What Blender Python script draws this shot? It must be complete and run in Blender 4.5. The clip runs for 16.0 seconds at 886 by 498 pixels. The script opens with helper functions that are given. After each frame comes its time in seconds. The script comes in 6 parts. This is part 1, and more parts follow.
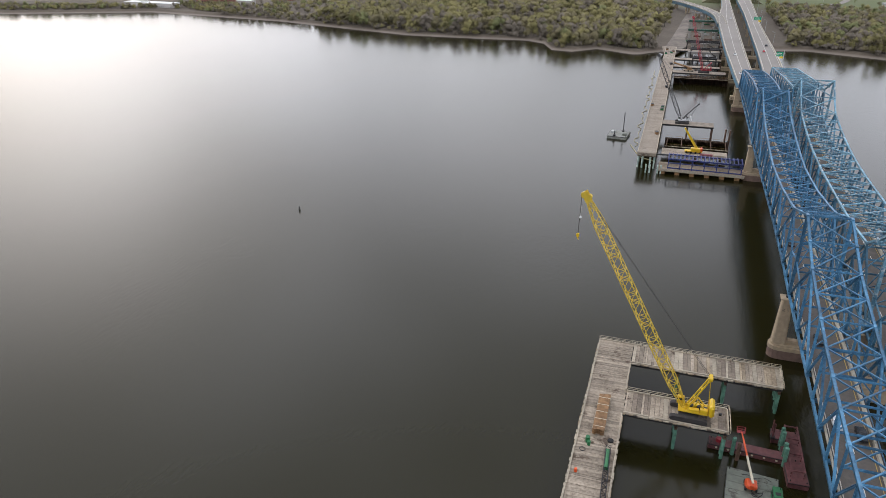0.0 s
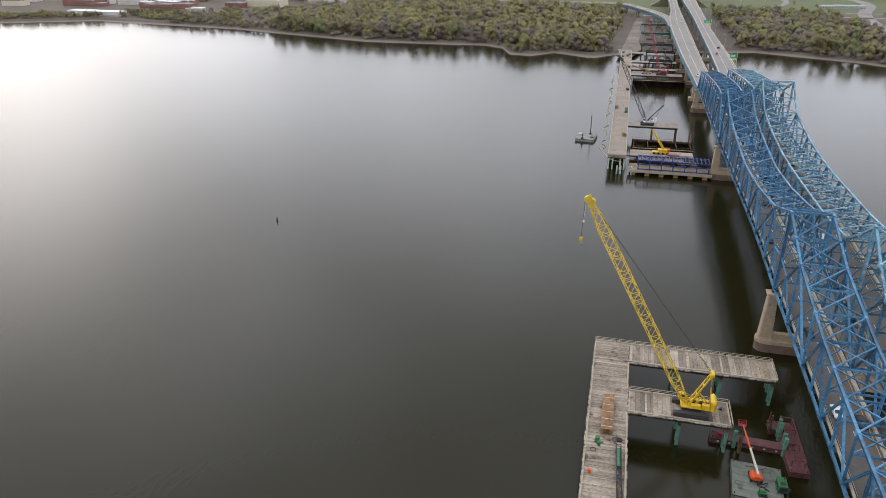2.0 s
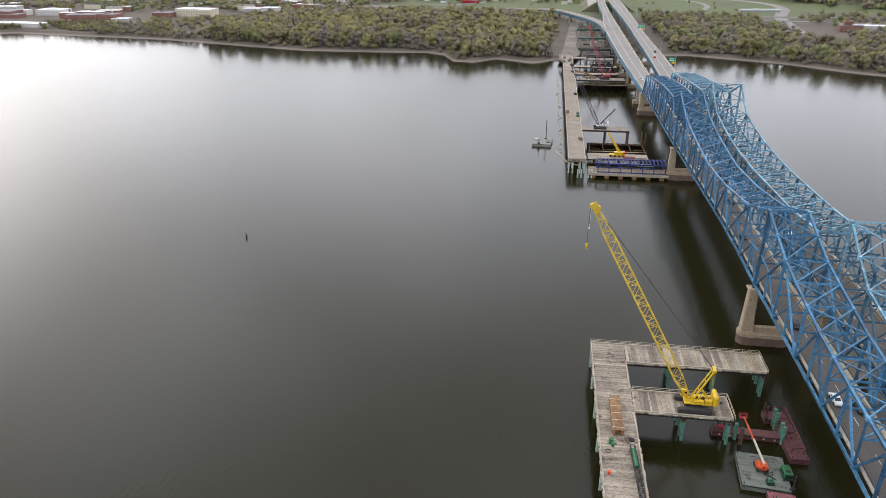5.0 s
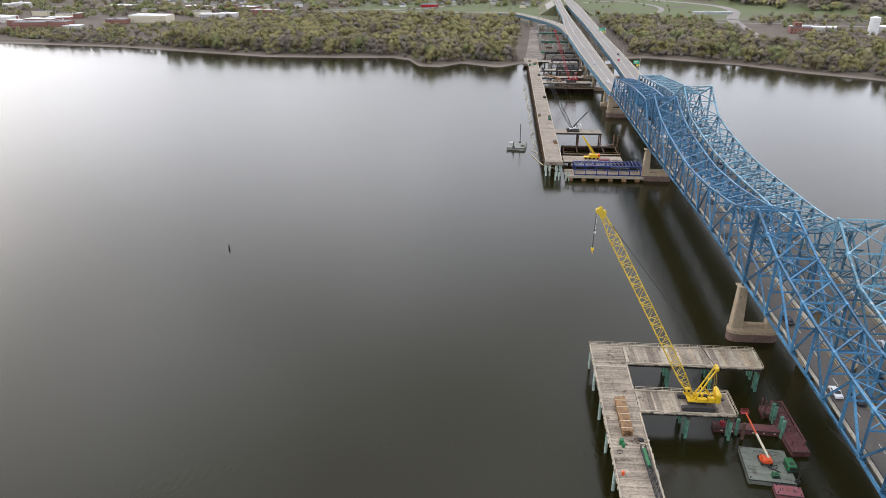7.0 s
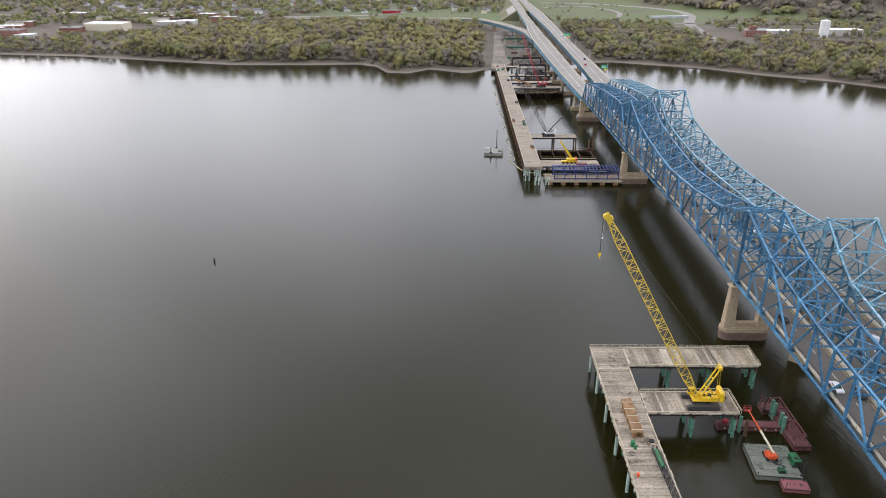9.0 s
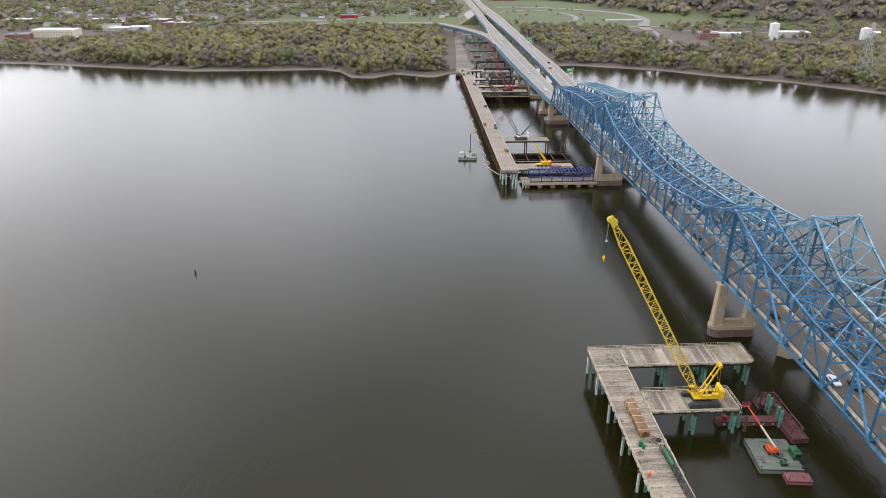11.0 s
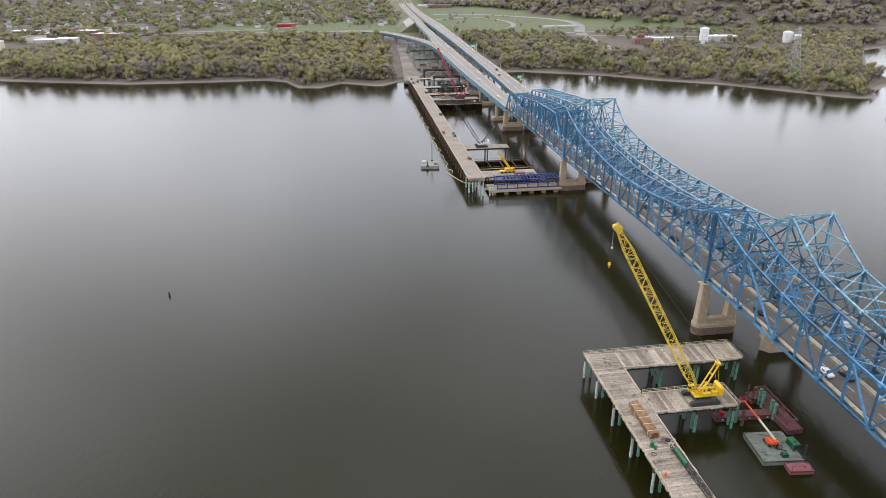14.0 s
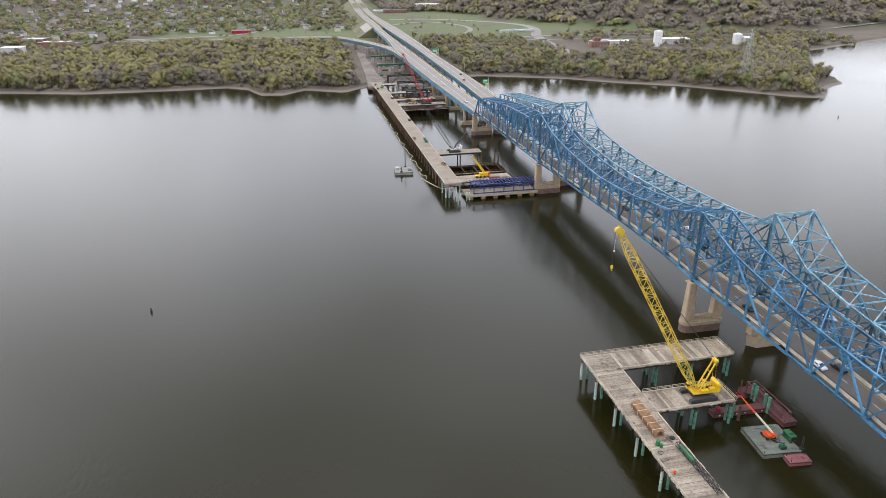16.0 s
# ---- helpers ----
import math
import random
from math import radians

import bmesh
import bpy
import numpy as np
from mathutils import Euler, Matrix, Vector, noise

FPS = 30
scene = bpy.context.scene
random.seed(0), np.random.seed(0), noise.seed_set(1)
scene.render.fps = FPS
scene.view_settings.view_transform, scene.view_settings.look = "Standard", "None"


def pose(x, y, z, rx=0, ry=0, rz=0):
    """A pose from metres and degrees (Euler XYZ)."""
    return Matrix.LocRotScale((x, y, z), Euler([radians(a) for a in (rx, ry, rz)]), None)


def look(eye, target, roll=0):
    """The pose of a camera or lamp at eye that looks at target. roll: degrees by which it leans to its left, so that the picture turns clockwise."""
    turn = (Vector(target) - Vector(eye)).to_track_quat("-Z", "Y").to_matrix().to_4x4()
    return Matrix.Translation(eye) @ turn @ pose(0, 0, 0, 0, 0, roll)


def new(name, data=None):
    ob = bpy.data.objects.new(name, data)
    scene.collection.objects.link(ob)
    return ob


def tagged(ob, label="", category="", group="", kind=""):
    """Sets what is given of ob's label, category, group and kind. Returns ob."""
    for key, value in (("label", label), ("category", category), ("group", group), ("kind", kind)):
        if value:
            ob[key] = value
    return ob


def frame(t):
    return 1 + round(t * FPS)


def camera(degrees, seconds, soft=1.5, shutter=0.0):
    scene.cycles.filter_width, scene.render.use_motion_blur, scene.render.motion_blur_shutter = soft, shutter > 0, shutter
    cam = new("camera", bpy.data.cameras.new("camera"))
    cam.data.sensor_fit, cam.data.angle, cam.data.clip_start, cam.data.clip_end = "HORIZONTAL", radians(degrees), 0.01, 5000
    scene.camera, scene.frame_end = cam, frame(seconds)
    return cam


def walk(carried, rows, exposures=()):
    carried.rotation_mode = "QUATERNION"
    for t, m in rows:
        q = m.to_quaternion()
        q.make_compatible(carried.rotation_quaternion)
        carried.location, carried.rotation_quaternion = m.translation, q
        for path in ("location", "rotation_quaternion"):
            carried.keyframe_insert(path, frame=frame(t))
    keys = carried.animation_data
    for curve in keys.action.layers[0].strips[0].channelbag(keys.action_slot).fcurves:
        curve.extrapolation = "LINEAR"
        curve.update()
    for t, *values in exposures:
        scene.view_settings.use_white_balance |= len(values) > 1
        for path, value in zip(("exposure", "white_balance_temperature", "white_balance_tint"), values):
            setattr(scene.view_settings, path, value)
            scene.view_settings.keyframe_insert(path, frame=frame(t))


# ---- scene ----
cam = camera(64.91, 16.0, soft=0.6)
PATH = [
    (0, (-36.077, -201.517, 121.925), (-65.003, -116.092, 78.729), -0.386),
    (2, (-48.113, -205.012, 122.895), (-70.711, -117.433, 80.243), -0.399),
    (4, (-60.191, -206.965, 123.904), (-76.551, -117.809, 81.672), -0.306),
    (6.5, (-75.249, -208.861, 125.430), (-84.156, -118.393, 83.762), -0.324),
    (8, (-84.429, -208.925, 126.421), (-89.080, -118.040, 84.969), -0.250),
    (9, (-90.493, -209.096, 126.895), (-92.342, -117.922, 85.862), -0.277),
    (11.5, (-105.872, -207.455, 127.526), (-99.999, -116.174, 87.112), -0.129),
    (12.5, (-111.937, -206.762, 128.015), (-103.037, -115.554, 87.993), -0.211),
    (14, (-120.858, -204.948, 128.984), (-107.567, -114.180, 89.179), -0.158),
    (16, (-133.052, -202.097, 129.909), (-113.578, -112.235, 90.595), -0.257),
]
EXPOSURES = [(0, 0.25, 6420, 12.8), (4, 0.44, 6420, 12.8), (8, 0.60, 6420, 12.8), (16, 0.70, 6420, 12.8)]
walk(cam, [(t, look(eye, target, roll)) for t, eye, target, roll in PATH], EXPOSURES)

# ---- world and sun ----
SUN_AZ, SUN_EL = -52.0, 18.0            # degrees from +y (clockwise), degrees up
world = bpy.data.worlds.new("sky")
scene.world = world
world.use_nodes = True
wn, wl = world.node_tree.nodes, world.node_tree.links
wn.clear()
sky = wn.new("ShaderNodeTexSky")
sky.sky_type = "NISHITA"
sky.sun_disc = False
sky.sun_elevation = radians(SUN_EL)
sky.sun_rotation = radians(SUN_AZ)
sky.dust_density = 1.5
sky.ozone_density = 1.0
geo = wn.new("ShaderNodeTexCoord")
cl = wn.new("ShaderNodeTexNoise")
cl.inputs["Scale"].default_value = 2.1
cl.inputs["Detail"].default_value = 4.0
cl.inputs["Roughness"].default_value = 0.5
stretch = wn.new("ShaderNodeMapping")
stretch.inputs["Scale"].default_value = (1.0, 1.0, 2.2)
stretch.inputs["Location"].default_value = (2.7, 1.4, 0.6)
wl.new(geo.outputs["Generated"], stretch.inputs["Vector"])
wl.new(stretch.outputs["Vector"], cl.inputs["Vector"])
ramp = wn.new("ShaderNodeValToRGB")
ramp.color_ramp.elements[0].position = 0.35
ramp.color_ramp.elements[0].color = (5.2, 5.4, 5.9, 1)
ramp.color_ramp.elements[1].position = 0.66
ramp.color_ramp.elements[1].color = (11.5, 11.95, 13.0, 1)
wl.new(cl.outputs["Fac"], ramp.inputs["Fac"])
over = wn.new("ShaderNodeMix")
over.data_type = "RGBA"
over.inputs["Factor"].default_value = 0.85
wl.new(sky.outputs["Color"], over.inputs["A"])
# overcast, even from horizon to zenith
up = wn.new("ShaderNodeSeparateXYZ")
wl.new(geo.outputs["Generated"], up.inputs[0])
veil = wn.new("ShaderNodeMapRange")
veil.inputs["From Min"].default_value, veil.inputs["From Max"].default_value = 0.30, 0.85
veil.inputs["To Min"].default_value, veil.inputs["To Max"].default_value = 0.98, 0.88
wl.new(up.outputs["Z"], veil.inputs["Value"])
lit = wn.new("ShaderNodeVectorMath")
lit.operation = "SCALE"
wl.new(ramp.outputs["Color"], lit.inputs[0])
wl.new(veil.outputs["Result"], lit.inputs["Scale"])
# the veiled sun and thinner places in the cloud, with ragged edges
rag = wn.new("ShaderNodeTexNoise")
rag.inputs["Scale"].default_value = 3.5
rag.inputs["Detail"].default_value = 3.0
wl.new(geo.outputs["Generated"], rag.inputs["Vector"])
push = wn.new("ShaderNodeVectorMath")
push.operation = "MULTIPLY_ADD"
push.inputs[1].default_value = (0.30, 0.30, 0.20)
wl.new(rag.outputs["Color"], push.inputs[0])
back = wn.new("ShaderNodeVectorMath")
back.operation = "SUBTRACT"
wl.new(geo.outputs["Generated"], back.inputs[0])
back.inputs[1].default_value = (0.15, 0.15, 0.10)
wl.new(back.outputs["Vector"], push.inputs[2])
unit = wn.new("ShaderNodeVectorMath")
unit.operation = "NORMALIZE"
wl.new(push.outputs["Vector"], unit.inputs[0])
cloud = lit.outputs["Vector"]
for az, el, power, amount in ((-45, 20, 30, (9.4, 9.1, 8.6, 1)), (-15, 17, 80, (4.4, 4.3, 4.2, 1)), (44, 12, 45, (6.4, 6.4, 6.4, 1)), (0, 20, 14, (1.3, 1.3, 1.3, 1))):
    az, el = radians(az), radians(el)
    dot = wn.new("ShaderNodeVectorMath")
    dot.operation = "DOT_PRODUCT"
    wl.new(unit.outputs["Vector"], dot.inputs[0])
    dot.inputs[1].default_value = (math.sin(az) * math.cos(el), math.cos(az) * math.cos(el), math.sin(el))
    pos = wn.new("ShaderNodeMath")
    pos.operation = "MAXIMUM"
    pos.inputs[1].default_value = 0.0
    wl.new(dot.outputs["Value"], pos.inputs[0])
    fall = wn.new("ShaderNodeMath")
    fall.operation = "POWER"
    fall.inputs[1].default_value = power
    wl.new(pos.outputs[0], fall.inputs[0])
    glow = wn.new("ShaderNodeVectorMath")
    glow.operation = "MULTIPLY_ADD"
    wl.new(fall.outputs[0], glow.inputs[0])
    glow.inputs[1].default_value = amount[:3]
    wl.new(cloud, glow.inputs[2])
    cloud = glow.outputs["Vector"]
wl.new(cloud, over.inputs["B"])
bg = wn.new("ShaderNodeBackground")
bg.inputs["Strength"].default_value = 0.12
wl.new(over.outputs["Result"], bg.inputs["Color"])
out = wn.new("ShaderNodeOutputWorld")
wl.new(bg.outputs["Background"], out.inputs["Surface"])

sun_data = bpy.data.lights.new("sun", "SUN")
sun_data.energy = 0.5
sun_data.angle = radians(170)
sun_data.color = (1.0, 0.98, 0.95)
sun = new("sun", sun_data)
_d = Vector((math.sin(radians(SUN_AZ)) * math.cos(radians(SUN_EL)), math.cos(radians(SUN_AZ)) * math.cos(radians(SUN_EL)), math.sin(radians(SUN_EL))))
sun.matrix_world = look(_d * 500, (0, 0, 0))

# ---- materials ----
def mat(name, color, rough=0.7, metal=0.0, var=0.25, grain=0.6, patch=0.08, bump=0.25, tint=None, island=0.0, objvar=0.0, spec=0.5, stain=None):
    """A painted, weathered or natural surface: base colour, fine grain and broad patches, each shifting the tone."""
    m = bpy.data.materials.new(name)
    m.use_nodes = True
    n, l = m.node_tree.nodes, m.node_tree.links
    b = n["Principled BSDF"]
    b.inputs["Roughness"].default_value = rough
    b.inputs["Metallic"].default_value = metal
    b.inputs["Specular IOR Level"].default_value = spec
    g = n.new("ShaderNodeNewGeometry")
    fine = n.new("ShaderNodeTexNoise")
    fine.inputs["Scale"].default_value = grain
    fine.inputs["Detail"].default_value = 5
    broad = n.new("ShaderNodeTexNoise")
    broad.inputs["Scale"].default_value = patch
    broad.inputs["Detail"].default_value = 3
    for t in (fine, broad):
        l.new(g.outputs["Position"], t.inputs["Vector"])
    add = n.new("ShaderNodeMath")
    add.operation = "MULTIPLY_ADD"
    add.inputs[1].default_value = 0.5
    l.new(fine.outputs["Fac"], add.inputs[0])
    half = n.new("ShaderNodeMath")
    half.operation = "MULTIPLY"
    half.inputs[1].default_value = 0.5
    l.new(broad.outputs["Fac"], half.inputs[0])
    l.new(half.outputs[0], add.inputs[2])
    cr = n.new("ShaderNodeValToRGB")
    lo = [max(0.0, c * (1 - var)) for c in color]
    hi = [min(1.0, c * (1 + var)) for c in (tint or color)]
    cr.color_ramp.elements[0].position, cr.color_ramp.elements[1].position = 0.33, 0.67
    cr.color_ramp.elements[0].color = (*lo, 1)
    cr.color_ramp.elements[1].color = (*hi, 1)
    l.new(add.outputs[0], cr.inputs["Fac"])
    col = cr.outputs["Color"]
    if island or objvar:
        hs = n.new("ShaderNodeHueSaturation")
        mr = n.new("ShaderNodeMapRange")
        amount = island or objvar
        mr.inputs["To Min"].default_value, mr.inputs["To Max"].default_value = 1 - amount, 1 + amount
        if island:
            l.new(g.outputs["Random Per Island"], mr.inputs["Value"])
        else:
            oi = n.new("ShaderNodeObjectInfo")
            l.new(oi.outputs["Random"], mr.inputs["Value"])
        l.new(mr.outputs["Result"], hs.inputs["Value"])
        l.new(col, hs.inputs["Color"])
        col = hs.outputs["Color"]
    if stain:
        st = n.new("ShaderNodeTexNoise")
        st.inputs["Scale"].default_value = stain[1]
        st.inputs["Detail"].default_value = 6
        st.inputs["Roughness"].default_value = 0.7
        l.new(g.outputs["Position"], st.inputs["Vector"])
        sr = n.new("ShaderNodeMapRange")
        sr.inputs["From Min"].default_value, sr.inputs["From Max"].default_value = stain[2], stain[2] + 0.08
        l.new(st.outputs["Fac"], sr.inputs["Value"])
        mx = n.new("ShaderNodeMix")
        mx.data_type = "RGBA"
        l.new(sr.outputs["Result"], mx.inputs["Factor"])
        l.new(col, mx.inputs["A"])
        mx.inputs["B"].default_value = (*stain[0], 1)
        col = mx.outputs["Result"]
    l.new(col, b.inputs["Base Color"])
    if bump:
        bp = n.new("ShaderNodeBump")
        bp.inputs["Strength"].default_value = bump
        bp.inputs["Distance"].default_value = 0.05
        l.new(fine.outputs["Fac"], bp.inputs["Height"])
        l.new(bp.outputs["Normal"], b.inputs["Normal"])
    return m


def water_material():
    m = bpy.data.materials.new("river_water")
    m.use_nodes = True
    n, l = m.node_tree.nodes, m.node_tree.links
    b = n["Principled BSDF"]
    b.inputs["Base Color"].default_value = (0.0165, 0.0148, 0.0036, 1)
    b.inputs["Roughness"].default_value = 0.165
    b.inputs["IOR"].default_value = 1.33
    g = n.new("ShaderNodeNewGeometry")
    mp = n.new("ShaderNodeMapping")
    mp.inputs["Rotation"].default_value = (0, 0, 0.6)
    mp.inputs["Scale"].default_value = (1.0, 0.45, 1.0)
    l.new(g.outputs["Position"], mp.inputs["Vector"])
    a = n.new("ShaderNodeTexNoise")
    a.inputs["Scale"].default_value = 0.75
    a.inputs["Detail"].default_value = 3
    l.new(mp.outputs["Vector"], a.inputs["Vector"])
    c = n.new("ShaderNodeTexNoise")
    c.inputs["Scale"].default_value = 0.012
    c.inputs["Detail"].default_value = 2
    l.new(g.outputs["Position"], c.inputs["Vector"])
    calm = n.new("ShaderNodeMapRange")
    calm.inputs["From Min"].default_value, calm.inputs["From Max"].default_value = 0.42, 0.68
    calm.inputs["To Min"].default_value, calm.inputs["To Max"].default_value = 0.05, 0.34
    l.new(c.outputs["Fac"], calm.inputs["Value"])
    bp = n.new("ShaderNodeBump")
    bp.inputs["Distance"].default_value = 0.25
    l.new(calm.outputs["Result"], bp.inputs["Strength"])
    l.new(a.outputs["Fac"], bp.inputs["Height"])
    l.new(bp.outputs["Normal"], b.inputs["Normal"])
    return m


WATER = water_material()
BLUE = mat("bridge_blue_paint", (0.040, 0.142, 0.262), 0.42, 0, 0.28, 1.2, 0.15, 0.1, (0.072, 0.212, 0.345), objvar=0.32, stain=((0.10, 0.10, 0.11), 0.9, 0.66))
# sky glare on the upper members, along with fading, is put into this colour
BLUE_PALE = mat("bridge_blue_paint_glare_faded", (0.095, 0.25, 0.36), 0.5, 0, 0.3, 1.2, 0.15, 0.1, (0.20, 0.38, 0.47), objvar=0.28, stain=((0.50, 0.53, 0.54), 0.55, 0.545))
# the same blue darkened: shade on inner faces is put into the colour
BLUE_SHADED = mat("bridge_blue_paint_shaded", (0.034, 0.115, 0.185), 0.45, 0, 0.3, 1.2, 0.15, 0.1, (0.07, 0.19, 0.28), objvar=0.4, stain=((0.30, 0.34, 0.36), 0.5, 0.63))
NAVY = mat("formwork_blue_paint", (0.03, 0.05, 0.20), 0.5, 0, 0.3, 1.0, 0.2, 0.1)
CONCRETE = mat("aged_concrete", (0.41, 0.32, 0.215), 0.85, 0, 0.22, 0.8, 0.12, 0.4, stain=((0.15, 0.12, 0.09), 0.35, 0.62))
CONCRETE_WET = mat("concrete_waterline", (0.17, 0.11, 0.085), 0.8, 0, 0.3, 0.8, 0.2, 0.4)
CONCRETE_NEW = mat("pale_concrete", (0.36, 0.335, 0.30), 0.8, 0, 0.15, 0.6, 0.08, 0.3)
BARRIER = mat("barrier_concrete", (0.47, 0.43, 0.35), 0.85, 0, 0.25, 0.7, 0.1, 0.3, stain=((0.20, 0.17, 0.14), 0.5, 0.6))
ASPHALT = mat("worn_asphalt", (0.118, 0.103, 0.09), 0.9, 0, 0.2, 1.5, 0.05, 0.3, stain=((0.155, 0.135, 0.115), 0.12, 0.58))
ROAD_PALE = mat("concrete_road", (0.275, 0.25, 0.225), 0.9, 0, 0.14, 1.0, 0.03, 0.3)
LINE = mat("road_line", (0.62, 0.60, 0.54), 0.8, 0, 0.15, 2.0, 0.3, 0)
LINE_YELLOW = mat("road_line_yellow", (0.50, 0.36, 0.10), 0.8, 0, 0.2, 2.0, 0.3, 0)
TIMBER = mat("weathered_timber_mats", (0.278, 0.226, 0.168), 0.9, 0, 0.3, 1.6, 0.15, 0.6, (0.365, 0.305, 0.235), objvar=0.26, stain=((0.12, 0.085, 0.06), 0.25, 0.56))
TIMBER_TAN = mat("tan_timber", (0.34, 0.26, 0.17), 0.9, 0, 0.3, 1.6, 0.15, 0.6, (0.42, 0.34, 0.24), objvar=0.25)
CURB_WOOD = mat("pale_curb_timber", (0.44, 0.38, 0.29), 0.9, 0, 0.3, 1.2, 0.2, 0.5, objvar=0.12)
PLANK_DARK = mat("dark_oak_mats", (0.17, 0.135, 0.105), 0.9, 0, 0.3, 1.6, 0.15, 0.6, (0.24, 0.195, 0.15), objvar=0.25)
STEEL = mat("dark_steel", (0.035, 0.033, 0.034), 0.55, 0.3, 0.35, 1.0, 0.2, 0.2)
RUST = mat("rusty_steel", (0.085, 0.05, 0.035), 0.8, 0.1, 0.4, 0.9, 0.2, 0.4, (0.15, 0.085, 0.055))
RUST_TAN = mat("rusted_girder", (0.20, 0.105, 0.045), 0.75, 0.1, 0.35, 0.9, 0.2, 0.4, (0.29, 0.165, 0.075))
PILE_GREEN = mat("green_coated_pile", (0.065, 0.20, 0.135), 0.5, 0, 0.3, 0.8, 0.2, 0.1, (0.14, 0.30, 0.22), stain=((0.05, 0.06, 0.04), 0.7, 0.62))
PILE_PALE = mat("pale_green_pile", (0.34, 0.47, 0.40), 0.55, 0, 0.25, 0.8, 0.25, 0.1, (0.55, 0.60, 0.54), stain=((0.10, 0.22, 0.16), 0.6, 0.58))
YELLOW = mat("crane_yellow", (0.72, 0.47, 0.015), 0.4, 0, 0.12, 1.0, 0.3, 0.05)
YELLOW_DK = mat("boom_yellow", (0.66, 0.46, 0.04), 0.45, 0, 0.15, 1.0, 0.3, 0.05)
ORANGE = mat("lift_orange", (0.72, 0.095, 0.02), 0.4, 0, 0.1, 1.0, 0.3, 0.05)
TRACK_GREY = mat("dusty_track_steel", (0.05, 0.046, 0.045), 0.8, 0.1, 0.35, 1.0, 0.3, 0.3)
RED = mat("crane_red", (0.31, 0.022, 0.036), 0.45, 0, 0.15, 1.0, 0.3, 0.05)
MAROON = mat("barge_maroon", (0.10, 0.030, 0.033), 0.6, 0, 0.35, 0.9, 0.2, 0.2, (0.155, 0.056, 0.055), stain=((0.08, 0.05, 0.045), 0.5, 0.6))
PINK = mat("faded_barge_red", (0.28, 0.095, 0.10), 0.7, 0, 0.25, 0.9, 0.3, 0.2, stain=((0.12, 0.07, 0.07), 0.6, 0.62))
GREEN = mat("machine_green", (0.018, 0.15, 0.052), 0.5, 0, 0.2, 1.0, 0.3, 0.1)
BARGE_GREY = mat("grey_green_deck", (0.165, 0.18, 0.145), 0.75, 0, 0.25, 0.8, 0.15, 0.3, objvar=0.16, stain=((0.085, 0.08, 0.065), 0.45, 0.55))
CREAM = mat("cream_paint", (0.66, 0.60, 0.45), 0.5, 0, 0.1, 1.0, 0.3, 0.05)
WHITE = mat("white_paint", (0.74, 0.74, 0.72), 0.5, 0, 0.08, 0.6, 0.2, 0.05)
SPUD_DECK = mat("grey_green_barge_deck", (0.27, 0.275, 0.24), 0.75, 0, 0.25, 0.6, 0.2, 0.2, stain=((0.14, 0.13, 0.11), 0.4, 0.57))
GREY_LT = mat("pale_grey_deck", (0.44, 0.45, 0.43), 0.7, 0, 0.2, 0.6, 0.2, 0.2)
SIGN_GREEN = mat("sign_green", (0.01, 0.33, 0.16), 0.4, 0, 0.1, 1.0, 0.3, 0)
SIGN_YELLOW = mat("sign_yellow", (0.75, 0.55, 0.03), 0.4, 0, 0.1, 1.0, 0.3, 0)
BRICK = mat("red_brick", (0.27, 0.13, 0.10), 0.85, 0, 0.25, 0.9, 0.1, 0.2)
ROOF_GREY = mat("grey_roofing", (0.20, 0.19, 0.19), 0.85, 0, 0.25, 0.5, 0.1, 0.1, objvar=0.35)
SIDING = mat("pale_siding", (0.58, 0.55, 0.51), 0.75, 0, 0.15, 0.5, 0.1, 0.05, objvar=0.28)
GLASS_DK = mat("dark_window_glass", (0.03, 0.035, 0.04), 0.12, 0, 0.1, 1.0, 0.3, 0)
TYRE = mat("tyre_rubber", (0.02, 0.02, 0.02), 0.85, 0, 0.2, 2.0, 0.5, 0.1)
CAR_WHITE = mat("car_white", (0.76, 0.76, 0.76), 0.25, 0, 0.04, 1.0, 0.3, 0)
CAR_DARK = mat("car_dark", (0.02, 0.022, 0.026), 0.25, 0, 0.1, 1.0, 0.3, 0)
CAR_RED = mat("car_red", (0.40, 0.02, 0.03), 0.25, 0, 0.1, 1.0, 0.3, 0)
CAR_SILVER = mat("car_silver", (0.45, 0.47, 0.5), 0.3, 0.4, 0.05, 1.0, 0.3, 0)
BOOM_YELLOW = mat("turbidity_boom_yellow", (0.48, 0.42, 0.24), 0.6, 0, 0.15, 1.0, 0.2, 0.1)
SAND = mat("sandy_shore", (0.25, 0.205, 0.16), 0.95, 0, 0.25, 0.15, 0.02, 0.3)
LEAF_A = mat("leaf_yellow_green", (0.200, 0.178, 0.072), 0.75, 0, 0.3, 0.12, 0.02, 0, (0.250, 0.223, 0.090), island=0.07, spec=0.2)
LEAF_B = mat("leaf_olive", (0.182, 0.158, 0.086), 0.8, 0, 0.3, 0.12, 0.02, 0, (0.228, 0.198, 0.106), island=0.07, spec=0.2)
LEAF_C = mat("twig_grey_brown", (0.166, 0.141, 0.110), 0.9, 0, 0.25, 0.12, 0.02, 0, (0.200, 0.171, 0.132), island=0.08, spec=0.15)
LEAF_D = mat("leaf_fresh_green", (0.158, 0.168, 0.068), 0.75, 0, 0.3, 0.12, 0.02, 0, (0.205, 0.215, 0.088), island=0.07, spec=0.2)
BARK = mat("bark", (0.075, 0.06, 0.048), 0.95, 0, 0.3, 1.0, 0.2, 0.3)


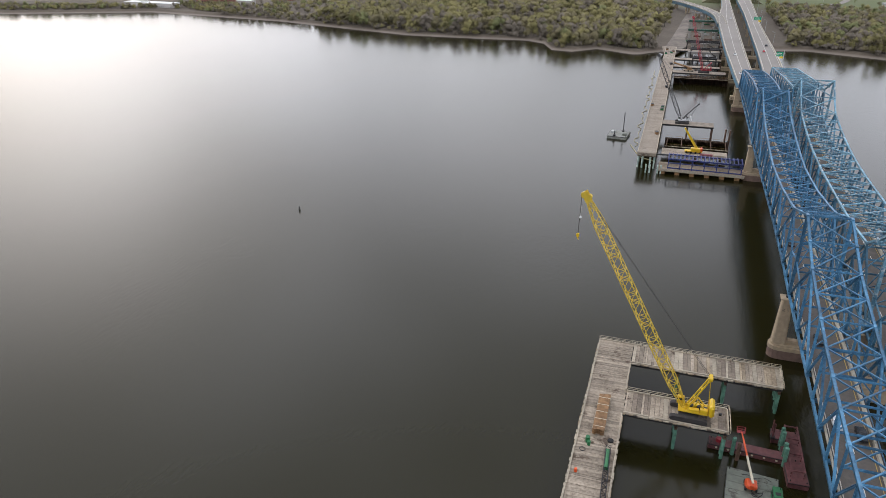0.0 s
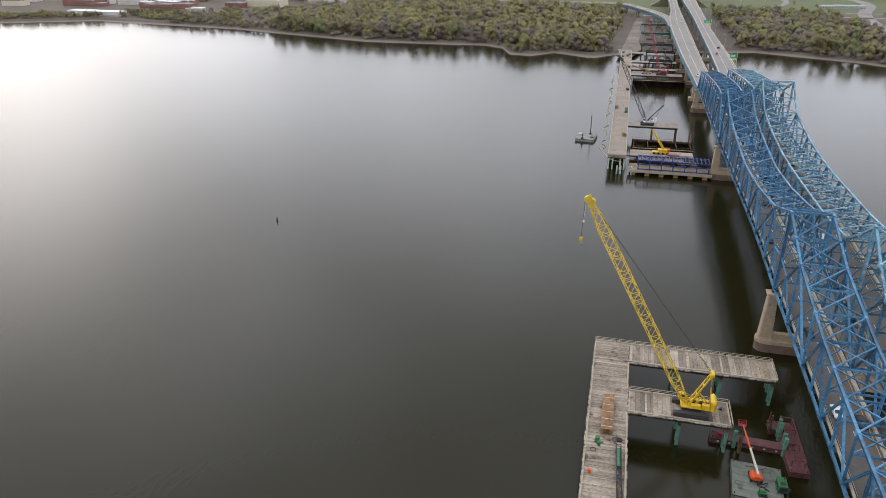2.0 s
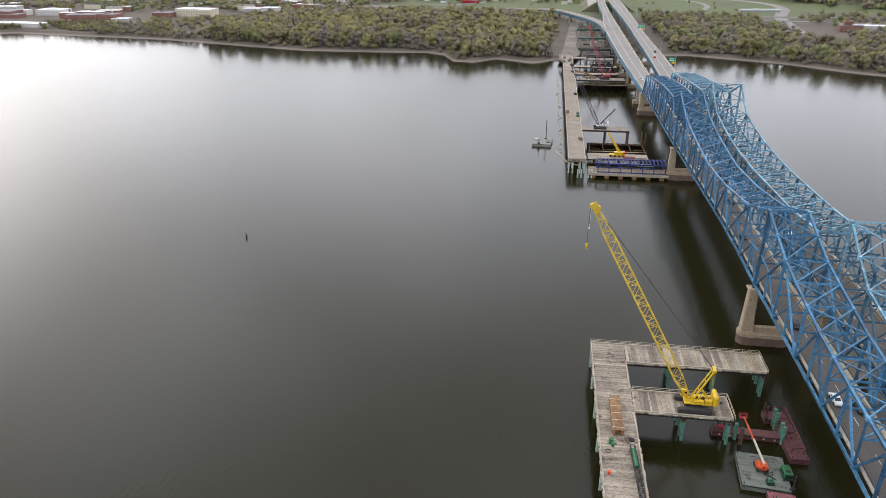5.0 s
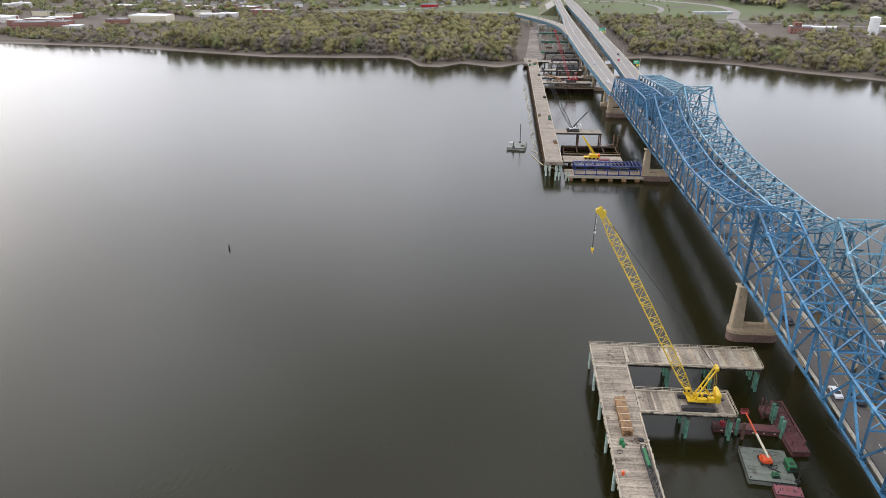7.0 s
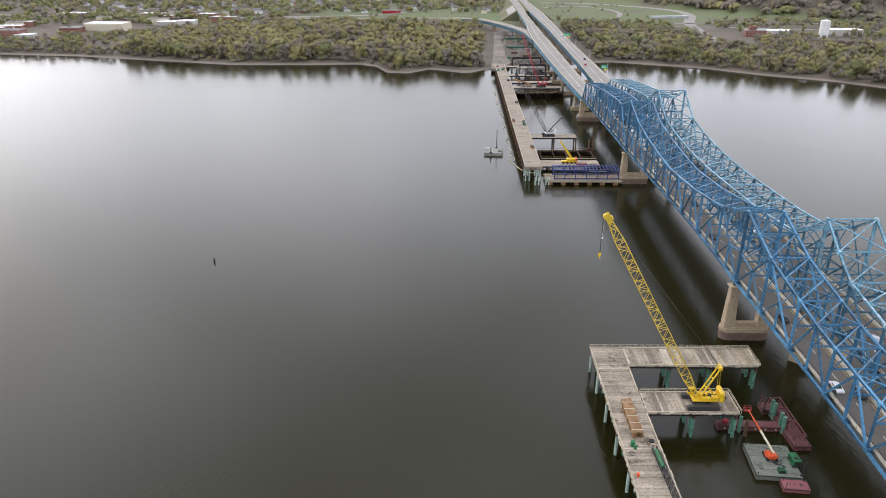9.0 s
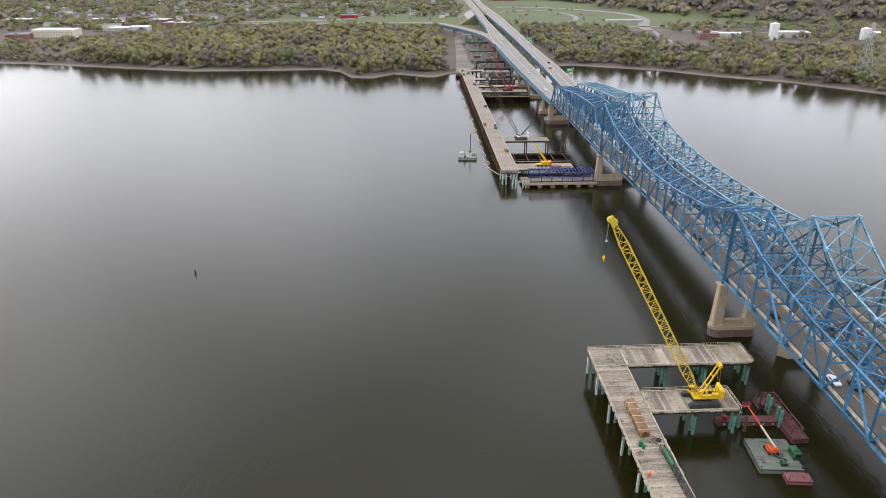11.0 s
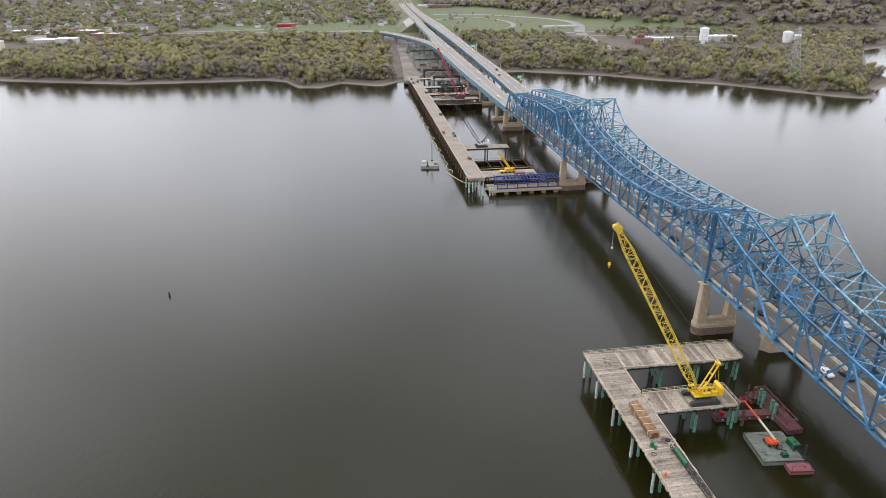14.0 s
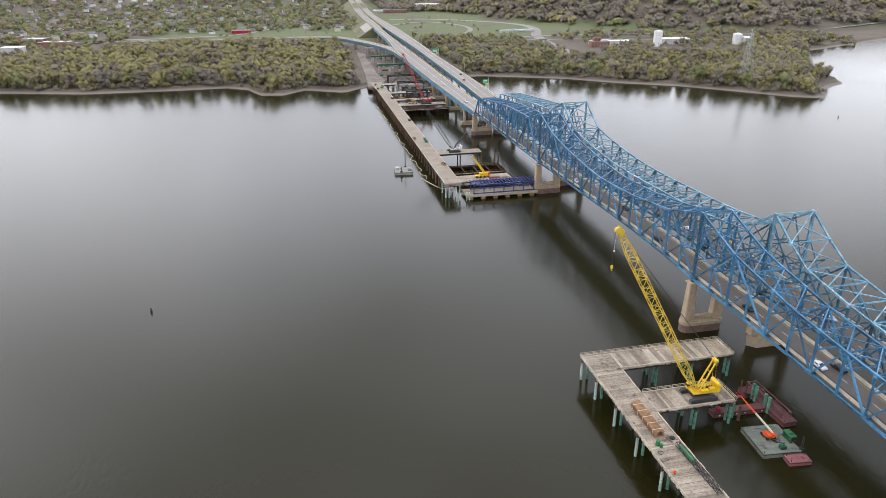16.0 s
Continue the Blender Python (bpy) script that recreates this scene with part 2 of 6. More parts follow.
# ---- mesh helpers ----
def mesh_ob(name, bm, material, parent=None, label=""):
    me = bpy.data.meshes.new(name)
    bm.to_mesh(me)
    bm.free()
    for mm in (material if isinstance(material, (list, tuple)) else [material]):
        me.materials.append(mm)
    ob = new(name, me)
    if parent is not None:
        ob.parent = parent
    if label:
        ob["label"] = label
    return ob


def part(name, bm, material, parent, label=""):
    """Links a bmesh as one mesh object under a thing or a part."""
    return mesh_ob(name, bm, material, parent, label)


def thing(name, m=None, label="", category="", group="", kind=""):
    e = new(name)
    if m is not None:
        e.matrix_basis = m
    return tagged(e, label, category, group, kind)


def bx(bm, x0, x1, y0, y1, z0, z1, bevel=0.0):
    r = bmesh.ops.create_cube(bm, size=1.0, matrix=Matrix.Translation(((x0 + x1) / 2, (y0 + y1) / 2, (z0 + z1) / 2)) @ Matrix.Diagonal((abs(x1 - x0), abs(y1 - y0), abs(z1 - z0), 1)))
    if bevel:
        es = {e for v in r["verts"] for e in v.link_edges}
        bmesh.ops.bevel(bm, geom=list(es), offset=bevel, segments=1, affect="EDGES")
    return bm


def box(x0, x1, y0, y1, z0, z1, bevel=0.0):
    return bx(bmesh.new(), x0, x1, y0, y1, z0, z1, bevel)


def frame_to(p0, p1, up=(1, 0, 0)):
    """The pose whose z axis runs from p0 to p1."""
    p0, p1 = Vector(p0), Vector(p1)
    z = (p1 - p0).normalized()
    u = Vector(up)
    if abs(z.dot(u)) > 0.98:
        u = Vector((0, 1, 0))
    y = z.cross(u).normalized()
    x = y.cross(z)
    m = Matrix((x, y, z)).transposed().to_4x4()
    m.translation = p0
    return m


def rod(bm, p0, p1, r, seg=6, r2=None):
    p0, p1 = Vector(p0), Vector(p1)
    L = (p1 - p0).length
    m = frame_to(p0, p1) @ Matrix.Translation((0, 0, L / 2))
    bmesh.ops.create_cone(bm, cap_ends=True, segments=seg, radius1=r, radius2=r if r2 is None else r2, depth=L, matrix=m)
    return bm


def bar(bm, p0, p1, w, h=None, up=(1, 0, 0)):
    h = h or w
    L = (Vector(p1) - Vector(p0)).length
    m = frame_to(p0, p1, up) @ Matrix.Translation((0, 0, L / 2)) @ Matrix.Diagonal((w, h, L, 1))
    bmesh.ops.create_cube(bm, size=1.0, matrix=m)
    return bm


def extrude_xy(bm, pts, z0, z1):
    lo = [bm.verts.new((x, y, z0)) for x, y in pts]
    hi = [bm.verts.new((x, y, z1)) for x, y in pts]
    bm.faces.new(lo[::-1])
    bm.faces.new(hi)
    n = len(pts)
    for i in range(n):
        bm.faces.new((lo[i], lo[(i + 1) % n], hi[(i + 1) % n], hi[i]))
    return bm


_beam = {}


def beam_mesh(shape, material):
    """A beam of unit length along z, one metre across: an I section, a hollow-looking box with flanges, or a plain bar."""
    key = (shape, material.name)
    if key in _beam:
        return _beam[key]
    bm = bmesh.new()
    if shape == "i":
        bx(bm, -0.5, 0.5, -0.5, -0.36, 0, 1)
        bx(bm, -0.5, 0.5, 0.36, 0.5, 0, 1)
        bx(bm, -0.09, 0.09, -0.36, 0.36, 0, 1)
    elif shape == "box":
        bx(bm, -0.5, 0.5, -0.40, 0.40, 0, 1)
        bx(bm, -0.5, -0.34, -0.5, 0.5, 0, 1)
        bx(bm, 0.34, 0.5, -0.5, 0.5, 0, 1)
    else:
        bx(bm, -0.5, 0.5, -0.5, 0.5, 0, 1)
    me = bpy.data.meshes.new(shape + "_beam")
    bm.to_mesh(me)
    bm.free()
    me.materials.append(material)
    _beam[key] = me
    return me


def laced_mesh(L, material):
    """A post of unit length along z: two channels joined by zigzag lacing bars, as many as suit a post L metres long."""
    n = max(4, round(L / 0.95))
    key = ("laced", n, material.name)
    if key in _beam:
        return _beam[key]
    bm = bmesh.new()
    for sy in (-1, 1):
        bx(bm, -0.5, 0.5, sy * 0.5 - 0.06, sy * 0.5 + 0.06, 0, 1)
        for sx in (-1, 1):
            bx(bm, sx * 0.5 - 0.09, sx * 0.5 + 0.09, sy * 0.5 - 0.07 - 0.1 * (sy > 0), sy * 0.5 + 0.07 + 0.1 * (sy < 0), 0, 1)
    t = 0.07 / L
    for i in range(n):
        za, zc = i / n, (i + 1) / n
        ya, yc = (-0.45, 0.45) if i % 2 else (0.45, -0.45)
        for sx in (-0.48, 0.48):
            q = [bm.verts.new((sx + dx, y, z)) for dx in (-0.05, 0.05) for y, z in ((ya, za - t), (ya, za + t), (yc, zc + t), (yc, zc - t))]
            for f in ((3, 2, 1, 0), (4, 5, 6, 7), (0, 1, 5, 4), (2, 3, 7, 6), (1, 2, 6, 5), (3, 0, 4, 7)):
                bm.faces.new([q[k] for k in f])
    me = bpy.data.meshes.new("laced_beam")
    bm.to_mesh(me)
    bm.free()
    me.materials.append(material)
    _beam[key] = me
    return me


def beam(name, p0, p1, w, h, material, parent, shape="i", up=(1, 0, 0)):
    L = (Vector(p1) - Vector(p0)).length
    ob = new(name, laced_mesh(L, material) if shape == "laced" else beam_mesh(shape, material))
    ob.parent = parent
    ob.matrix_basis = frame_to(p0, p1, up) @ Matrix.Diagonal((w, h, L, 1))
    return ob


def lerp(a, b, t):
    return a + (b - a) * t


def interp(pts, v):
    if v <= pts[0][0]:
        return pts[0][1]
    for (a, fa), (b, fb) in zip(pts, pts[1:]):
        if v <= b:
            return lerp(fa, fb, (v - a) / (b - a))
    return pts[-1][1]


# ---- ground and water ----
SHORE = [(-4000, 900), (-1600, 520), (-953, 578), (-760, 652), (-531, 618), (-418, 582), (-333, 557), (-252, 556), (-197, 559), (-171, 541), (-165, 510), (-140, 505), (-118, 528), (-80, 505),
         (-57, 530), (-20, 548), (78, 571), (164, 531), (212, 490), (261, 461), (300, 422), (336, 384), (355, 372), (372, 378), (389, 404), (415, 423), (438, 433), (446, 455), (452, 492), (579, 668), (786, 757), (1100, 830), (4500, 1500)]


def hill(x, y):
    """Height of the land above the river: a flat flood plain, a bluff rising inland on the downstream side."""
    base = 3.2
    edge = interp([(-4000, 1700), (-500, 1500), (0, 1650), (225, 1480), (330, 1100), (480, 960), (680, 850), (900, 880), (1500, 1000), (4500, 1700)], x)
    d = y - edge
    if d > 0:
        top = interp([(-4000, 45), (-100, 40), (250, 60), (400, 105), (900, 120), (4500, 120)], x)
        base += top * (1 - math.exp(-d / 330.0)) + 3.0 * noise.noise((x * 0.006, y * 0.006, 0)) * min(1, d / 60)
    return base


def ground_height(x, y):
    s = y - interp(SHORE, x)
    if s < 0:
        return max(-5.0, s * 0.12)
    h = min(s * 0.18, 0.9)
    if s > 5:
        t = min(1, (s - 5) / 6)
        h = lerp(0.9, hill(x, y), t * t * (3 - 2 * t))
    return h + 0.25 * noise.noise((x * 0.05, y * 0.05, 1.0)) * min(1, max(0, s / 6))


def make_ground():
    xs = sorted(set([-4500, -3500, -2700, -2100, -1700, -1400, -1200] + list(range(-1050, 460, 7)) + list(range(460, 900, 20)) + [960, 1060, 1200, 1400, 1700, 2100, 2700, 3500, 4500]))
    ss = [-4500, -2500, -1200, -600, -300, -120, -60, -30, -12, -4, -1, 0, 1.5, 3, 5, 7, 9, 11, 13, 15, 17, 20, 28, 40, 55, 75, 100, 130, 165, 200, 240, 280, 320, 360, 400, 450, 500, 550, 600, 660, 720, 800, 900, 1000, 1150, 1300, 1500, 1800, 2200, 2800, 3500, 4500]
    verts, faces = [], []
    for x in xs:
        ys = interp(SHORE, x) + 2.5 * noise.noise((x * 0.07, 0, 7))
        for s in ss:
            verts.append((x, ys + s, ground_height(x, ys + s)))
    n = len(ss)
    for i in range(len(xs) - 1):
        for j in range(n - 1):
            faces.append((i * n + j, (i + 1) * n + j, (i + 1) * n + j + 1, i * n + j + 1))
    me = bpy.data.meshes.new("ground")
    me.from_pydata(verts, [], faces)
    me.materials.append(ground_material())
    for p in me.polygons:
        p.use_smooth = True
    return tagged(new("ground", me), "flat river bank of mud, leaf litter and spring grass rising to a bluff", "ground", kind="structure")


def ground_material():
    m = mat("bank_earth_and_grass", (0.13, 0.105, 0.078), 0.95, 0, 0.25, 0.3, 0.02, 0.3)
    n, l = m.node_tree.nodes, m.node_tree.links
    b = n["Principled BSDF"]
    old = b.inputs["Base Color"].links[0].from_socket
    g = n.new("ShaderNodeNewGeometry")
    sep = n.new("ShaderNodeSeparateXYZ")
    l.new(g.outputs["Position"], sep.inputs[0])
    # low, silty beach
    low = n.new("ShaderNodeMapRange")
    low.inputs["From Min"].default_value, low.inputs["From Max"].default_value = 1.7, 0.6
    l.new(sep.outputs["Z"], low.inputs["Value"])
    sand = n.new("ShaderNodeMix")
    sand.data_type = "RGBA"
    l.new(low.outputs["Result"], sand.inputs["Factor"])
    l.new(old, sand.inputs["A"])
    sand.inputs["B"].default_value = (0.225, 0.185, 0.15, 1)
    # mown grass inland
    far = n.new("ShaderNodeMapRange")
    far.inputs["From Min"].default_value, far.inputs["From Max"].default_value = 850, 960
    l.new(sep.outputs["Y"], far.inputs["Value"])
    nz = n.new("ShaderNodeTexNoise")
    nz.inputs["Scale"].default_value = 0.012
    nz.inputs["Detail"].default_value = 3
    l.new(g.outputs["Position"], nz.inputs["Vector"])
    nr = n.new("ShaderNodeMapRange")
    nr.inputs["From Min"].default_value, nr.inputs["From Max"].default_value = 0.32, 0.44
    l.new(nz.outputs["Fac"], nr.inputs["Value"])
    mul = n.new("ShaderNodeMath")
    mul.operation = "MULTIPLY"
    hi = n.new("ShaderNodeMapRange")
    hi.inputs["From Min"].default_value, hi.inputs["From Max"].default_value = 16, 7
    l.new(sep.outputs["Z"], hi.inputs["Value"])
    mul0 = n.new("ShaderNodeMath")
    mul0.operation = "MULTIPLY"
    l.new(far.outputs["Result"], mul0.inputs[0])
    lim = n.new("ShaderNodeMapRange")
    lim.inputs["From Min"].default_value, lim.inputs["From Max"].default_value = -420, -300
    l.new(sep.outputs["X"], lim.inputs["Value"])
    both = n.new("ShaderNodeMath")
    both.operation = "MULTIPLY"
    l.new(hi.outputs["Result"], both.inputs[0])
    l.new(lim.outputs["Result"], both.inputs[1])
    l.new(both.outputs[0], mul0.inputs[1])
    l.new(mul0.outputs[0], mul.inputs[0])
    l.new(nr.outputs["Result"], mul.inputs[1])
    grass = n.new("ShaderNodeMix")
    grass.data_type = "RGBA"
    l.new(mul.outputs[0], grass.inputs["Factor"])
    l.new(sand.outputs["Result"], grass.inputs["A"])
    grass.inputs["B"].default_value = (0.125, 0.148, 0.062, 1)
    l.new(grass.outputs["Result"], b.inputs["Base Color"])
    return m


make_ground()
wm = bmesh.new()
bx(wm, -4600, 4600, -4600, 4600, -0.5, 0.0)
tagged(mesh_ob("water", wm, WATER), "wide calm olive-brown river with faint ripples", "river", kind="structure")

# ---- twin cantilever truss bridges ----
P = 10.24                                  # panel length
Z_BOTTOM = [(-185, 14.8), (-82, 19.8), (-61, 20.4), (-41, 20.8), (0, 21.0), (20, 21.6), (45, 21.8), (62, 21.5), (104, 20.2), (165, 18.4), (310, 16.4)]


def zb(y):
    return interp(Z_BOTTOM, y)


def truss_layout(piers, spans, heights):
    """Panel points along the bridge: (y, height of the truss) and the web members of each span, as index pairs (bottom or top)."""
    ys, hs, webs = [], {}, []
    i0 = 0
    for s, (count, pattern) in enumerate(spans):
        ya, yb_ = piers[s], piers[s + 1]
        for k in range(count + 1):
            i = i0 + k
            if i >= len(ys):
                ys.append(lerp(ya, yb_, k / count))
            hs[i] = pattern[k] if i not in hs else max(hs[i], pattern[k])
        webs.append((i0, count))
        i0 += count
    return ys, hs, webs


MID = [25.2, 21.8, 18.5, 16.8, 15.4, 14.1, 13.6, 13.2, 13.0]
MID_B = [27.4, 23.6, 20.2, 18.4, 16.8, 15.7, 14.6, 13.7, 13.0]
F_MID = [28.6, 22.2, 16.9, 15.5, 14.3, 13.5, 13.0, 12.7, 12.5, 12.4, 12.4]
F_MID_B = [31.0, 24.8, 19.6, 17.8, 16.4, 15.2, 14.2, 13.4, 12.9, 12.6, 12.4]
F_ARM = [31.0, 27.0, 23.2, 22.8, 22.3, 21.7, 21.0, 20.2, 19.4, 18.6, 17.8, 17.0, 16.2, 15.4, 0.0]
ARM = [27.4, 24.4, 21.6, 21.6, 21.4, 21.0, 20.4, 19.6, 18.7, 17.8, 16.8, 15.7, 14.5, 13.2, 0.0]


def truss_bridge(name, label, xl, xr, piers, counts, paint, paint_top, road_l, road_r, deck_mat, MID, MID_B, ARM):
    br = thing(name, Matrix.Identity(4), label, "bridge")
    n0, n1, n2 = counts
    spans = [(n0, [interp(list(enumerate(MID)), min(k, n0 - k)) for k in range(n0 + 1)]),
             (n1, [interp(list(enumerate(MID)), k) if k <= n1 / 2 else interp(list(enumerate(MID_B)), n1 - k) for k in range(n1 + 1)]),
             (n2, [interp(list(enumerate(ARM)), k * 14.0 / n2) for k in range(n2 + 1)])]
    ys, hs, webs = truss_layout(piers, spans, None)
    N = len(ys)
    end = N - 1
    top = lambda i: zb(ys[i]) + hs[i]
    bot = lambda i: zb(ys[i])
    nodes_top = set()
    for x in (xl, xr):
        B = lambda i: (x, ys[i], bot(i))
        T = lambda i: (x, ys[i], top(i))
        for i in range(N - 1):
            beam("bottom_chord", B(i), B(i + 1), 0.6, 0.65, paint, br, "box")
            if i + 1 < end:
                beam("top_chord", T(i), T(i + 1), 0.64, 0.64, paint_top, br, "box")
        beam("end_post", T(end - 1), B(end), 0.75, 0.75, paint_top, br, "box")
        for i0, cnt in webs:
            last = i0 + cnt == end
            halves = [(i0, 1, cnt // 2 if not last else cnt)]
            if not last:
                halves.append((i0 + cnt, -1, cnt - cnt // 2))
            for o, d, m in halves:
                at = lambda k: o + d * k
                # tall panels beside the pier
                beam("diagonal", B(at(0)), T(at(2)), 0.5, 0.46, paint, br, "i")
                beam("diagonal", T(at(2)), B(at(4)), 0.5, 0.46, paint, br, "i")
                for k, (pa, pb) in ((1, (B(at(0)), T(at(2)))), (3, (T(at(2)), B(at(4))))):
                    mid = tuple((Vector(pa) + Vector(pb)) / 2)
                    beam("hanger", B(at(k)), mid, 0.42, 0.5, paint, br, "laced")
                    beam("sub_strut", mid, (x, ys[at(2)], bot(at(2))), 0.36, 0.36, paint, br, "i")
                    if k == 1:
                        beam("sub_strut", mid, (x, ys[at(0)], mid[2] + 1.5), 0.34, 0.34, paint, br, "i")
                beam("post", B(at(2)), T(at(2)), 0.5, 0.6, paint, br, "laced")
                # warren panels with posts
                k = 4
                while k < m:
                    if last and k + 1 >= m:
                        break
                    beam("diagonal", B(at(k)), T(at(k + 1)), 0.48, 0.44, paint, br, "i")
                    if k + 2 <= m and not (last and k + 2 == m):
                        beam("diagonal", T(at(k + 1)), B(at(k + 2)), 0.48, 0.44, paint, br, "i")
                    beam("post", B(at(k)), T(at(k)), 0.45, 0.56, paint, br, "laced")
                    beam("post", B(at(k + 1)), T(at(k + 1)), 0.45, 0.56, paint, br, "laced")
                    nodes_top.update((at(k), at(k + 1)))
                    k += 2
                if not last and m % 2 == 0 and d == 1:
                    beam("post", B(at(m)), T(at(m)), 0.45, 0.45, paint, br, "i")
                nodes_top.update((at(1), at(2), at(3)))
        for i in (webs[0][0], webs[1][0], webs[2][0]):
            beam("tower_post", B(i), T(i), 0.85, 0.85, paint_top, br, "box")
        for i in range(N - 1):
            sz = 1.7 if hs[i] > 20 else 1.3
            part("gusset_plate", box(x - 0.37, x + 0.37, ys[i] - sz / 2, ys[i] + sz / 2, top(i) - 0.8, top(i) + 0.36, 0.06), paint_top, br) if i % 2 == 0 or hs[i] > 20 else None
            part("gusset_plate", box(x - 0.36, x + 0.36, ys[i] - sz / 2, ys[i] + sz / 2, bot(i) - 0.36, bot(i) + 0.85, 0.06), paint, br) if i % 2 == 0 else None
    # bracing across the bridge
    for i in range(end):
        zt, y = top(i), ys[i]
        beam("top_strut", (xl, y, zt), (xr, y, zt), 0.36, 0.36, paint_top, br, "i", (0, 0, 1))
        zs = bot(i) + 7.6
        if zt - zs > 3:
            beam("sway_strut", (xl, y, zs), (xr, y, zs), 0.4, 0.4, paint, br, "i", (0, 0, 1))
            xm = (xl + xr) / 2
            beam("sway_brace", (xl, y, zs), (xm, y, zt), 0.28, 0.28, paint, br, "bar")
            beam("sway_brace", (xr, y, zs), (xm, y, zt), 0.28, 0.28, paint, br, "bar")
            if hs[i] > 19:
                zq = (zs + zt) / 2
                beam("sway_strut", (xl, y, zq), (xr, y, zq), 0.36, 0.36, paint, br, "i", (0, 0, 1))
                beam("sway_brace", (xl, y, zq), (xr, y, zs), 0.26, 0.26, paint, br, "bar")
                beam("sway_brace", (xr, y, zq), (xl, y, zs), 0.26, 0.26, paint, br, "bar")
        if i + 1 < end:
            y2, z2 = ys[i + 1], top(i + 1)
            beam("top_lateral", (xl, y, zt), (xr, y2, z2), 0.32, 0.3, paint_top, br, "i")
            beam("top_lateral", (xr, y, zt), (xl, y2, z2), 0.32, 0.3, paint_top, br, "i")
    # floor system and roadway
    for i in range(N):
        beam("floor_beam", (xl, ys[i], bot(i) - 0.2), (xr, ys[i], bot(i) - 0.2), 0.5, 1.3, paint, br, "i", (0, 0, 1))
    for x in (road_l + 1, (road_l + road_r) / 2, road_r - 1):
        for i in range(N - 1):
            beam("stringer", (x, ys[i], bot(i) + 0.55), (x, ys[i + 1], bot(i + 1) + 0.55), 0.35, 0.7, paint, br, "i")
    for i in range(N - 1):
        strip(br, "deck_slab", deck_mat, ys[i], ys[i + 1], road_l, road_r, bot(i) + 0.95, bot(i + 1) + 0.95, 0.3)
        for x, paint_ in ((road_l + 0.85, LINE), (road_r - 1.35, LINE_YELLOW)):
            strip(br, "edge_line", paint_, ys[i], ys[i + 1], x - 0.08, x + 0.08, bot(i) + 0.962, bot(i + 1) + 0.962, 0.01)
        for x, w in ((road_l, 0.45), (road_r - 0.75, 0.75)):
            strip(br, "parapet", BARRIER, ys[i], ys[i + 1] - 0.06, x, x + w, bot(i) + 1.85, bot(i + 1) + 1.85, 0.9)
        for x in (road_l + 0.15, road_r - 0.25):
            beam("guard_rail", (x, ys[i], bot(i) + 2.15), (x, ys[i + 1], bot(i + 1) + 2.15), 0.14, 0.2, STEEL, br, "bar")
    return br, ys


def strip(parent, name, material, y0, y1, x0, x1, z0, z1, thick):
    """A slab from y0 to y1 whose top slopes from z0 to z1."""
    bm = bmesh.new()
    v = [bm.verts.new(c) for c in ((x0, y0, z0 - thick), (x1, y0, z0 - thick), (x1, y1, z1 - thick), (x0, y1, z1 - thick), (x0, y0, z0), (x1, y0, z0), (x1, y1, z1), (x0, y1, z1))]
    for f in ((3, 2, 1, 0), (4, 5, 6, 7), (0, 1, 5, 4), (1, 2, 6, 5), (2, 3, 7, 6), (3, 0, 4, 7)):
        bm.faces.new([v[i] for i in f])
    return part(name, bm, material, parent)


NEAR_L, NEAR_R, FAR_L, FAR_R = 2.8, 14.0, 20.1, 34.5
near_bridge, near_y = truss_bridge("truss_bridge", "blue riveted steel cantilever truss bridge carrying a two-lane road", NEAR_L, NEAR_R,
                                   [-163.8, 0.0, 164.4, 308.0], (16, 16, 14), BLUE, BLUE, 3.6, 13.3, ASPHALT, MID, MID_B, ARM)
# web in the blue with painted-in shade, top members with painted-in glare and fading
far_bridge, far_y = truss_bridge("truss_bridge", "newer wider blue cantilever truss bridge, sky glare and fading in its pale top paint, shade in its web paint", FAR_L, FAR_R,
                                 [-182.0, -14.6, 176.0, 309.0], (18, 20, 14), BLUE_SHADED, BLUE_PALE, 21.2, 33.5, ASPHALT, F_MID, F_MID_B, F_ARM)


def dashes(y0, y1, x, deck_top, name="lane_dash", step=12.2, length=3.1):
    y = y0
    while y < y1:
        ob = strip(None, name, LINE, y, y + length, x - 0.09, x + 0.09, deck_top(y) + 0.012, deck_top(y + length) + 0.012, 0.01)
        tagged(ob, "worn white painted lane dash on the bridge roadway", "road marking", "lane dashes", "structure")
        y += step


dashes(-130, 300, 8.45, lambda y: zb(y) + 0.95)
dashes(-130, 300, 25.3, lambda y: zb(y) + 0.95)
dashes(-130, 300, 29.4, lambda y: zb(y) + 0.95)


def capsule(cx, w, hy, z0, z1, round_=1.0, n=7):
    """A plan with rounded ends, w long in x and 2 * hy wide in y."""
    pts = []
    r = hy
    for s, c in ((1, cx + w / 2 - r * round_), (-1, cx - w / 2 + r * round_)):
        for i in range(n):
            a = -math.pi / 2 + math.pi * i / (n - 1)
            pts.append((c + s * math.cos(a) * r * round_, s * math.sin(a) * r))
    return extrude_xy(bmesh.new(), pts, z0, z1)


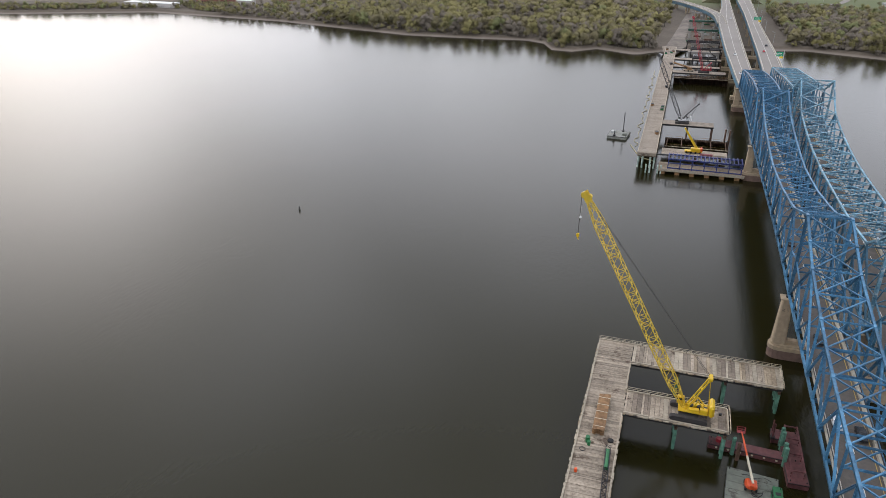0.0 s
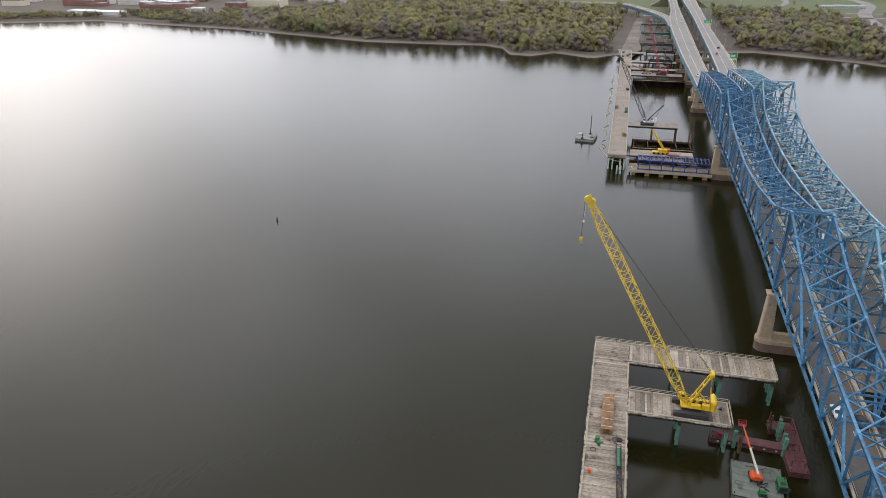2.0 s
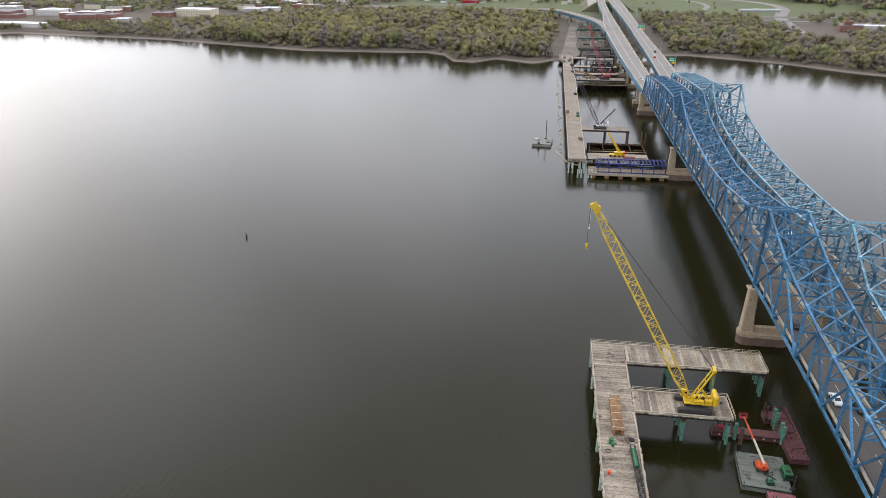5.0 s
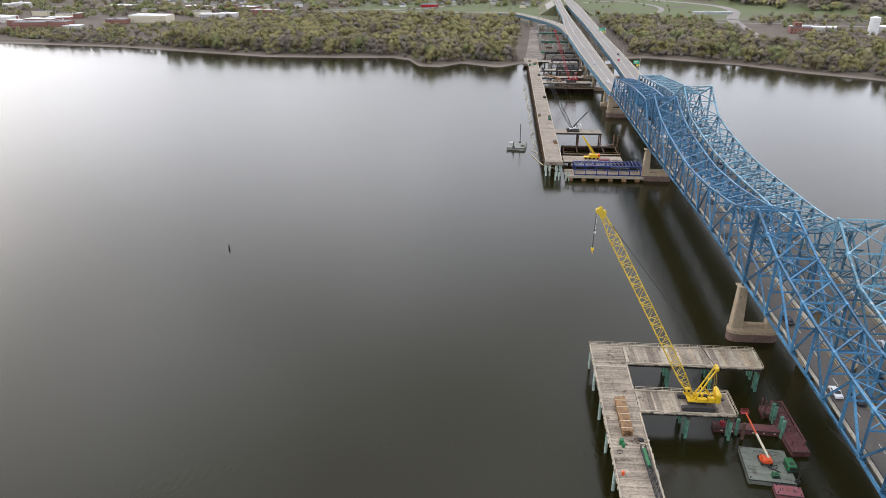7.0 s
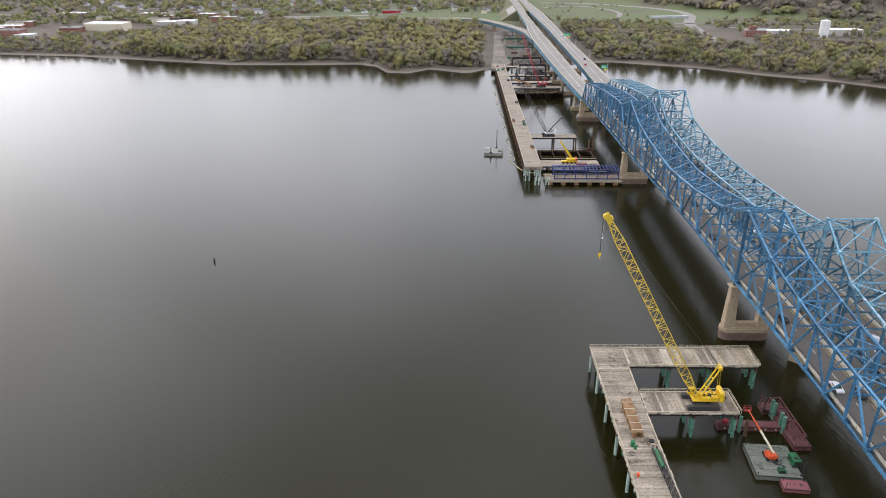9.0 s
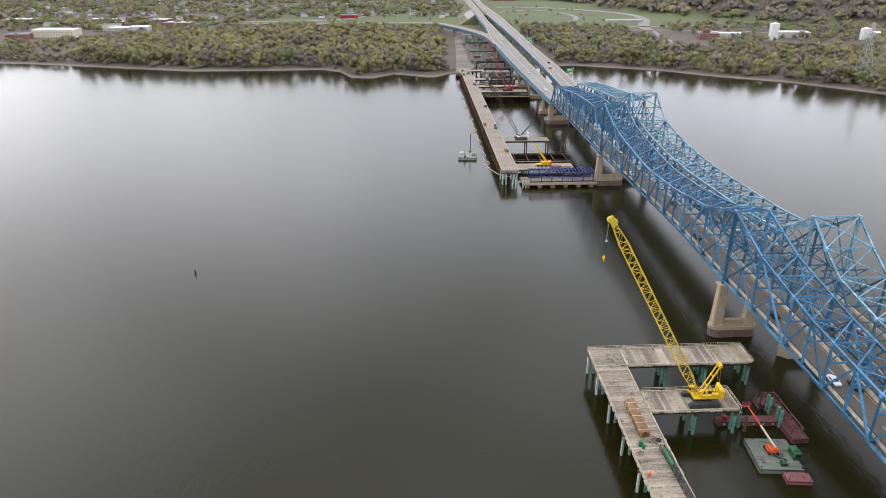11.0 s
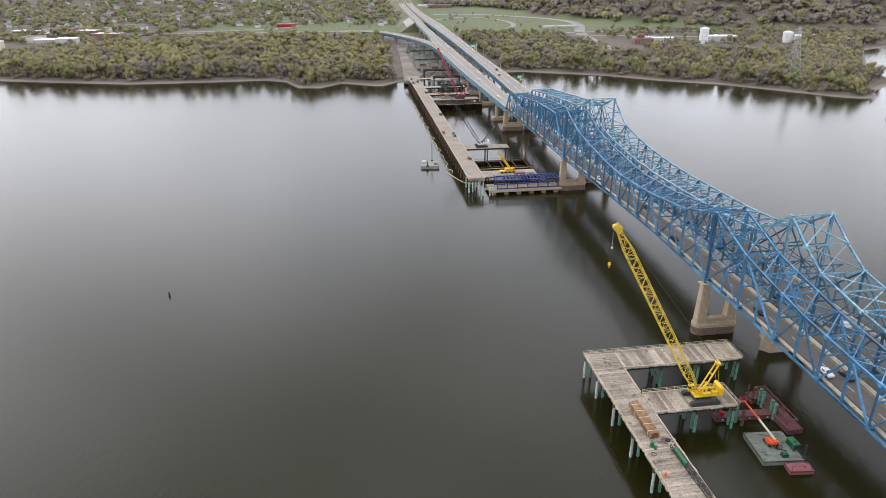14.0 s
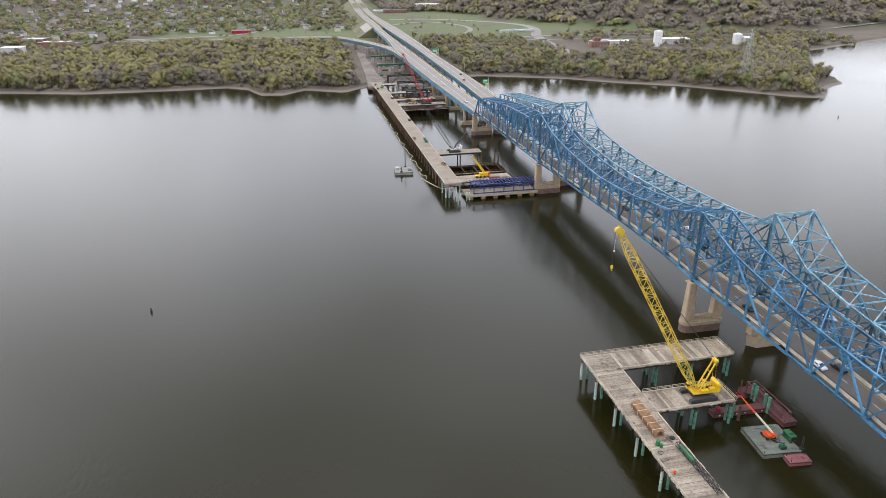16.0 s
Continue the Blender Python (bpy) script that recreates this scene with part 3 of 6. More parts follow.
def bridge_pier(x0, x1, y, z_top, xa, xb, label, nose=7, foot=CONCRETE_WET):
    """A two-column pier on a base wall with rounded or pointed ends that stands in the river."""
    e = thing("bridge_pier", Matrix.Translation((0, y, 0)), label, "bridge pier", "bridge piers")
    cx, w = (x0 + x1) / 2, x1 - x0
    part("waterline_base", capsule(cx, w, 2.6, -3, 3.0, 1.0, nose), foot, e, "dark stained waterline base")
    part("base_cap", capsule(cx, w + 0.3, 2.75, 3.0, 4.2, 1.0, nose), CONCRETE, e)
    part("base_ledge", capsule(cx, w - 0.9, 2.25, 4.2, 4.7, 1.0, nose), CONCRETE, e)
    for x in (xa, xb):
        bm = bmesh.new()
        rings = []
        for z, a, b in ((4.7, 1.95, 1.7), (z_top - 0.9, 1.45, 1.3)):
            c = 0.35
            rings.append([bm.verts.new((x + px, py, z)) for px, py in ((-a + c, -b), (a - c, -b), (a, -b + c), (a, b - c), (a - c, b), (-a + c, b), (-a, b - c), (-a, -b + c))])
        n = 8
        for i in range(n):
            bm.faces.new((rings[0][i], rings[0][(i + 1) % n], rings[1][(i + 1) % n], rings[1][i]))
        bm.faces.new(rings[1])
        bm.faces.new(rings[0][::-1])
        part("column", bm, CONCRETE, e)
        part("column_cap", box(x - 2.0, x + 2.0, -1.7, 1.7, z_top - 0.9, z_top - 0.35, 0.12), CONCRETE, e)
        part("bearing", box(x - 0.6, x + 0.6, -0.6, 0.6, z_top - 0.35, z_top + 0.25, 0.1), STEEL, e)
    part("web_wall", box(xa + 1.9, xb - 1.9, -0.9, 0.9, 4.7, 6.0, 0.1), CONCRETE, e)
    return e


for yy in (-163.8, 0.0, 164.4, 308.0):
    bridge_pier(0.2, 16.6, yy, zb(yy) - 0.62, NEAR_L, NEAR_R, "tan concrete two-column pier on a rounded stained base in the river")
for yy in (-182.0, -14.6, 176.0, 309.0):
    bridge_pier(18.0, 36.8, yy, zb(yy) - 0.62, FAR_L, FAR_R, "tan concrete pier with tapered columns on a pointed base", 3, CONCRETE if yy < 100 else CONCRETE_WET)


# ---- approach viaducts ----
def ribbon(points, thick, name, material, parent, inset=(0, 0), lift=0.0):
    """A slab that follows cross sections (left point, right point), each (x, y, z)."""
    bm = bmesh.new()
    rows = []
    for a, b in points:
        a, b = Vector(a), Vector(b)
        d = (b - a).normalized()
        a2, b2 = a + d * inset[0], b - d * inset[1]
        up = Vector((0, 0, lift))
        rows.append([bm.verts.new(a2 + up), bm.verts.new(b2 + up), bm.verts.new(b2 + up - Vector((0, 0, thick))), bm.verts.new(a2 + up - Vector((0, 0, thick)))])
    for r, s in zip(rows, rows[1:]):
        for k in range(4):
            bm.faces.new((r[k], s[k], s[(k + 1) % 4], r[(k + 1) % 4]))
    bm.faces.new(rows[0][::-1])
    bm.faces.new(rows[-1])
    bmesh.ops.recalc_face_normals(bm, faces=bm.faces)
    return part(name, bm, material, parent)


def refine(pts, n=6):
    """Catmull-Rom through cross sections."""
    out_ = []
    for i in range(len(pts) - 1):
        p = [pts[max(0, i - 1)], pts[i], pts[i + 1], pts[min(len(pts) - 1, i + 2)]]
        for k in range(n):
            t = k / n
            sec = []
            for side in (0, 1):
                q = [Vector(s[side]) for s in p]
                sec.append(tuple(0.5 * ((2 * q[1]) + (q[2] - q[0]) * t + (2 * q[0] - 5 * q[1] + 4 * q[2] - q[3]) * t * t + (3 * q[1] - q[0] - 3 * q[2] + q[3]) * t ** 3)))
            out_.append(tuple(sec))
    out_.append(pts[-1])
    return out_


def viaduct(label, pts, girder_to, columns, rail=True):
    e = thing("viaduct", Matrix.Identity(4), label, "viaduct")
    r = refine(pts)
    ribbon(r, 0.35, "road_deck", ROAD_PALE, e)
    if rail:
        left = [((a[0], a[1], a[2]), tuple(Vector(a) + (Vector(b) - Vector(a)).normalized() * 0.45)) for a, b in r]
        right = [(tuple(Vector(b) - (Vector(b) - Vector(a)).normalized() * 0.45), b) for a, b in r]
        ribbon(left, 0.95, "parapet", BARRIER, e, lift=0.9)
        ribbon(right, 0.95, "parapet", BARRIER, e, lift=0.9)
    if rail:
        for f in (0.075, 0.5, 0.925):
            secs = []
            for a, b in r:
                a, b = Vector(a), Vector(b)
                c, d = a.lerp(b, f) + Vector((0, 0, 0.03)), (b - a).normalized() * 0.14
                secs.append((tuple(c - d), tuple(c + d)))
            ribbon(secs, 0.02, "road_line", LINE, e)
    g = [s for s in r if s[0][1] <= girder_to]
    for f in (0.018, 0.35, 0.65, 0.982):
        secs = []
        for a, b in g:
            a, b = Vector(a), Vector(b)
            c = a.lerp(b, f) - Vector((0, 0, 0.355))
            d = (b - a).normalized() * 0.25
            secs.append((tuple(c - d), tuple(c + d)))
        if len(secs) > 1:
            # darkened blue: the shadow under the deck edge is put into the girder colour
            ribbon(secs, 3.4, "plate_girder", BLUE_SHADED, e)
    for y in columns:
        sec = min(r, key=lambda s: abs(s[0][1] - y))
        a, b = Vector(sec[0]), Vector(sec[1])
        zt = min(a.z, b.z) - 3.77
        part("pier_cap", box(a.x + 0.8, b.x - 0.8, a.y - 1.1, a.y + 1.1, zt - 1.5, zt), CONCRETE, e)
        for f in (0.2, 0.8):
            c = a.lerp(b, f)
            bm = bmesh.new()
            rod(bm, (c.x, c.y, min(-2, 2)), (c.x, c.y, zt - 1.5), 1.15, 10)
            part("column", bm, CONCRETE, e)
        if y < 560:
            part("footing", box(a.x - 0.5, b.x + 0.5, a.y - 2.4, a.y + 2.4, -3, 2.6, 0.2), CONCRETE, e)
    return e


def sections(rows):
    """Cross sections from rows of (y, z, left x, right x)."""
    return [((xa, y, z), (xb, y, z)) for y, z, xa, xb in rows]


DECK = [(309, 17.4), (440, 18.6), (600, 19.4), (800, 19.2), (1000, 18.2), (1250, 17.5), (1560, 22), (2300, 42)]
NEAR_ROAD = [(309.4, 2.4, 14.6), (365, 0.2, 13.4), (440, -2.4, 12.6), (515, -3.8, 12.4), (600, -4.8, 12.3), (680, -3.0, 12.3), (745, 0.8, 12.4), (800, 2.4, 12.8), (900, 4.0, 14.6), (1000, 6.4, 17.6), (1150, 8, 20), (1310, 12, 24), (1560, 22, 34), (2300, 32, 44)]
FAR_ROAD = [(310.5, 20.0, 34.6), (365, 21.0, 35.6), (440, 22.0, 36.0), (515, 22.5, 35.4), (600, 23.0, 35.0), (680, 23.6, 36.6), (745, 23.4, 37.6), (800, 22.8, 38.2), (900, 22.4, 40.0), (1000, 23.4, 38.6), (1150, 25, 37), (1310, 28.5, 40.5), (1560, 38, 50), (2300, 48, 60)]
near_pts = sections([(y, interp(DECK, y), xa, xb) for y, xa, xb in NEAR_ROAD])
far_pts = sections([(y, interp(DECK, y), xa, xb) for y, xa, xb in FAR_ROAD])
ramp_pts = [((-6.0, 600, 19.46), (3, 600, 19.46)), ((-9.5, 676, 18.7), (-1, 682, 18.7)), ((-21, 741, 17.2), (-13.5, 750, 17.2)), ((-36, 796, 15.7), (-29.5, 806, 15.7)), ((-50, 844, 14.2), (-45, 856, 14.2)), ((-63, 874, 12.9), (-59, 887, 12.9)),
            ((-92, 905, 10.6), (-89, 918, 10.6)), ((-165, 938, 7), (-163, 951, 7)), ((-290, 968, 4.6), (-288, 980, 4.6)), ((-480, 985, 4.2), (-480, 997, 4.2)), ((-900, 1040, 4.2), (-900, 1052, 4.2))]
viaduct("pale concrete approach viaduct on blue plate girders", near_pts, 960, (345, 395, 450, 505, 560, 620, 690, 760, 830, 900))
viaduct("wide pale concrete approach viaduct on blue plate girders", far_pts, 960, (350, 400, 455, 510, 565, 625, 695, 765, 835, 905))
viaduct("curved concrete exit ramp on columns leaving the viaduct", ramp_pts, 900, (720, 770, 815, 862))


def embankment():
    """Grassed fill that carries both roads inland of the last piers."""
    rows = [950, 1000, 1080, 1160, 1240, 1320, 1440, 1560]
    bm = bmesh.new()
    rings = []
    for y in rows:
        z = interp(DECK, y) - 0.4
        xa, xb = interp([(q[0], q[1]) for q in NEAR_ROAD], y) - 0.6, interp([(q[0], q[2]) for q in FAR_ROAD], y) + 0.6
        run = 1.7 * (z - 3.0)
        rings.append([bm.verts.new(c) for c in ((xa - run, y, 2.4), (xa, y, z), (xb, y, z), (xb + run, y, 2.4))])
    for r, q in zip(rings, rings[1:]):
        for k in range(3):
            bm.faces.new((r[k], r[k + 1], q[k + 1], q[k]))
    bm.faces.new(rings[0])
    bm.faces.new(rings[-1][::-1])
    bmesh.ops.recalc_face_normals(bm, faces=bm.faces)
    tagged(mesh_ob("ground", bm, mat("embankment_grass", (0.105, 0.125, 0.05), 0.95, 0, 0.3, 0.25, 0.03, 0.3, (0.16, 0.145, 0.085))), "grassed highway embankment behind the viaducts", "embankment", kind="structure")
    # bare pale slope beside the abutment
    bm = bmesh.new()
    low, high = [], []
    for y in (958, 1050):
        z, xa = interp(DECK, y) - 0.4, interp([(q[0], q[1]) for q in NEAR_ROAD], y) - 0.6
        for f in (0.03, 0.5):
            c = Vector((xa - f * 1.7 * (z - 3.0), y, lerp(z, 2.7, f)))
            low.append(bm.verts.new(c - Vector((0, 0, 0.2))))
            high.append(bm.verts.new(c + Vector((0, 0, 0.45))))
    for f in ((low[0], low[1], low[3], low[2]), (high[0], high[1], high[3], high[2]), (low[0], low[1], high[1], high[0]), (low[2], low[3], high[3], high[2]), (low[0], low[2], high[2], high[0]), (low[1], low[3], high[3], high[1])):
        bm.faces.new(f)
    bmesh.ops.recalc_face_normals(bm, faces=bm.faces)
    tagged(mesh_ob("pavement", bm, CONCRETE_NEW), "pale bare concrete abutment slope beside the highway", "pavement", kind="structure")


embankment()

# ---- work trestle with two fingers ----
TZ = 8.4
TX0, TX1 = -48.3, -38.4


def pile(parent, x, y, z1, r=0.42, material=None):
    bm = bmesh.new()
    rod(bm, (x, y, -4), (x, y, z1), r, 10)
    return part("pipe_post", bm, material or PILE_GREEN, parent)


def railing(parent, p0, p1, z, step=2.4, h=1.1):
    p0, p1 = Vector((*p0, z)), Vector((*p1, z))
    L = (p1 - p0).length
    n = max(1, round(L / step))
    for i in range(n + 1):
        q = p0.lerp(p1, i / n)
        bm = bmesh.new()
        bar(bm, q, q + Vector((0, 0, h)), 0.1)
        part("rail_post", bm, CURB_WOOD, parent)
    for hh in (h, h * 0.55):
        bm = bmesh.new()
        bar(bm, p0 + Vector((0, 0, hh)), p1 + Vector((0, 0, hh)), 0.09, 0.09, (0, 0, 1))
        part("rail", bm, CURB_WOOD, parent)


_planks = {}


def plank(parent, x0, x1, y0, y1, z, material, th=0.3):
    key = (round(x1 - x0, 2), round(y1 - y0, 2), material.name)
    if key not in _planks:
        w, d = x1 - x0, y1 - y0
        # a mat is bolted up from boards along its longer side, with open joints between
        long_x = w > d
        L, B = max(w, d), min(w, d)
        n = max(2, round(B / 0.3))
        prof = [(-B / 2, -th)]
        for i in range(n):
            u0, u1, dz = -B / 2 + B * i / n, -B / 2 + B * (i + 1) / n - 0.03, -0.012 * (i * 7 % 3)
            prof += [(u0, dz), (u1, dz), (u1, -0.06), (u1 + 0.03, -0.06)]
        prof += [(B / 2, -th)]
        bm = bmesh.new()
        ends = [[bm.verts.new((e, u, z) if long_x else (u, e, z)) for u, z in prof] for e in (-L / 2, L / 2)]
        for i in range(len(prof)):
            j = (i + 1) % len(prof)
            bm.faces.new((ends[0][i], ends[0][j], ends[1][j], ends[1][i]))
        for e in ends:
            bm.faces.new(e)
        bmesh.ops.recalc_face_normals(bm, faces=bm.faces)
        me = bpy.data.meshes.new("timber_mat")
        bm.to_mesh(me)
        bm.free()
        me.materials.append(material)
        _planks[key] = me
    ob = new("timber_mat", _planks[key])
    ob.parent = parent
    ob.location = ((x0 + x1) / 2, (y0 + y1) / 2, z)
    ob.rotation_euler = (0, 0, random.uniform(-0.004, 0.004))
    return ob


def near_trestle():
    rnd = random.Random(3)
    e = thing("work_trestle", Matrix.Identity(4), "timber-decked steel work trestle on green pipe piles with two fingers", "trestle")
    # main run, mats laid across
    y = -21.2
    while y > -150:
        w = rnd.choice((1.18, 1.18, 1.18, 0.6))
        a, b = rnd.choice((0, 0, 0.12, -0.1)), rnd.choice((0, 0, 0.15, -0.1))
        plank(e, TX0 + a, TX1 + b, y - w + 0.05, y, TZ + rnd.uniform(-0.03, 0.03), TIMBER)
        y -= w
    # fingers, mats laid lengthways of the run
    for x0, x1, ya, yb in ((TX1 + 0.15, 1.0, -31.0, -21.2), (TX1 + 0.15, -13.2, -53.9, -44.2)):
        x = x0
        while x < x1 - 0.3:
            w = min(rnd.choice((1.18, 1.18, 0.6, 0.9)), x1 - x)
            plank(e, x, x + w - 0.05, ya + rnd.uniform(-0.15, 0.1), yb + rnd.uniform(-0.05, 0.1), TZ + rnd.uniform(-0.03, 0.03), rnd.choice((TIMBER, TIMBER_TAN, TIMBER, PLANK_DARK, CURB_WOOD, TIMBER_TAN)) if (ya == -31.0 and x > -30) else rnd.choice((TIMBER, TIMBER, TIMBER, PLANK_DARK, CURB_WOOD)))
            x += w
    # kerb timbers
    for p0, p1 in (((TX0 + 0.2, -150), (TX0 + 0.2, -21.4)), ((TX1 - 0.2, -150), (TX1 - 0.2, -54.2)), ((TX1 - 0.2, -44.0), (TX1 - 0.2, -31.3)), ((TX0 + 0.2, -21.3), (0.9, -21.3)), ((TX1, -30.8), (0.9, -30.8)),
                   ((TX1, -44.4), (-13.3, -44.4)), ((TX1, -53.7), (-13.3, -53.7)), ((-13.4, -53.6), (-13.4, -44.5)), ((0.8, -30.7), (0.8, -21.4))):
        a, b = Vector((*p0, 0)), Vector((*p1, 0))
        n = max(1, round((b - a).length / 6.0))
        for i in range(n):
            u, v = a.lerp(b, i / n), a.lerp(b, (i + 0.97) / n)
            bm = bmesh.new()
            j = rnd.uniform(-0.06, 0.06)
            bar(bm, (u.x + j, u.y, TZ + 0.2), (v.x + j, v.y, TZ + 0.2), 0.4, 0.34, (0, 0, 1))
            part("kerb_timber", bm, CURB_WOOD, e)
    # loose, weathered blocks and mat ends along the outer edges
    for p0, p1, out_x, out_y in (((TX0, -118), (TX0, -22), -1, 0), ((TX1, -118), (TX1, -55), 1, 0), ((TX1, -31.2), (0.8, -31.2), 0, -1), ((TX1, -54.1), (-13.4, -54.1), 0, -1)):
        a, b = Vector((*p0, 0)), Vector((*p1, 0))
        L, s = (b - a).length, 0.0
        u = (b - a).normalized()
        while s < L - 1.6:
            ln, dep, o = rnd.uniform(0.5, 1.5), rnd.uniform(0.22, 0.5), rnd.uniform(-0.12, 0.16)
            p = a + u * s + Vector((out_x, out_y, 0)) * o
            q = p + u * ln
            bm = bmesh.new()
            zz = TZ + rnd.uniform(-0.12, 0.1)
            bar(bm, (p.x, p.y, zz), (q.x, q.y, zz), dep, 0.3, (0, 0, 1))
            part("edge_block", bm, rnd.choice((CURB_WOOD, CURB_WOOD, TIMBER_TAN)), e)
            s += ln + rnd.choice((0.05, 0.1, 0.5, 1.0))
    railing(e, (TX0, -21.0), (1.0, -21.0), TZ)
    railing(e, (1.0, -21.0), (1.0, -31.0), TZ)
    railing(e, (TX1 + 0.3, -44.0), (-13.2, -44.0), TZ)
    railing(e, (-13.0, -44.2), (-13.0, -53.9), TZ)
    # steel under the decks
    for x in (TX0 + 0.8, TX0 + 3.4, TX1 - 3.4, TX1 - 0.8):
        beam("stringer", (x, -150, TZ - 0.78), (x, -21.4, TZ - 0.78), 0.4, 0.92, STEEL, e, "i", (1, 0, 0))
    for y in (-21.9, -25.0, -27.8, -30.4):
        beam("stringer", (TX1, y, TZ - 0.78), (0.9, y, TZ - 0.78), 0.4, 0.92, STEEL, e, "i", (0, 1, 0))
    for y in (-44.9, -47.7, -50.5, -53.2):
        beam("stringer", (TX1, y, TZ - 0.78), (-13.3, y, TZ - 0.78), 0.4, 0.92, STEEL, e, "i", (0, 1, 0))
    for y in (-20.3 - 1.6, -33.2, -47.0, -60.8, -74.6, -88.4, -102.2, -116, -130, -144):
        beam("pile_cap", (TX0 + 0.1, y, TZ - 1.6), (TX1 - 0.1, y, TZ - 1.6), 0.7, 0.7, RUST, e, "i", (0, 1, 0))
        for x in (-47.7, -45.6, -41.2, -39.1):
            pile(e, x, y, TZ - 1.95, 0.42, PILE_PALE if x < -47 else None)
    for x in (-25.6, -13.2, 0.2):
        beam("pile_cap", (x, -31.0, TZ - 1.6), (x, -21.3, TZ - 1.6), 0.7, 0.7, RUST, e, "i")
        for y in (-30.4, -28.6, -24.0, -22.0):
            pile(e, x + (0.5 if y > -25 else 0), y, TZ - 1.95)
    for x in (-25.4, -14.0):
        beam("pile_cap", (x, -54.0, TZ - 1.6), (x, -44.3, TZ - 1.6), 0.7, 0.7, RUST, e, "i")
        for y in (-53.3, -51.5, -46.8, -45.0):
            pile(e, x, y, TZ - 1.95)
    return e


near_trestle()


# ---- lattice and machines ----
def lattice(p0, p1, w0, w1, n, chord=0.11, lace=0.06, up=(0, 1, 0), bm=None):
    """A four-chord lattice from p0 to p1, w0 wide at its start and w1 at its end."""
    bm = bm or bmesh.new()
    m = frame_to(p0, p1, up)
    L = (Vector(p1) - Vector(p0)).length
    ring = lambda t: [m @ Vector((sx * lerp(w0, w1, t) / 2, sy * lerp(w0, w1, t) / 2, L * t)) for sx, sy in ((-1, -1), (1, -1), (1, 1), (-1, 1))]
    a, b = ring(0), ring(1)
    for k in range(4):
        rod(bm, a[k], b[k], chord, 5)
    for i in range(n):
        r, s = ring(i / n), ring((i + 1) / n)
        for k in range(4):
            k2 = (k + 1) % 4
            if i % 2:
                rod(bm, r[k], s[k2], lace, 4)
            else:
                rod(bm, r[k2], s[k], lace, 4)
            if i % 2 == 0:
                rod(bm, r[k], r[k2], lace, 4)
    return bm


def track(parent, cx, cy, z, L, w, h, label=""):
    """A crawler track along x: a rounded belt with shoes round a dark frame."""
    bm = bmesh.new()
    r = h / 2
    pts = []
    for s, c in ((1, cx + L / 2 - r), (-1, cx - L / 2 + r)):
        for i in range(7):
            a = -math.pi / 2 + math.pi * i / 6
            pts.append((c + s * math.cos(a) * r, z + r + s * math.sin(a) * r))
    lo = [bm.verts.new((x, cy - w / 2, zz)) for x, zz in pts]
    hi = [bm.verts.new((x, cy + w / 2, zz)) for x, zz in pts]
    bm.faces.new(lo)
    bm.faces.new(hi[::-1])
    for i in range(len(pts)):
        j = (i + 1) % len(pts)
        bm.faces.new((lo[i], hi[i], hi[j], lo[j]))
    n = int(L / 0.5)
    for i in range(n):
        x = cx - L / 2 + r + (L - 2 * r) * (i + 0.5) / n
        bx(bm, x - 0.16, x + 0.16, cy - w / 2 - 0.04, cy + w / 2 + 0.04, z + h, z + h + 0.06)
    bmesh.ops.recalc_face_normals(bm, faces=bm.faces)
    return part("crawler_track", bm, TRACK_GREY, parent, label)


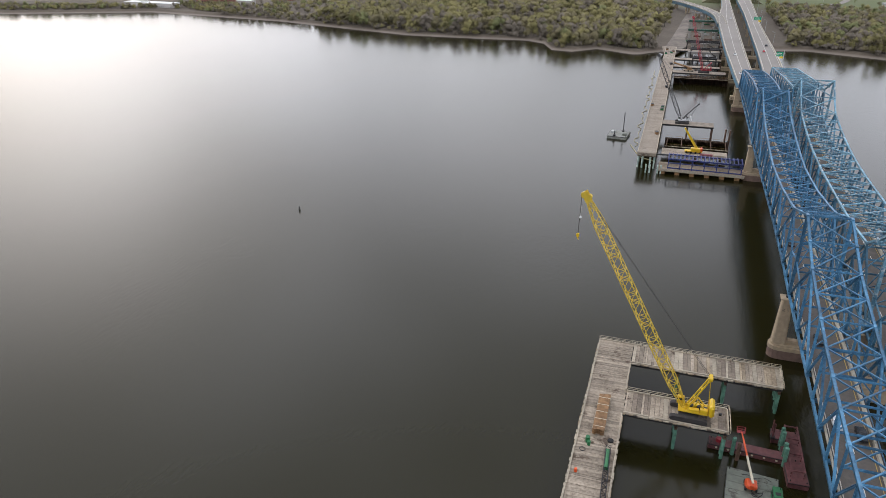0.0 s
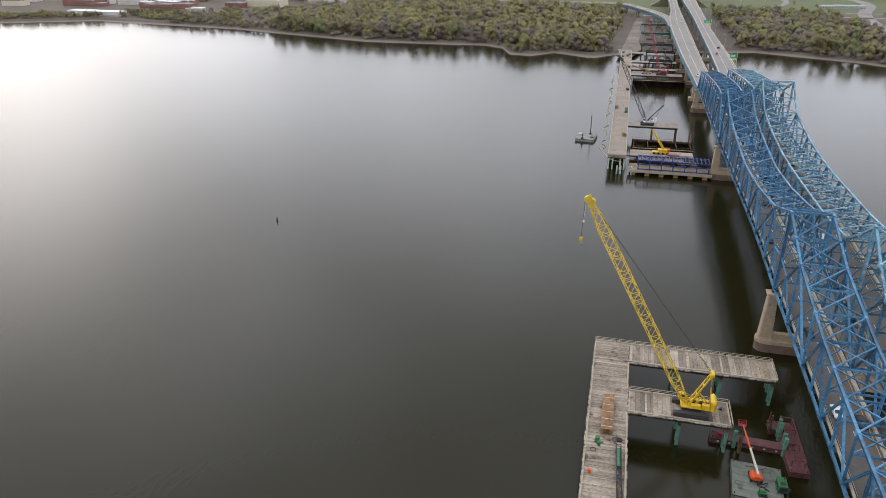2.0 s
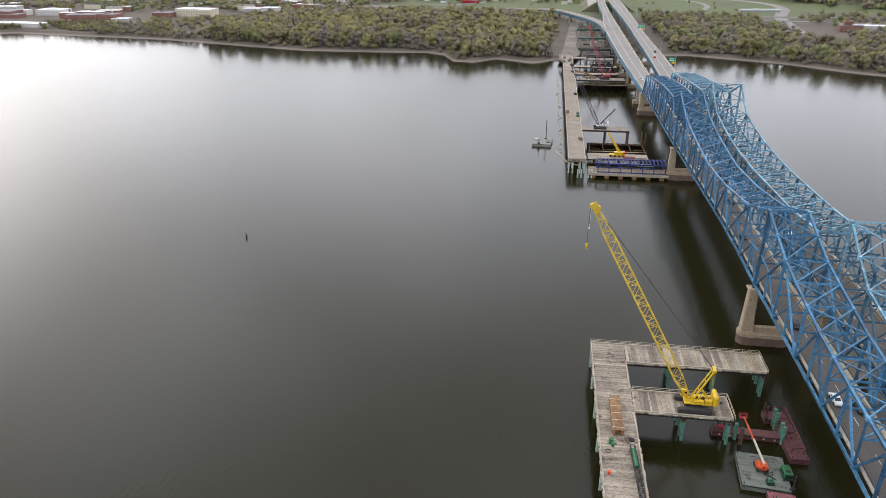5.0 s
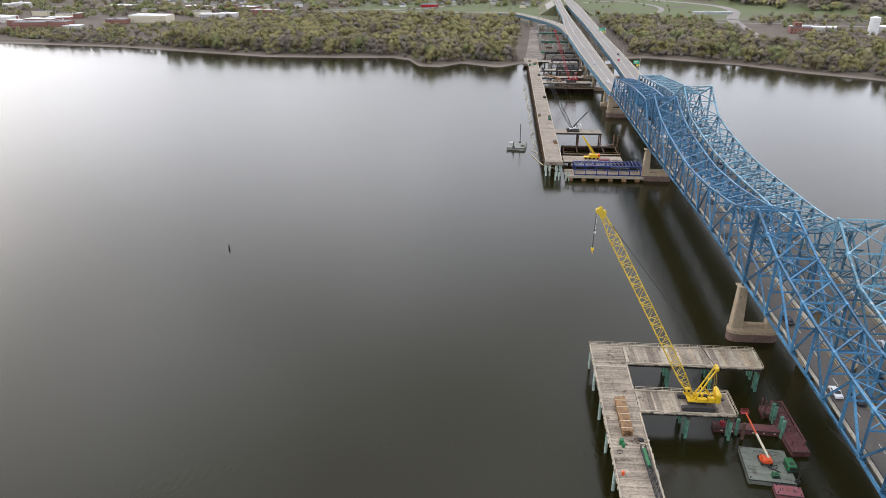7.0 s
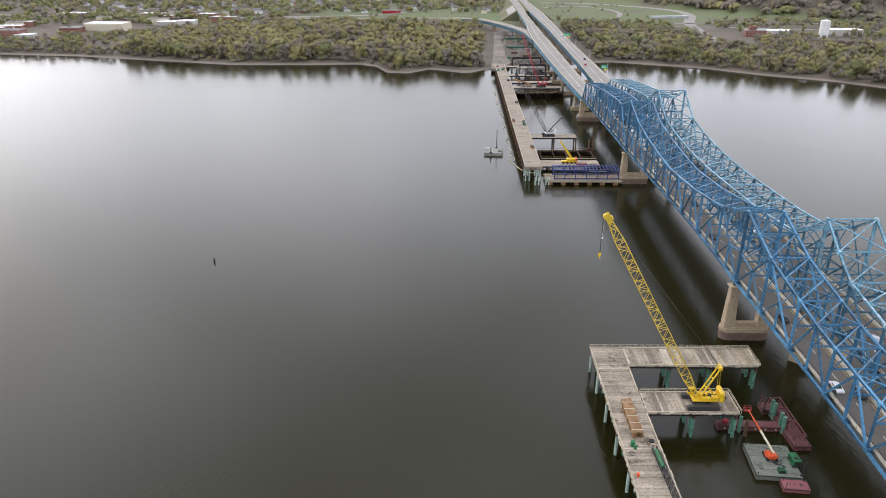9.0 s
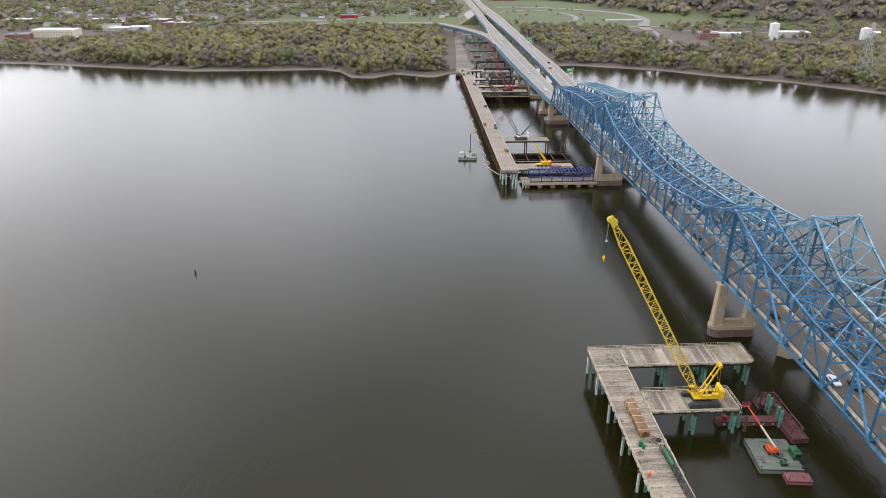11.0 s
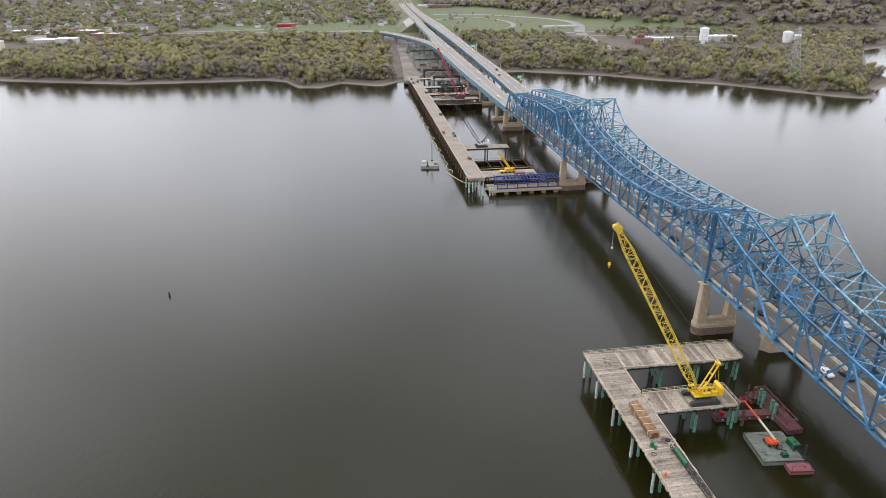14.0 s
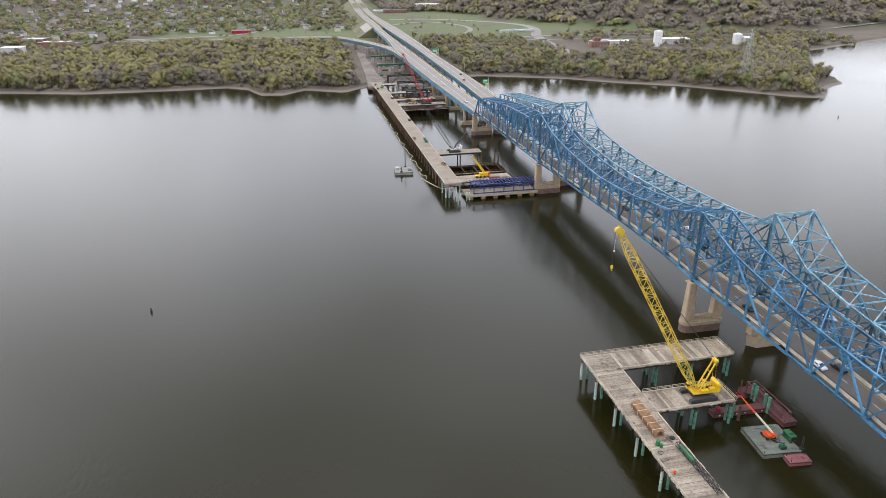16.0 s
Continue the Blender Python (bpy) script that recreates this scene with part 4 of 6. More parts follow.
def crawler_crane(label, base, tip, mast, ctw_dx, paint, boom_paint, sections, w, hook=None, cw_paint=None, k=1.0, mast_paint=None):
    """A lattice-boom crawler crane. base: the middle of the tracks on the deck, tip: the boom's head, mast: the head of the back mast."""
    e = thing("crawler_crane", Matrix.Identity(4), label, "crane")
    x, y, z = base
    track(e, x, y - 2.7 * k, z, 8.9 * k, 1.15 * k, 1.25 * k)
    track(e, x, y + 2.7 * k, z, 8.9 * k, 1.15 * k, 1.25 * k)
    part("carbody", box(x - 2.4 * k, x + 2.4 * k, y - 2.3 * k, y + 2.3 * k, z + 0.45 * k, z + 1.35 * k, 0.12), STEEL, e)
    bm = bmesh.new()
    rod(bm, (x, y, z + 1.35 * k), (x, y, z + 1.75 * k), 1.5 * k, 16)
    part("slew_ring", bm, STEEL, e)
    s = 1 if ctw_dx > 0 else -1
    house = bmesh.new()
    bx(house, x - 2.6 * k, x + 4.6 * k * 1, y - 1.55 * k, y + 1.55 * k, z + 1.75 * k, z + 2.15 * k, 0.06)
    bx(house, x - 0.6 * k, x + 4.3 * k, y + 0.35 * k, y + 1.6 * k, z + 2.15 * k, z + 3.0 * k, 0.1)
    bx(house, x - 0.2 * k, x + 2.3 * k, y - 1.6 * k, y - 0.45 * k, z + 2.15 * k, z + 2.9 * k, 0.1)
    bx(house, x + 2.5 * k, x + 4.3 * k, y - 1.6 * k, y - 0.45 * k, z + 2.15 * k, z + 3.3 * k, 0.1)
    part("machinery_house", house, paint, e)
    part("winch_drum", rod(rod(bmesh.new(), (x + 0.6 * k, y - 0.4 * k, z + 2.8 * k), (x + 0.6 * k, y + 0.3 * k, z + 2.8 * k), 0.55 * k, 12), (x + 2.3 * k, y - 0.4 * k, z + 2.8 * k), (x + 2.3 * k, y + 0.3 * k, z + 2.8 * k), 0.55 * k, 12), STEEL, e)
    part("engine_block", box(x + 2.6 * k, x + 4.2 * k, y - 0.4 * k, y + 0.3 * k, z + 2.2 * k, z + 3.2 * k, 0.08), STEEL, e, "black engine")
    part("counterweight", box(x + 4.5 * k, x + 5.8 * k, y - 2.3 * k, y + 2.3 * k, z + 1.7 * k, z + 5.0 * k, 0.5), cw_paint or paint, e)
    cab = bmesh.new()
    bx(cab, x - 3.0 * k, x - 1.3 * k, y + 1.6 * k, y + 2.7 * k, z + 1.8 * k, z + 3.8 * k, 0.12)
    cabo = part("cab", cab, paint, e)
    part("cab_window", box(x - 3.04 * k, x - 1.6 * k, y + 1.58 * k, y + 2.74 * k, z + 2.8 * k, z + 3.5 * k, 0.02), GLASS_DK, cabo)
    foot = Vector((x - 1.2 * k, y, z + 2.3 * k))
    tipv = Vector(tip)
    d = tipv - foot
    cuts = [0.0, 0.12] + [0.12 + 0.74 * (i + 1) / sections for i in range(sections)] + [0.965]
    for i in range(len(cuts) - 1):
        a, b = foot + d * cuts[i], foot + d * cuts[i + 1]
        wa = w * (0.35 if i == 0 else 1.0)
        wb = w * (1.0 if i < len(cuts) - 2 else 0.42)
        seg = max(3, round((b - a).length / (w * 0.95)))
        part("boom_section", lattice(a, b, wa, wb, seg, 0.125 * k, 0.08 * k), boom_paint, e)
    head = bmesh.new()
    m = frame_to(foot + d * 0.955, tipv, (0, 1, 0))
    hl = (tipv - (foot + d * 0.955)).length
    for sy in (-0.45, 0.45):
        bmesh.ops.create_cube(head, size=1, matrix=m @ Matrix.Translation((sy * k, 0, hl * 0.5)) @ Matrix.Diagonal((0.12 * k, 1.5 * k, hl, 1)))
    rod(head, m @ Vector((-0.5 * k, 0.35 * k, hl * 0.75)), m @ Vector((0.5 * k, 0.35 * k, hl * 0.75)), 0.75 * k, 12)
    rod(head, m @ Vector((-0.5 * k, -0.6 * k, hl * 0.4)), m @ Vector((0.5 * k, -0.6 * k, hl * 0.4)), 0.6 * k, 12)
    part("boom_head", head, boom_paint, e)
    # back mast with a cross head, and the gantry legs behind it
    mv = Vector(mast)
    mb = bmesh.new()
    for sy in (-1.0, 1.0):
        bar(mb, (x - 0.8 * k, y + sy * 0.9 * k, z + 2.2 * k), (mv.x, mv.y + sy * 0.75 * k, mv.z), 0.3 * k, 0.36 * k)
    for t in (0.35, 0.65, 0.95):
        c = Vector((x - 0.8 * k, y, z + 2.2 * k)).lerp(mv, t)
        bar(mb, c + Vector((0, -0.95 * k, 0)), c + Vector((0, 0.95 * k, 0)), 0.25 * k, 0.25 * k)
    part("mast", mb, mast_paint or paint, e)
    mh = bmesh.new()
    bx(mh, mv.x - 0.5 * k, mv.x + 0.5 * k, mv.y - 1.15 * k, mv.y + 1.15 * k, mv.z - 0.5 * k, mv.z + 0.45 * k, 0.15)
    part("mast_head", mh, mast_paint or paint, e)
    gl = bmesh.new()
    for sy in (-0.9, 0.9):
        rod(gl, (x + 4.4 * k, y + sy * k, z + 3.6 * k), (mv.x, mv.y + sy * 0.7 * k, mv.z), 0.05 * k, 4)
        bar(gl, (x + 4.3 * k, y + sy * k, z + 2.2 * k), (x + 1.7 * k, y + sy * k, z + 5.2 * k), 0.26 * k)
        bar(gl, (x + 1.7 * k, y + sy * k, z + 5.2 * k), (x + 0.4 * k, y + sy * k, z + 2.2 * k), 0.26 * k)
    part("gantry", gl, mast_paint or paint, e)
    for sy in (-0.5, 0.5):
        pend = bmesh.new()
        rod(pend, mv + Vector((0, sy * k, 0)), tipv + Vector((0, sy * 0.6 * k, 0)), 0.045, 4)
        part("pendant_line", pend, STEEL, e)
    if hook:
        hv = Vector(hook)
        ln = bmesh.new()
        for sy in (-0.2, 0.2):
            rod(ln, (tipv.x - 0.5, tipv.y + sy, tipv.z - 0.3), (hv.x, hv.y + sy, hv.z + 0.9), 0.04, 4)
        part("hoist_line", ln, STEEL, e)
        hb = bmesh.new()
        bx(hb, hv.x - 0.34, hv.x + 0.34, hv.y - 0.25, hv.y + 0.25, hv.z - 0.1, hv.z + 0.9, 0.14)
        rod(hb, (hv.x, hv.y, hv.z - 0.1), (hv.x, hv.y, hv.z - 0.55), 0.09, 6)
        rod(hb, (hv.x, hv.y, hv.z - 0.55), (hv.x + 0.28, hv.y, hv.z - 0.72), 0.09, 6)
        part("hook_block", hb, YELLOW, e)
        bl = bmesh.new()
        bmesh.ops.create_uvsphere(bl, u_segments=10, v_segments=8, radius=0.3, matrix=Matrix.Translation((hv.x + 0.25, hv.y, hv.z + 5.0)))
        rod(bl, (hv.x + 0.25, hv.y, hv.z + 5.0), (tipv.x - 0.2, tipv.y, tipv.z), 0.03, 4)
        part("overhaul_ball", bl, WHITE, e, "white headache ball")
    return e


crawler_crane("yellow lattice-boom crawler crane on black tracks, boom raised", (-22.9, -49.6, TZ + 0.03), (-53.4, -47.95, 64.1), (-19.2, -49.5, 20.4), 1,
              YELLOW, YELLOW_DK, 7, 2.3, (-54.1, -48.0, 52.6))


def boom_lift():
    e = thing("boom_lift", Matrix.Identity(4), "orange boom lift with a cream boom on a barge", "boom lift")
    x, y, z = -7.9, -63.2, 1.52
    part("chassis", box(x - 1.3, x + 1.3, y - 1.5, y + 1.5, z + 0.5, z + 1.0, 0.12), ORANGE, e)
    for sx in (-1.15, 1.15):
        for sy in (-1.2, 1.2):
            bm = bmesh.new()
            rod(bm, (x + sx - 0.22, y + sy, z + 0.5), (x + sx + 0.22, y + sy, z + 0.5), 0.5, 14)
            part("wheel", bm, TYRE, e)
    tt = bmesh.new()
    bx(tt, x - 1.15, x - 0.3, y - 1.9, y + 1.0, z + 1.1, z + 1.9, 0.2)
    bx(tt, x + 0.4, x + 1.25, y - 1.9, y + 0.8, z + 1.1, z + 1.85, 0.2)
    bx(tt, x - 0.4, x + 0.5, y - 1.6, y + 0.7, z + 1.1, z + 1.4, 0.1)
    bx(tt, x - 0.5, x + 0.5, y - 2.2, y - 1.2, z + 1.2, z + 2.4, 0.15)
    part("turntable", tt, ORANGE, e)
    a, b = Vector((x + 0.2, y - 1.2, z + 2.3)), Vector((-10.4, -51.4, 8.3))
    for t0, t1, w, m in ((0.0, 0.5, 0.44, CREAM), (0.48, 0.8, 0.34, ORANGE), (0.78, 0.97, 0.27, ORANGE)):
        bm = bmesh.new()
        bar(bm, a.lerp(b, t0), a.lerp(b, t1), w)
        part("boom_section", bm, m, e)
    bm = bmesh.new()
    for dx in (-0.9, 0.9):
        for dy in (-0.5, 0.5):
            bar(bm, b + Vector((dx, dy, -0.6)), b + Vector((dx, dy, 0.55)), 0.07)
    for dz in (-0.6, 0.0, 0.55):
        for dy in (-0.5, 0.5):
            bar(bm, b + Vector((-0.9, dy, dz)), b + Vector((0.9, dy, dz)), 0.07)
        for dx in (-0.9, 0.9):
            bar(bm, b + Vector((dx, -0.5, dz)), b + Vector((dx, 0.5, dz)), 0.07)
    bx(bm, b.x - 0.9, b.x + 0.9, b.y - 0.5, b.y + 0.5, b.z - 0.66, b.z - 0.58)
    part("basket", bm, RED, e)
    return e


boom_lift()


def deck_barge(name, label, m, w, d, z0, z1, material, panels=1, holes=0, group=""):
    """A box barge, its deck of steel panels, with a raked rub rail."""
    e = thing(name, m, label, "barge", group)
    part("hull", box(-w / 2, w / 2, -d / 2, d / 2, z0, z1 - 0.08, 0.12), material, e)
    for i in range(panels):
        a, b = -w / 2 + w * i / panels, -w / 2 + w * (i + 1) / panels
        part("deck_panel", box(a + 0.04, b - 0.04, -d / 2 + 0.05, d / 2 - 0.05, z1 - 0.07, z1, 0.02), material, e)
    bm = bmesh.new()
    for s in (-1, 1):
        bx(bm, -w / 2 - 0.08, w / 2 + 0.08, s * d / 2 - 0.08, s * d / 2 + 0.08, z1 - 0.35, z1 - 0.12, 0.03)
        bx(bm, s * w / 2 - 0.08, s * w / 2 + 0.08, -d / 2, d / 2, z1 - 0.352, z1 - 0.122, 0.03)
    part("rub_rail", bm, STEEL, e)
    for i in range(holes):
        x = -w / 2 + w * (i + 0.7) / (holes + 0.4)
        bm = bmesh.new()
        rod(bm, (x, -d / 2 - 0.03, z1 - 0.75), (x, -d / 2 + 0.02, z1 - 0.75), 0.3, 10)
        part("side_plate", bm, CREAM, e, "pale round plate on the side")
    for sx in (-1, 1):
        for sy in (-1, 1):
            bm = bmesh.new()
            rod(bm, (sx * (w / 2 - 0.6), sy * (d / 2 - 0.5), z1), (sx * (w / 2 - 0.6), sy * (d / 2 - 0.5), z1 + 0.45), 0.13, 8)
            part("bollard", bm, STEEL, e)
    return e


deck_barge("deck_barge", "grey-green sectional deck barge carrying machines beside the trestle", pose(-7.6, -64.1, 0, 0, 0, 85), 12.3, 11.3, -0.8, 1.5, BARGE_GREY, 5)
deck_barge("deck_barge", "small faded red float moored against a grey deck barge", pose(-5.3, -72.7, 0, 0, 0, -6), 6.4, 3.4, -0.8, 1.2, PINK, 2)
deck_barge("deck_barge", "long maroon barge with pale round plates along its side", pose(-6.6, -49.2, 0, 0, 0, -2.5), 20.6, 3.0, -0.8, 1.5, MAROON, 4, 7)
deck_barge("deck_barge", "maroon barge moored crosswise under the bridge", pose(2.6, -49.0, 0, 0, 0, 92), 19.4, 4.6, -0.8, 1.54, MAROON, 4)
deck_barge("deck_barge", "short maroon barge beside a piling frame", pose(0.2, -41.2, 0, 0, 0, 0), 3.6, 4.0, -0.8, 1.5, MAROON, 1)


def piling_frame():
    e = thing("piling_template", Matrix.Identity(4), "rusty red steel pile template holding green piles on a maroon barge", "pile template")
    for x in (1.3, 4.2):
        for y in (-56.5, -50.4, -44.6, -39.8):
            beam("frame_post", (x, y, 1.55), (x, y, 3.4), 0.25, 0.25, MAROON, e, "bar")
        beam("frame_rail", (x, -57, 3.4), (x, -39.4, 3.4), 0.3, 0.35, MAROON, e, "i")
        beam("frame_rail", (x, -57, 2.3), (x, -39.4, 2.3), 0.22, 0.22, MAROON, e, "i")
    for y in (-56.5, -50.4, -44.6, -39.8):
        beam("cross_rail", (1.3, y, 3.4), (4.2, y, 3.4), 0.3, 0.3, MAROON, e, "i", (0, 1, 0))
    beam("frame_brace", (1.3, -56.5, 1.6), (1.3, -50.4, 3.4), 0.16, 0.16, MAROON, e, "bar")
    beam("frame_brace", (1.3, -44.6, 1.6), (1.3, -39.8, 3.4), 0.16, 0.16, MAROON, e, "bar")
    for x, y in ((0.4, -45.4), (0.4, -43.8), (0.5, -51.4), (0.5, -49.6)):
        pile(e, x, y, 5.6, 0.5)
    for x, y in ((-11.3, -50.9), (-10.2, -52.6)):
        pile(e, x, y, 5.2, 0.48, PILE_GREEN if y > -52 else RUST)
    beam("spud_post", (-1.4, -40.4, 1.5), (-1.4, -40.4, 5.0), 0.3, 0.3, MAROON, e, "bar")
    return e


piling_frame()


def generator(x, y, z, w, d, h, label, name="generator"):
    e = thing(name, Matrix.Identity(4), label, "generator")
    part("housing", box(x - w / 2, x + w / 2, y - d / 2, y + d / 2, z + 0.25, z + h, 0.12), GREEN, e)
    part("skid", box(x - w / 2 - 0.1, x + w / 2 + 0.1, y - d / 2 - 0.1, y + d / 2 + 0.1, z, z + 0.25, 0.04), STEEL, e)
    for i in range(4):
        part("vent_slat", box(x - w / 2 - 0.03, x - w / 2, y - d / 3, y + d / 3, z + 0.6 + i * 0.25, z + 0.72 + i * 0.25), STEEL, e)
    bm = bmesh.new()
    rod(bm, (x + w / 4, y + d / 4, z + h), (x + w / 4, y + d / 4, z + h + 0.7), 0.09, 8)
    part("exhaust", bm, STEEL, e)
    part("radiator", box(x - w * 0.42, x + w * 0.42, y - d / 2 - 0.06, y - d / 2, z + 0.5, z + h * 0.85, 0.02), STEEL, e, "black radiator grille")
    part("roof_hatch", box(x - w * 0.3, x + w * 0.3, y - d * 0.32, y - d * 0.05, z + h, z + h + 0.08, 0.02), STEEL, e, "black roof hatch")
    part("fuel_tank", box(x - w / 2 - 0.3, x - w / 2 - 0.03, y - d * 0.3, y + d * 0.1, z + 0.25, z + 0.6, 0.05), GREEN, e)
    return e


generator(-2.4, -65.0, 1.5, 2.0, 3.6, 1.9, "green boxy power pack standing on a deck barge")
generator(-7.0, -68.4, 1.5, 1.7, 1.4, 1.0, "low green pump unit with hoses on a deck barge", "pump_unit")


def hose(name, pts, r, material, label, category):
    cu = bpy.data.curves.new(name, "CURVE")
    cu.dimensions = "3D"
    cu.bevel_depth = r
    cu.bevel_resolution = 1
    sp = cu.splines.new("NURBS")
    sp.points.add(len(pts) - 1)
    for p, c in zip(sp.points, pts):
        p.co = (*c, 1)
    sp.use_endpoint_u = True
    sp.order_u = 3
    cu.materials.append(material)
    dg_ob = new(name, cu)
    me = bpy.data.meshes.new_from_object(dg_ob)
    scene.collection.objects.unlink(dg_ob)
    bpy.data.objects.remove(dg_ob)
    return tagged(new(name, me), label, category)


hose("hose", [(-6.5 + 1.4 * math.sin(i * 1.1), -66.8 + 0.9 * math.cos(i * 1.7) + i * 0.25, 1.58) for i in range(12)], 0.09, STEEL, "black hydraulic hose lying in loops on a deck barge", "hose")
hose("hose", [(-46.2 + 0.7 * math.cos(i * 0.7), -70.3 + 0.7 * math.sin(i * 0.7), TZ + 0.1) for i in range(13)], 0.08, STEEL, "coil of black hose lying on the timber deck", "hose")
hose("cable", [(-9.5 + i * 0.8, -59.5 + 0.5 * math.sin(i * 1.3), 1.56) for i in range(9)], 0.06, STEEL, "dark power cable lying across a deck barge", "cable")


def steel_leads():
    e = thing("girder_stack", Matrix.Identity(4), "bundle of rust-orange steel girders strapped together on the trestle deck", "girders")
    for z in (0.62, 1.36):
        for k, x in enumerate((-44.35, -43.4, -42.45)):
            beam("girder", (x, -64.4 + 0.3 * (k % 2), TZ + z), (x, -50.0 + 0.2 * k, TZ + z), 0.9, 0.7, RUST_TAN, e, "i", (1, 0, 0))
    for i in range(5):
        y = -63.0 + i * 2.9
        bm = bmesh.new()
        bx(bm, -44.84, -41.96, y - 0.07, y + 0.07, TZ + 1.72, TZ + 1.76)
        for x in (-44.86, -41.97):
            bx(bm, x, x + 0.03, y - 0.07, y + 0.07, TZ + 0.24, TZ + 1.76)
        part("strap", bm, CREAM, e, "pale lashing strap")
    for y in (-62, -52):
        part("bearer", box(-45.1, -41.7, y - 0.2, y + 0.2, TZ + 0.03, TZ + 0.24, 0.03), CURB_WOOD, e)
    f = thing("pile_driving_leads", Matrix.Identity(4), "dark steel pile-driving leads with a green hammer lying on the trestle", "pile driver")
    part("lead_frame", lattice((-40.4, -68.6, TZ + 0.75), (-39.7, -87.5, TZ + 0.75), 1.1, 1.1, 18, 0.1, 0.07, (0, 0, 1)), STEEL, f)
    bm = bmesh.new()
    rod(bm, (-40.4, -70.0, TZ + 0.95), (-40.2, -76.2, TZ + 0.95), 0.55, 10)
    part("hammer", bm, GREEN, f, "green hammer body")
    return e


steel_leads()


def drum(x, y, z, r, h, material, label, name="drum"):
    bm = bmesh.new()
    rod(bm, (x, y, z), (x, y, z + h), r, 14)
    for t in (0.33, 0.66):
        rod(bm, (x, y, z + h * t - 0.03), (x, y, z + h * t + 0.03), r * 1.05, 14)
    return tagged(mesh_ob(name, bm, material), label, "drum")


drum(-45.4, -67.3, TZ + 0.03, 0.55, 1.5, GREEN, "green steel drum standing by the deck edge")
drum(-45.0, -68.4, TZ + 0.03, 0.4, 1.1, GREEN, "green steel drum standing by the deck edge")
drum(-46.6, -78.2, TZ + 0.03, 0.35, 0.9, ORANGE, "orange traffic drum on the timber deck", "traffic_drum")
drum(-40.2, -65.6, TZ + 0.03, 0.7, 0.35, TYRE, "black tyre lying flat on the timber deck", "tyre")
drum(-15.2, -47.3, TZ + 0.03, 0.35, 0.5, STEEL, "dark steel pot on the timber deck", "pot")

drum(-14.5, -48.6, 1.5, 0.75, 0.9, RED, "red steel drum at the end of a maroon barge")


def mooring_spud(x, y, h, material, label):
    e = thing("mooring_spud", Matrix.Translation((x, y, 0)), label, "mooring post", "mooring posts")
    part("post", rod(bmesh.new(), (0, 0, -3), (0, 0, h), 0.26, 8), material, e)
    part("post_collar", box(-0.5, 0.5, -0.5, 0.5, 1.5, 2.1, 0.06), STEEL, e)
    return e


mooring_spud(-2.2, -70.0, 5.8, STEEL, "dark steel mooring spud beside a red float")
mooring_spud(-1.6, -43.3, 6.0, MAROON, "red steel mooring spud beside a maroon barge")
# dark painted marks on the float's deck
for k, (dx, w) in enumerate(((-1.9, 0.22), (-1.3, 0.22), (-0.2, 0.7), (1.2, 0.25), (1.6, 0.25))):
    ob = mesh_ob("deck_marking", box(-w / 2, w / 2, -0.5 if w < 0.5 else -0.1, 0.5 if w < 0.5 else 0.1, 1.204, 1.212), STEEL)
    ob.matrix_basis = pose(-5.3 + dx, -72.7 - 0.1 * dx, 0, 0, 0, -6 + (k - 2) * 8)
    tagged(ob, "dark painted stroke on a faded red float deck", "marking", "float markings")

# ---- second trestle reaching the far bank ----
FX0, FX1 = -51.9, -42.3


def far_trestle():
    e = thing("work_trestle", Matrix.Identity(4), "long grey-decked work trestle on pipe piles reaching from the bank", "trestle")
    rnd = random.Random(5)
    y = 166.5
    k = 0
    while y < 512:
        w = 2.4
        x0 = FX0 if y < 470 else lerp(FX0, -56, (y - 470) / 42)
        plank(e, x0, FX1, y, y + w - 0.06, TZ + rnd.uniform(-0.02, 0.02), CONCRETE_NEW_DECK)
        y += w
    for x in (FX0 + 0.9, FX0 + 3.5, FX1 - 3.5, FX1 - 0.9):
        beam("stringer", (x, 166.6, TZ - 0.8), (x, 512, TZ - 0.8), 0.4, 1.0, STEEL, e, "i")
    for x in (FX0 + 0.2, FX1 - 0.2):
        beam("kerb", (x, 166.5, TZ + 0.22), (x, 508, TZ + 0.22), 0.35, 0.4, CURB_WOOD, e, "bar")
    y = 167.5
    while y < 508:
        beam("pile_cap", (FX0 + 0.2, y, TZ - 1.7), (FX1 - 0.2, y, TZ - 1.7), 0.7, 0.8, RUST, e, "i", (0, 1, 0))
        for x in (FX0 + 0.7, FX0 + 2.8, FX1 - 2.8, FX1 - 0.7):
            pile(e, x, y, TZ - 2.1, 0.42, PILE_PALE if y < 185 else RUST)
        y += 9.2
    for x, y in ((-46.5, 160.0), (-44.6, 160.2), (-40.6, 160.4), (-39.0, 160.6)):
        pile(e, x, y, 4.6, 0.42, PILE_PALE)
    part("end_wall", box(FX0, FX1, 166.1, 166.5, TZ - 1.4, TZ + 0.25, 0.05), TIMBER, e)
    railing(e, (FX0, 166.0), (FX1, 166.0), TZ)
    return e


CONCRETE_NEW_DECK = mat("trestle_grey_deck", (0.34, 0.285, 0.225), 0.9, 0, 0.2, 0.6, 0.06, 0.3, objvar=0.1, stain=((0.2, 0.17, 0.14), 0.2, 0.6))
far_trestle()


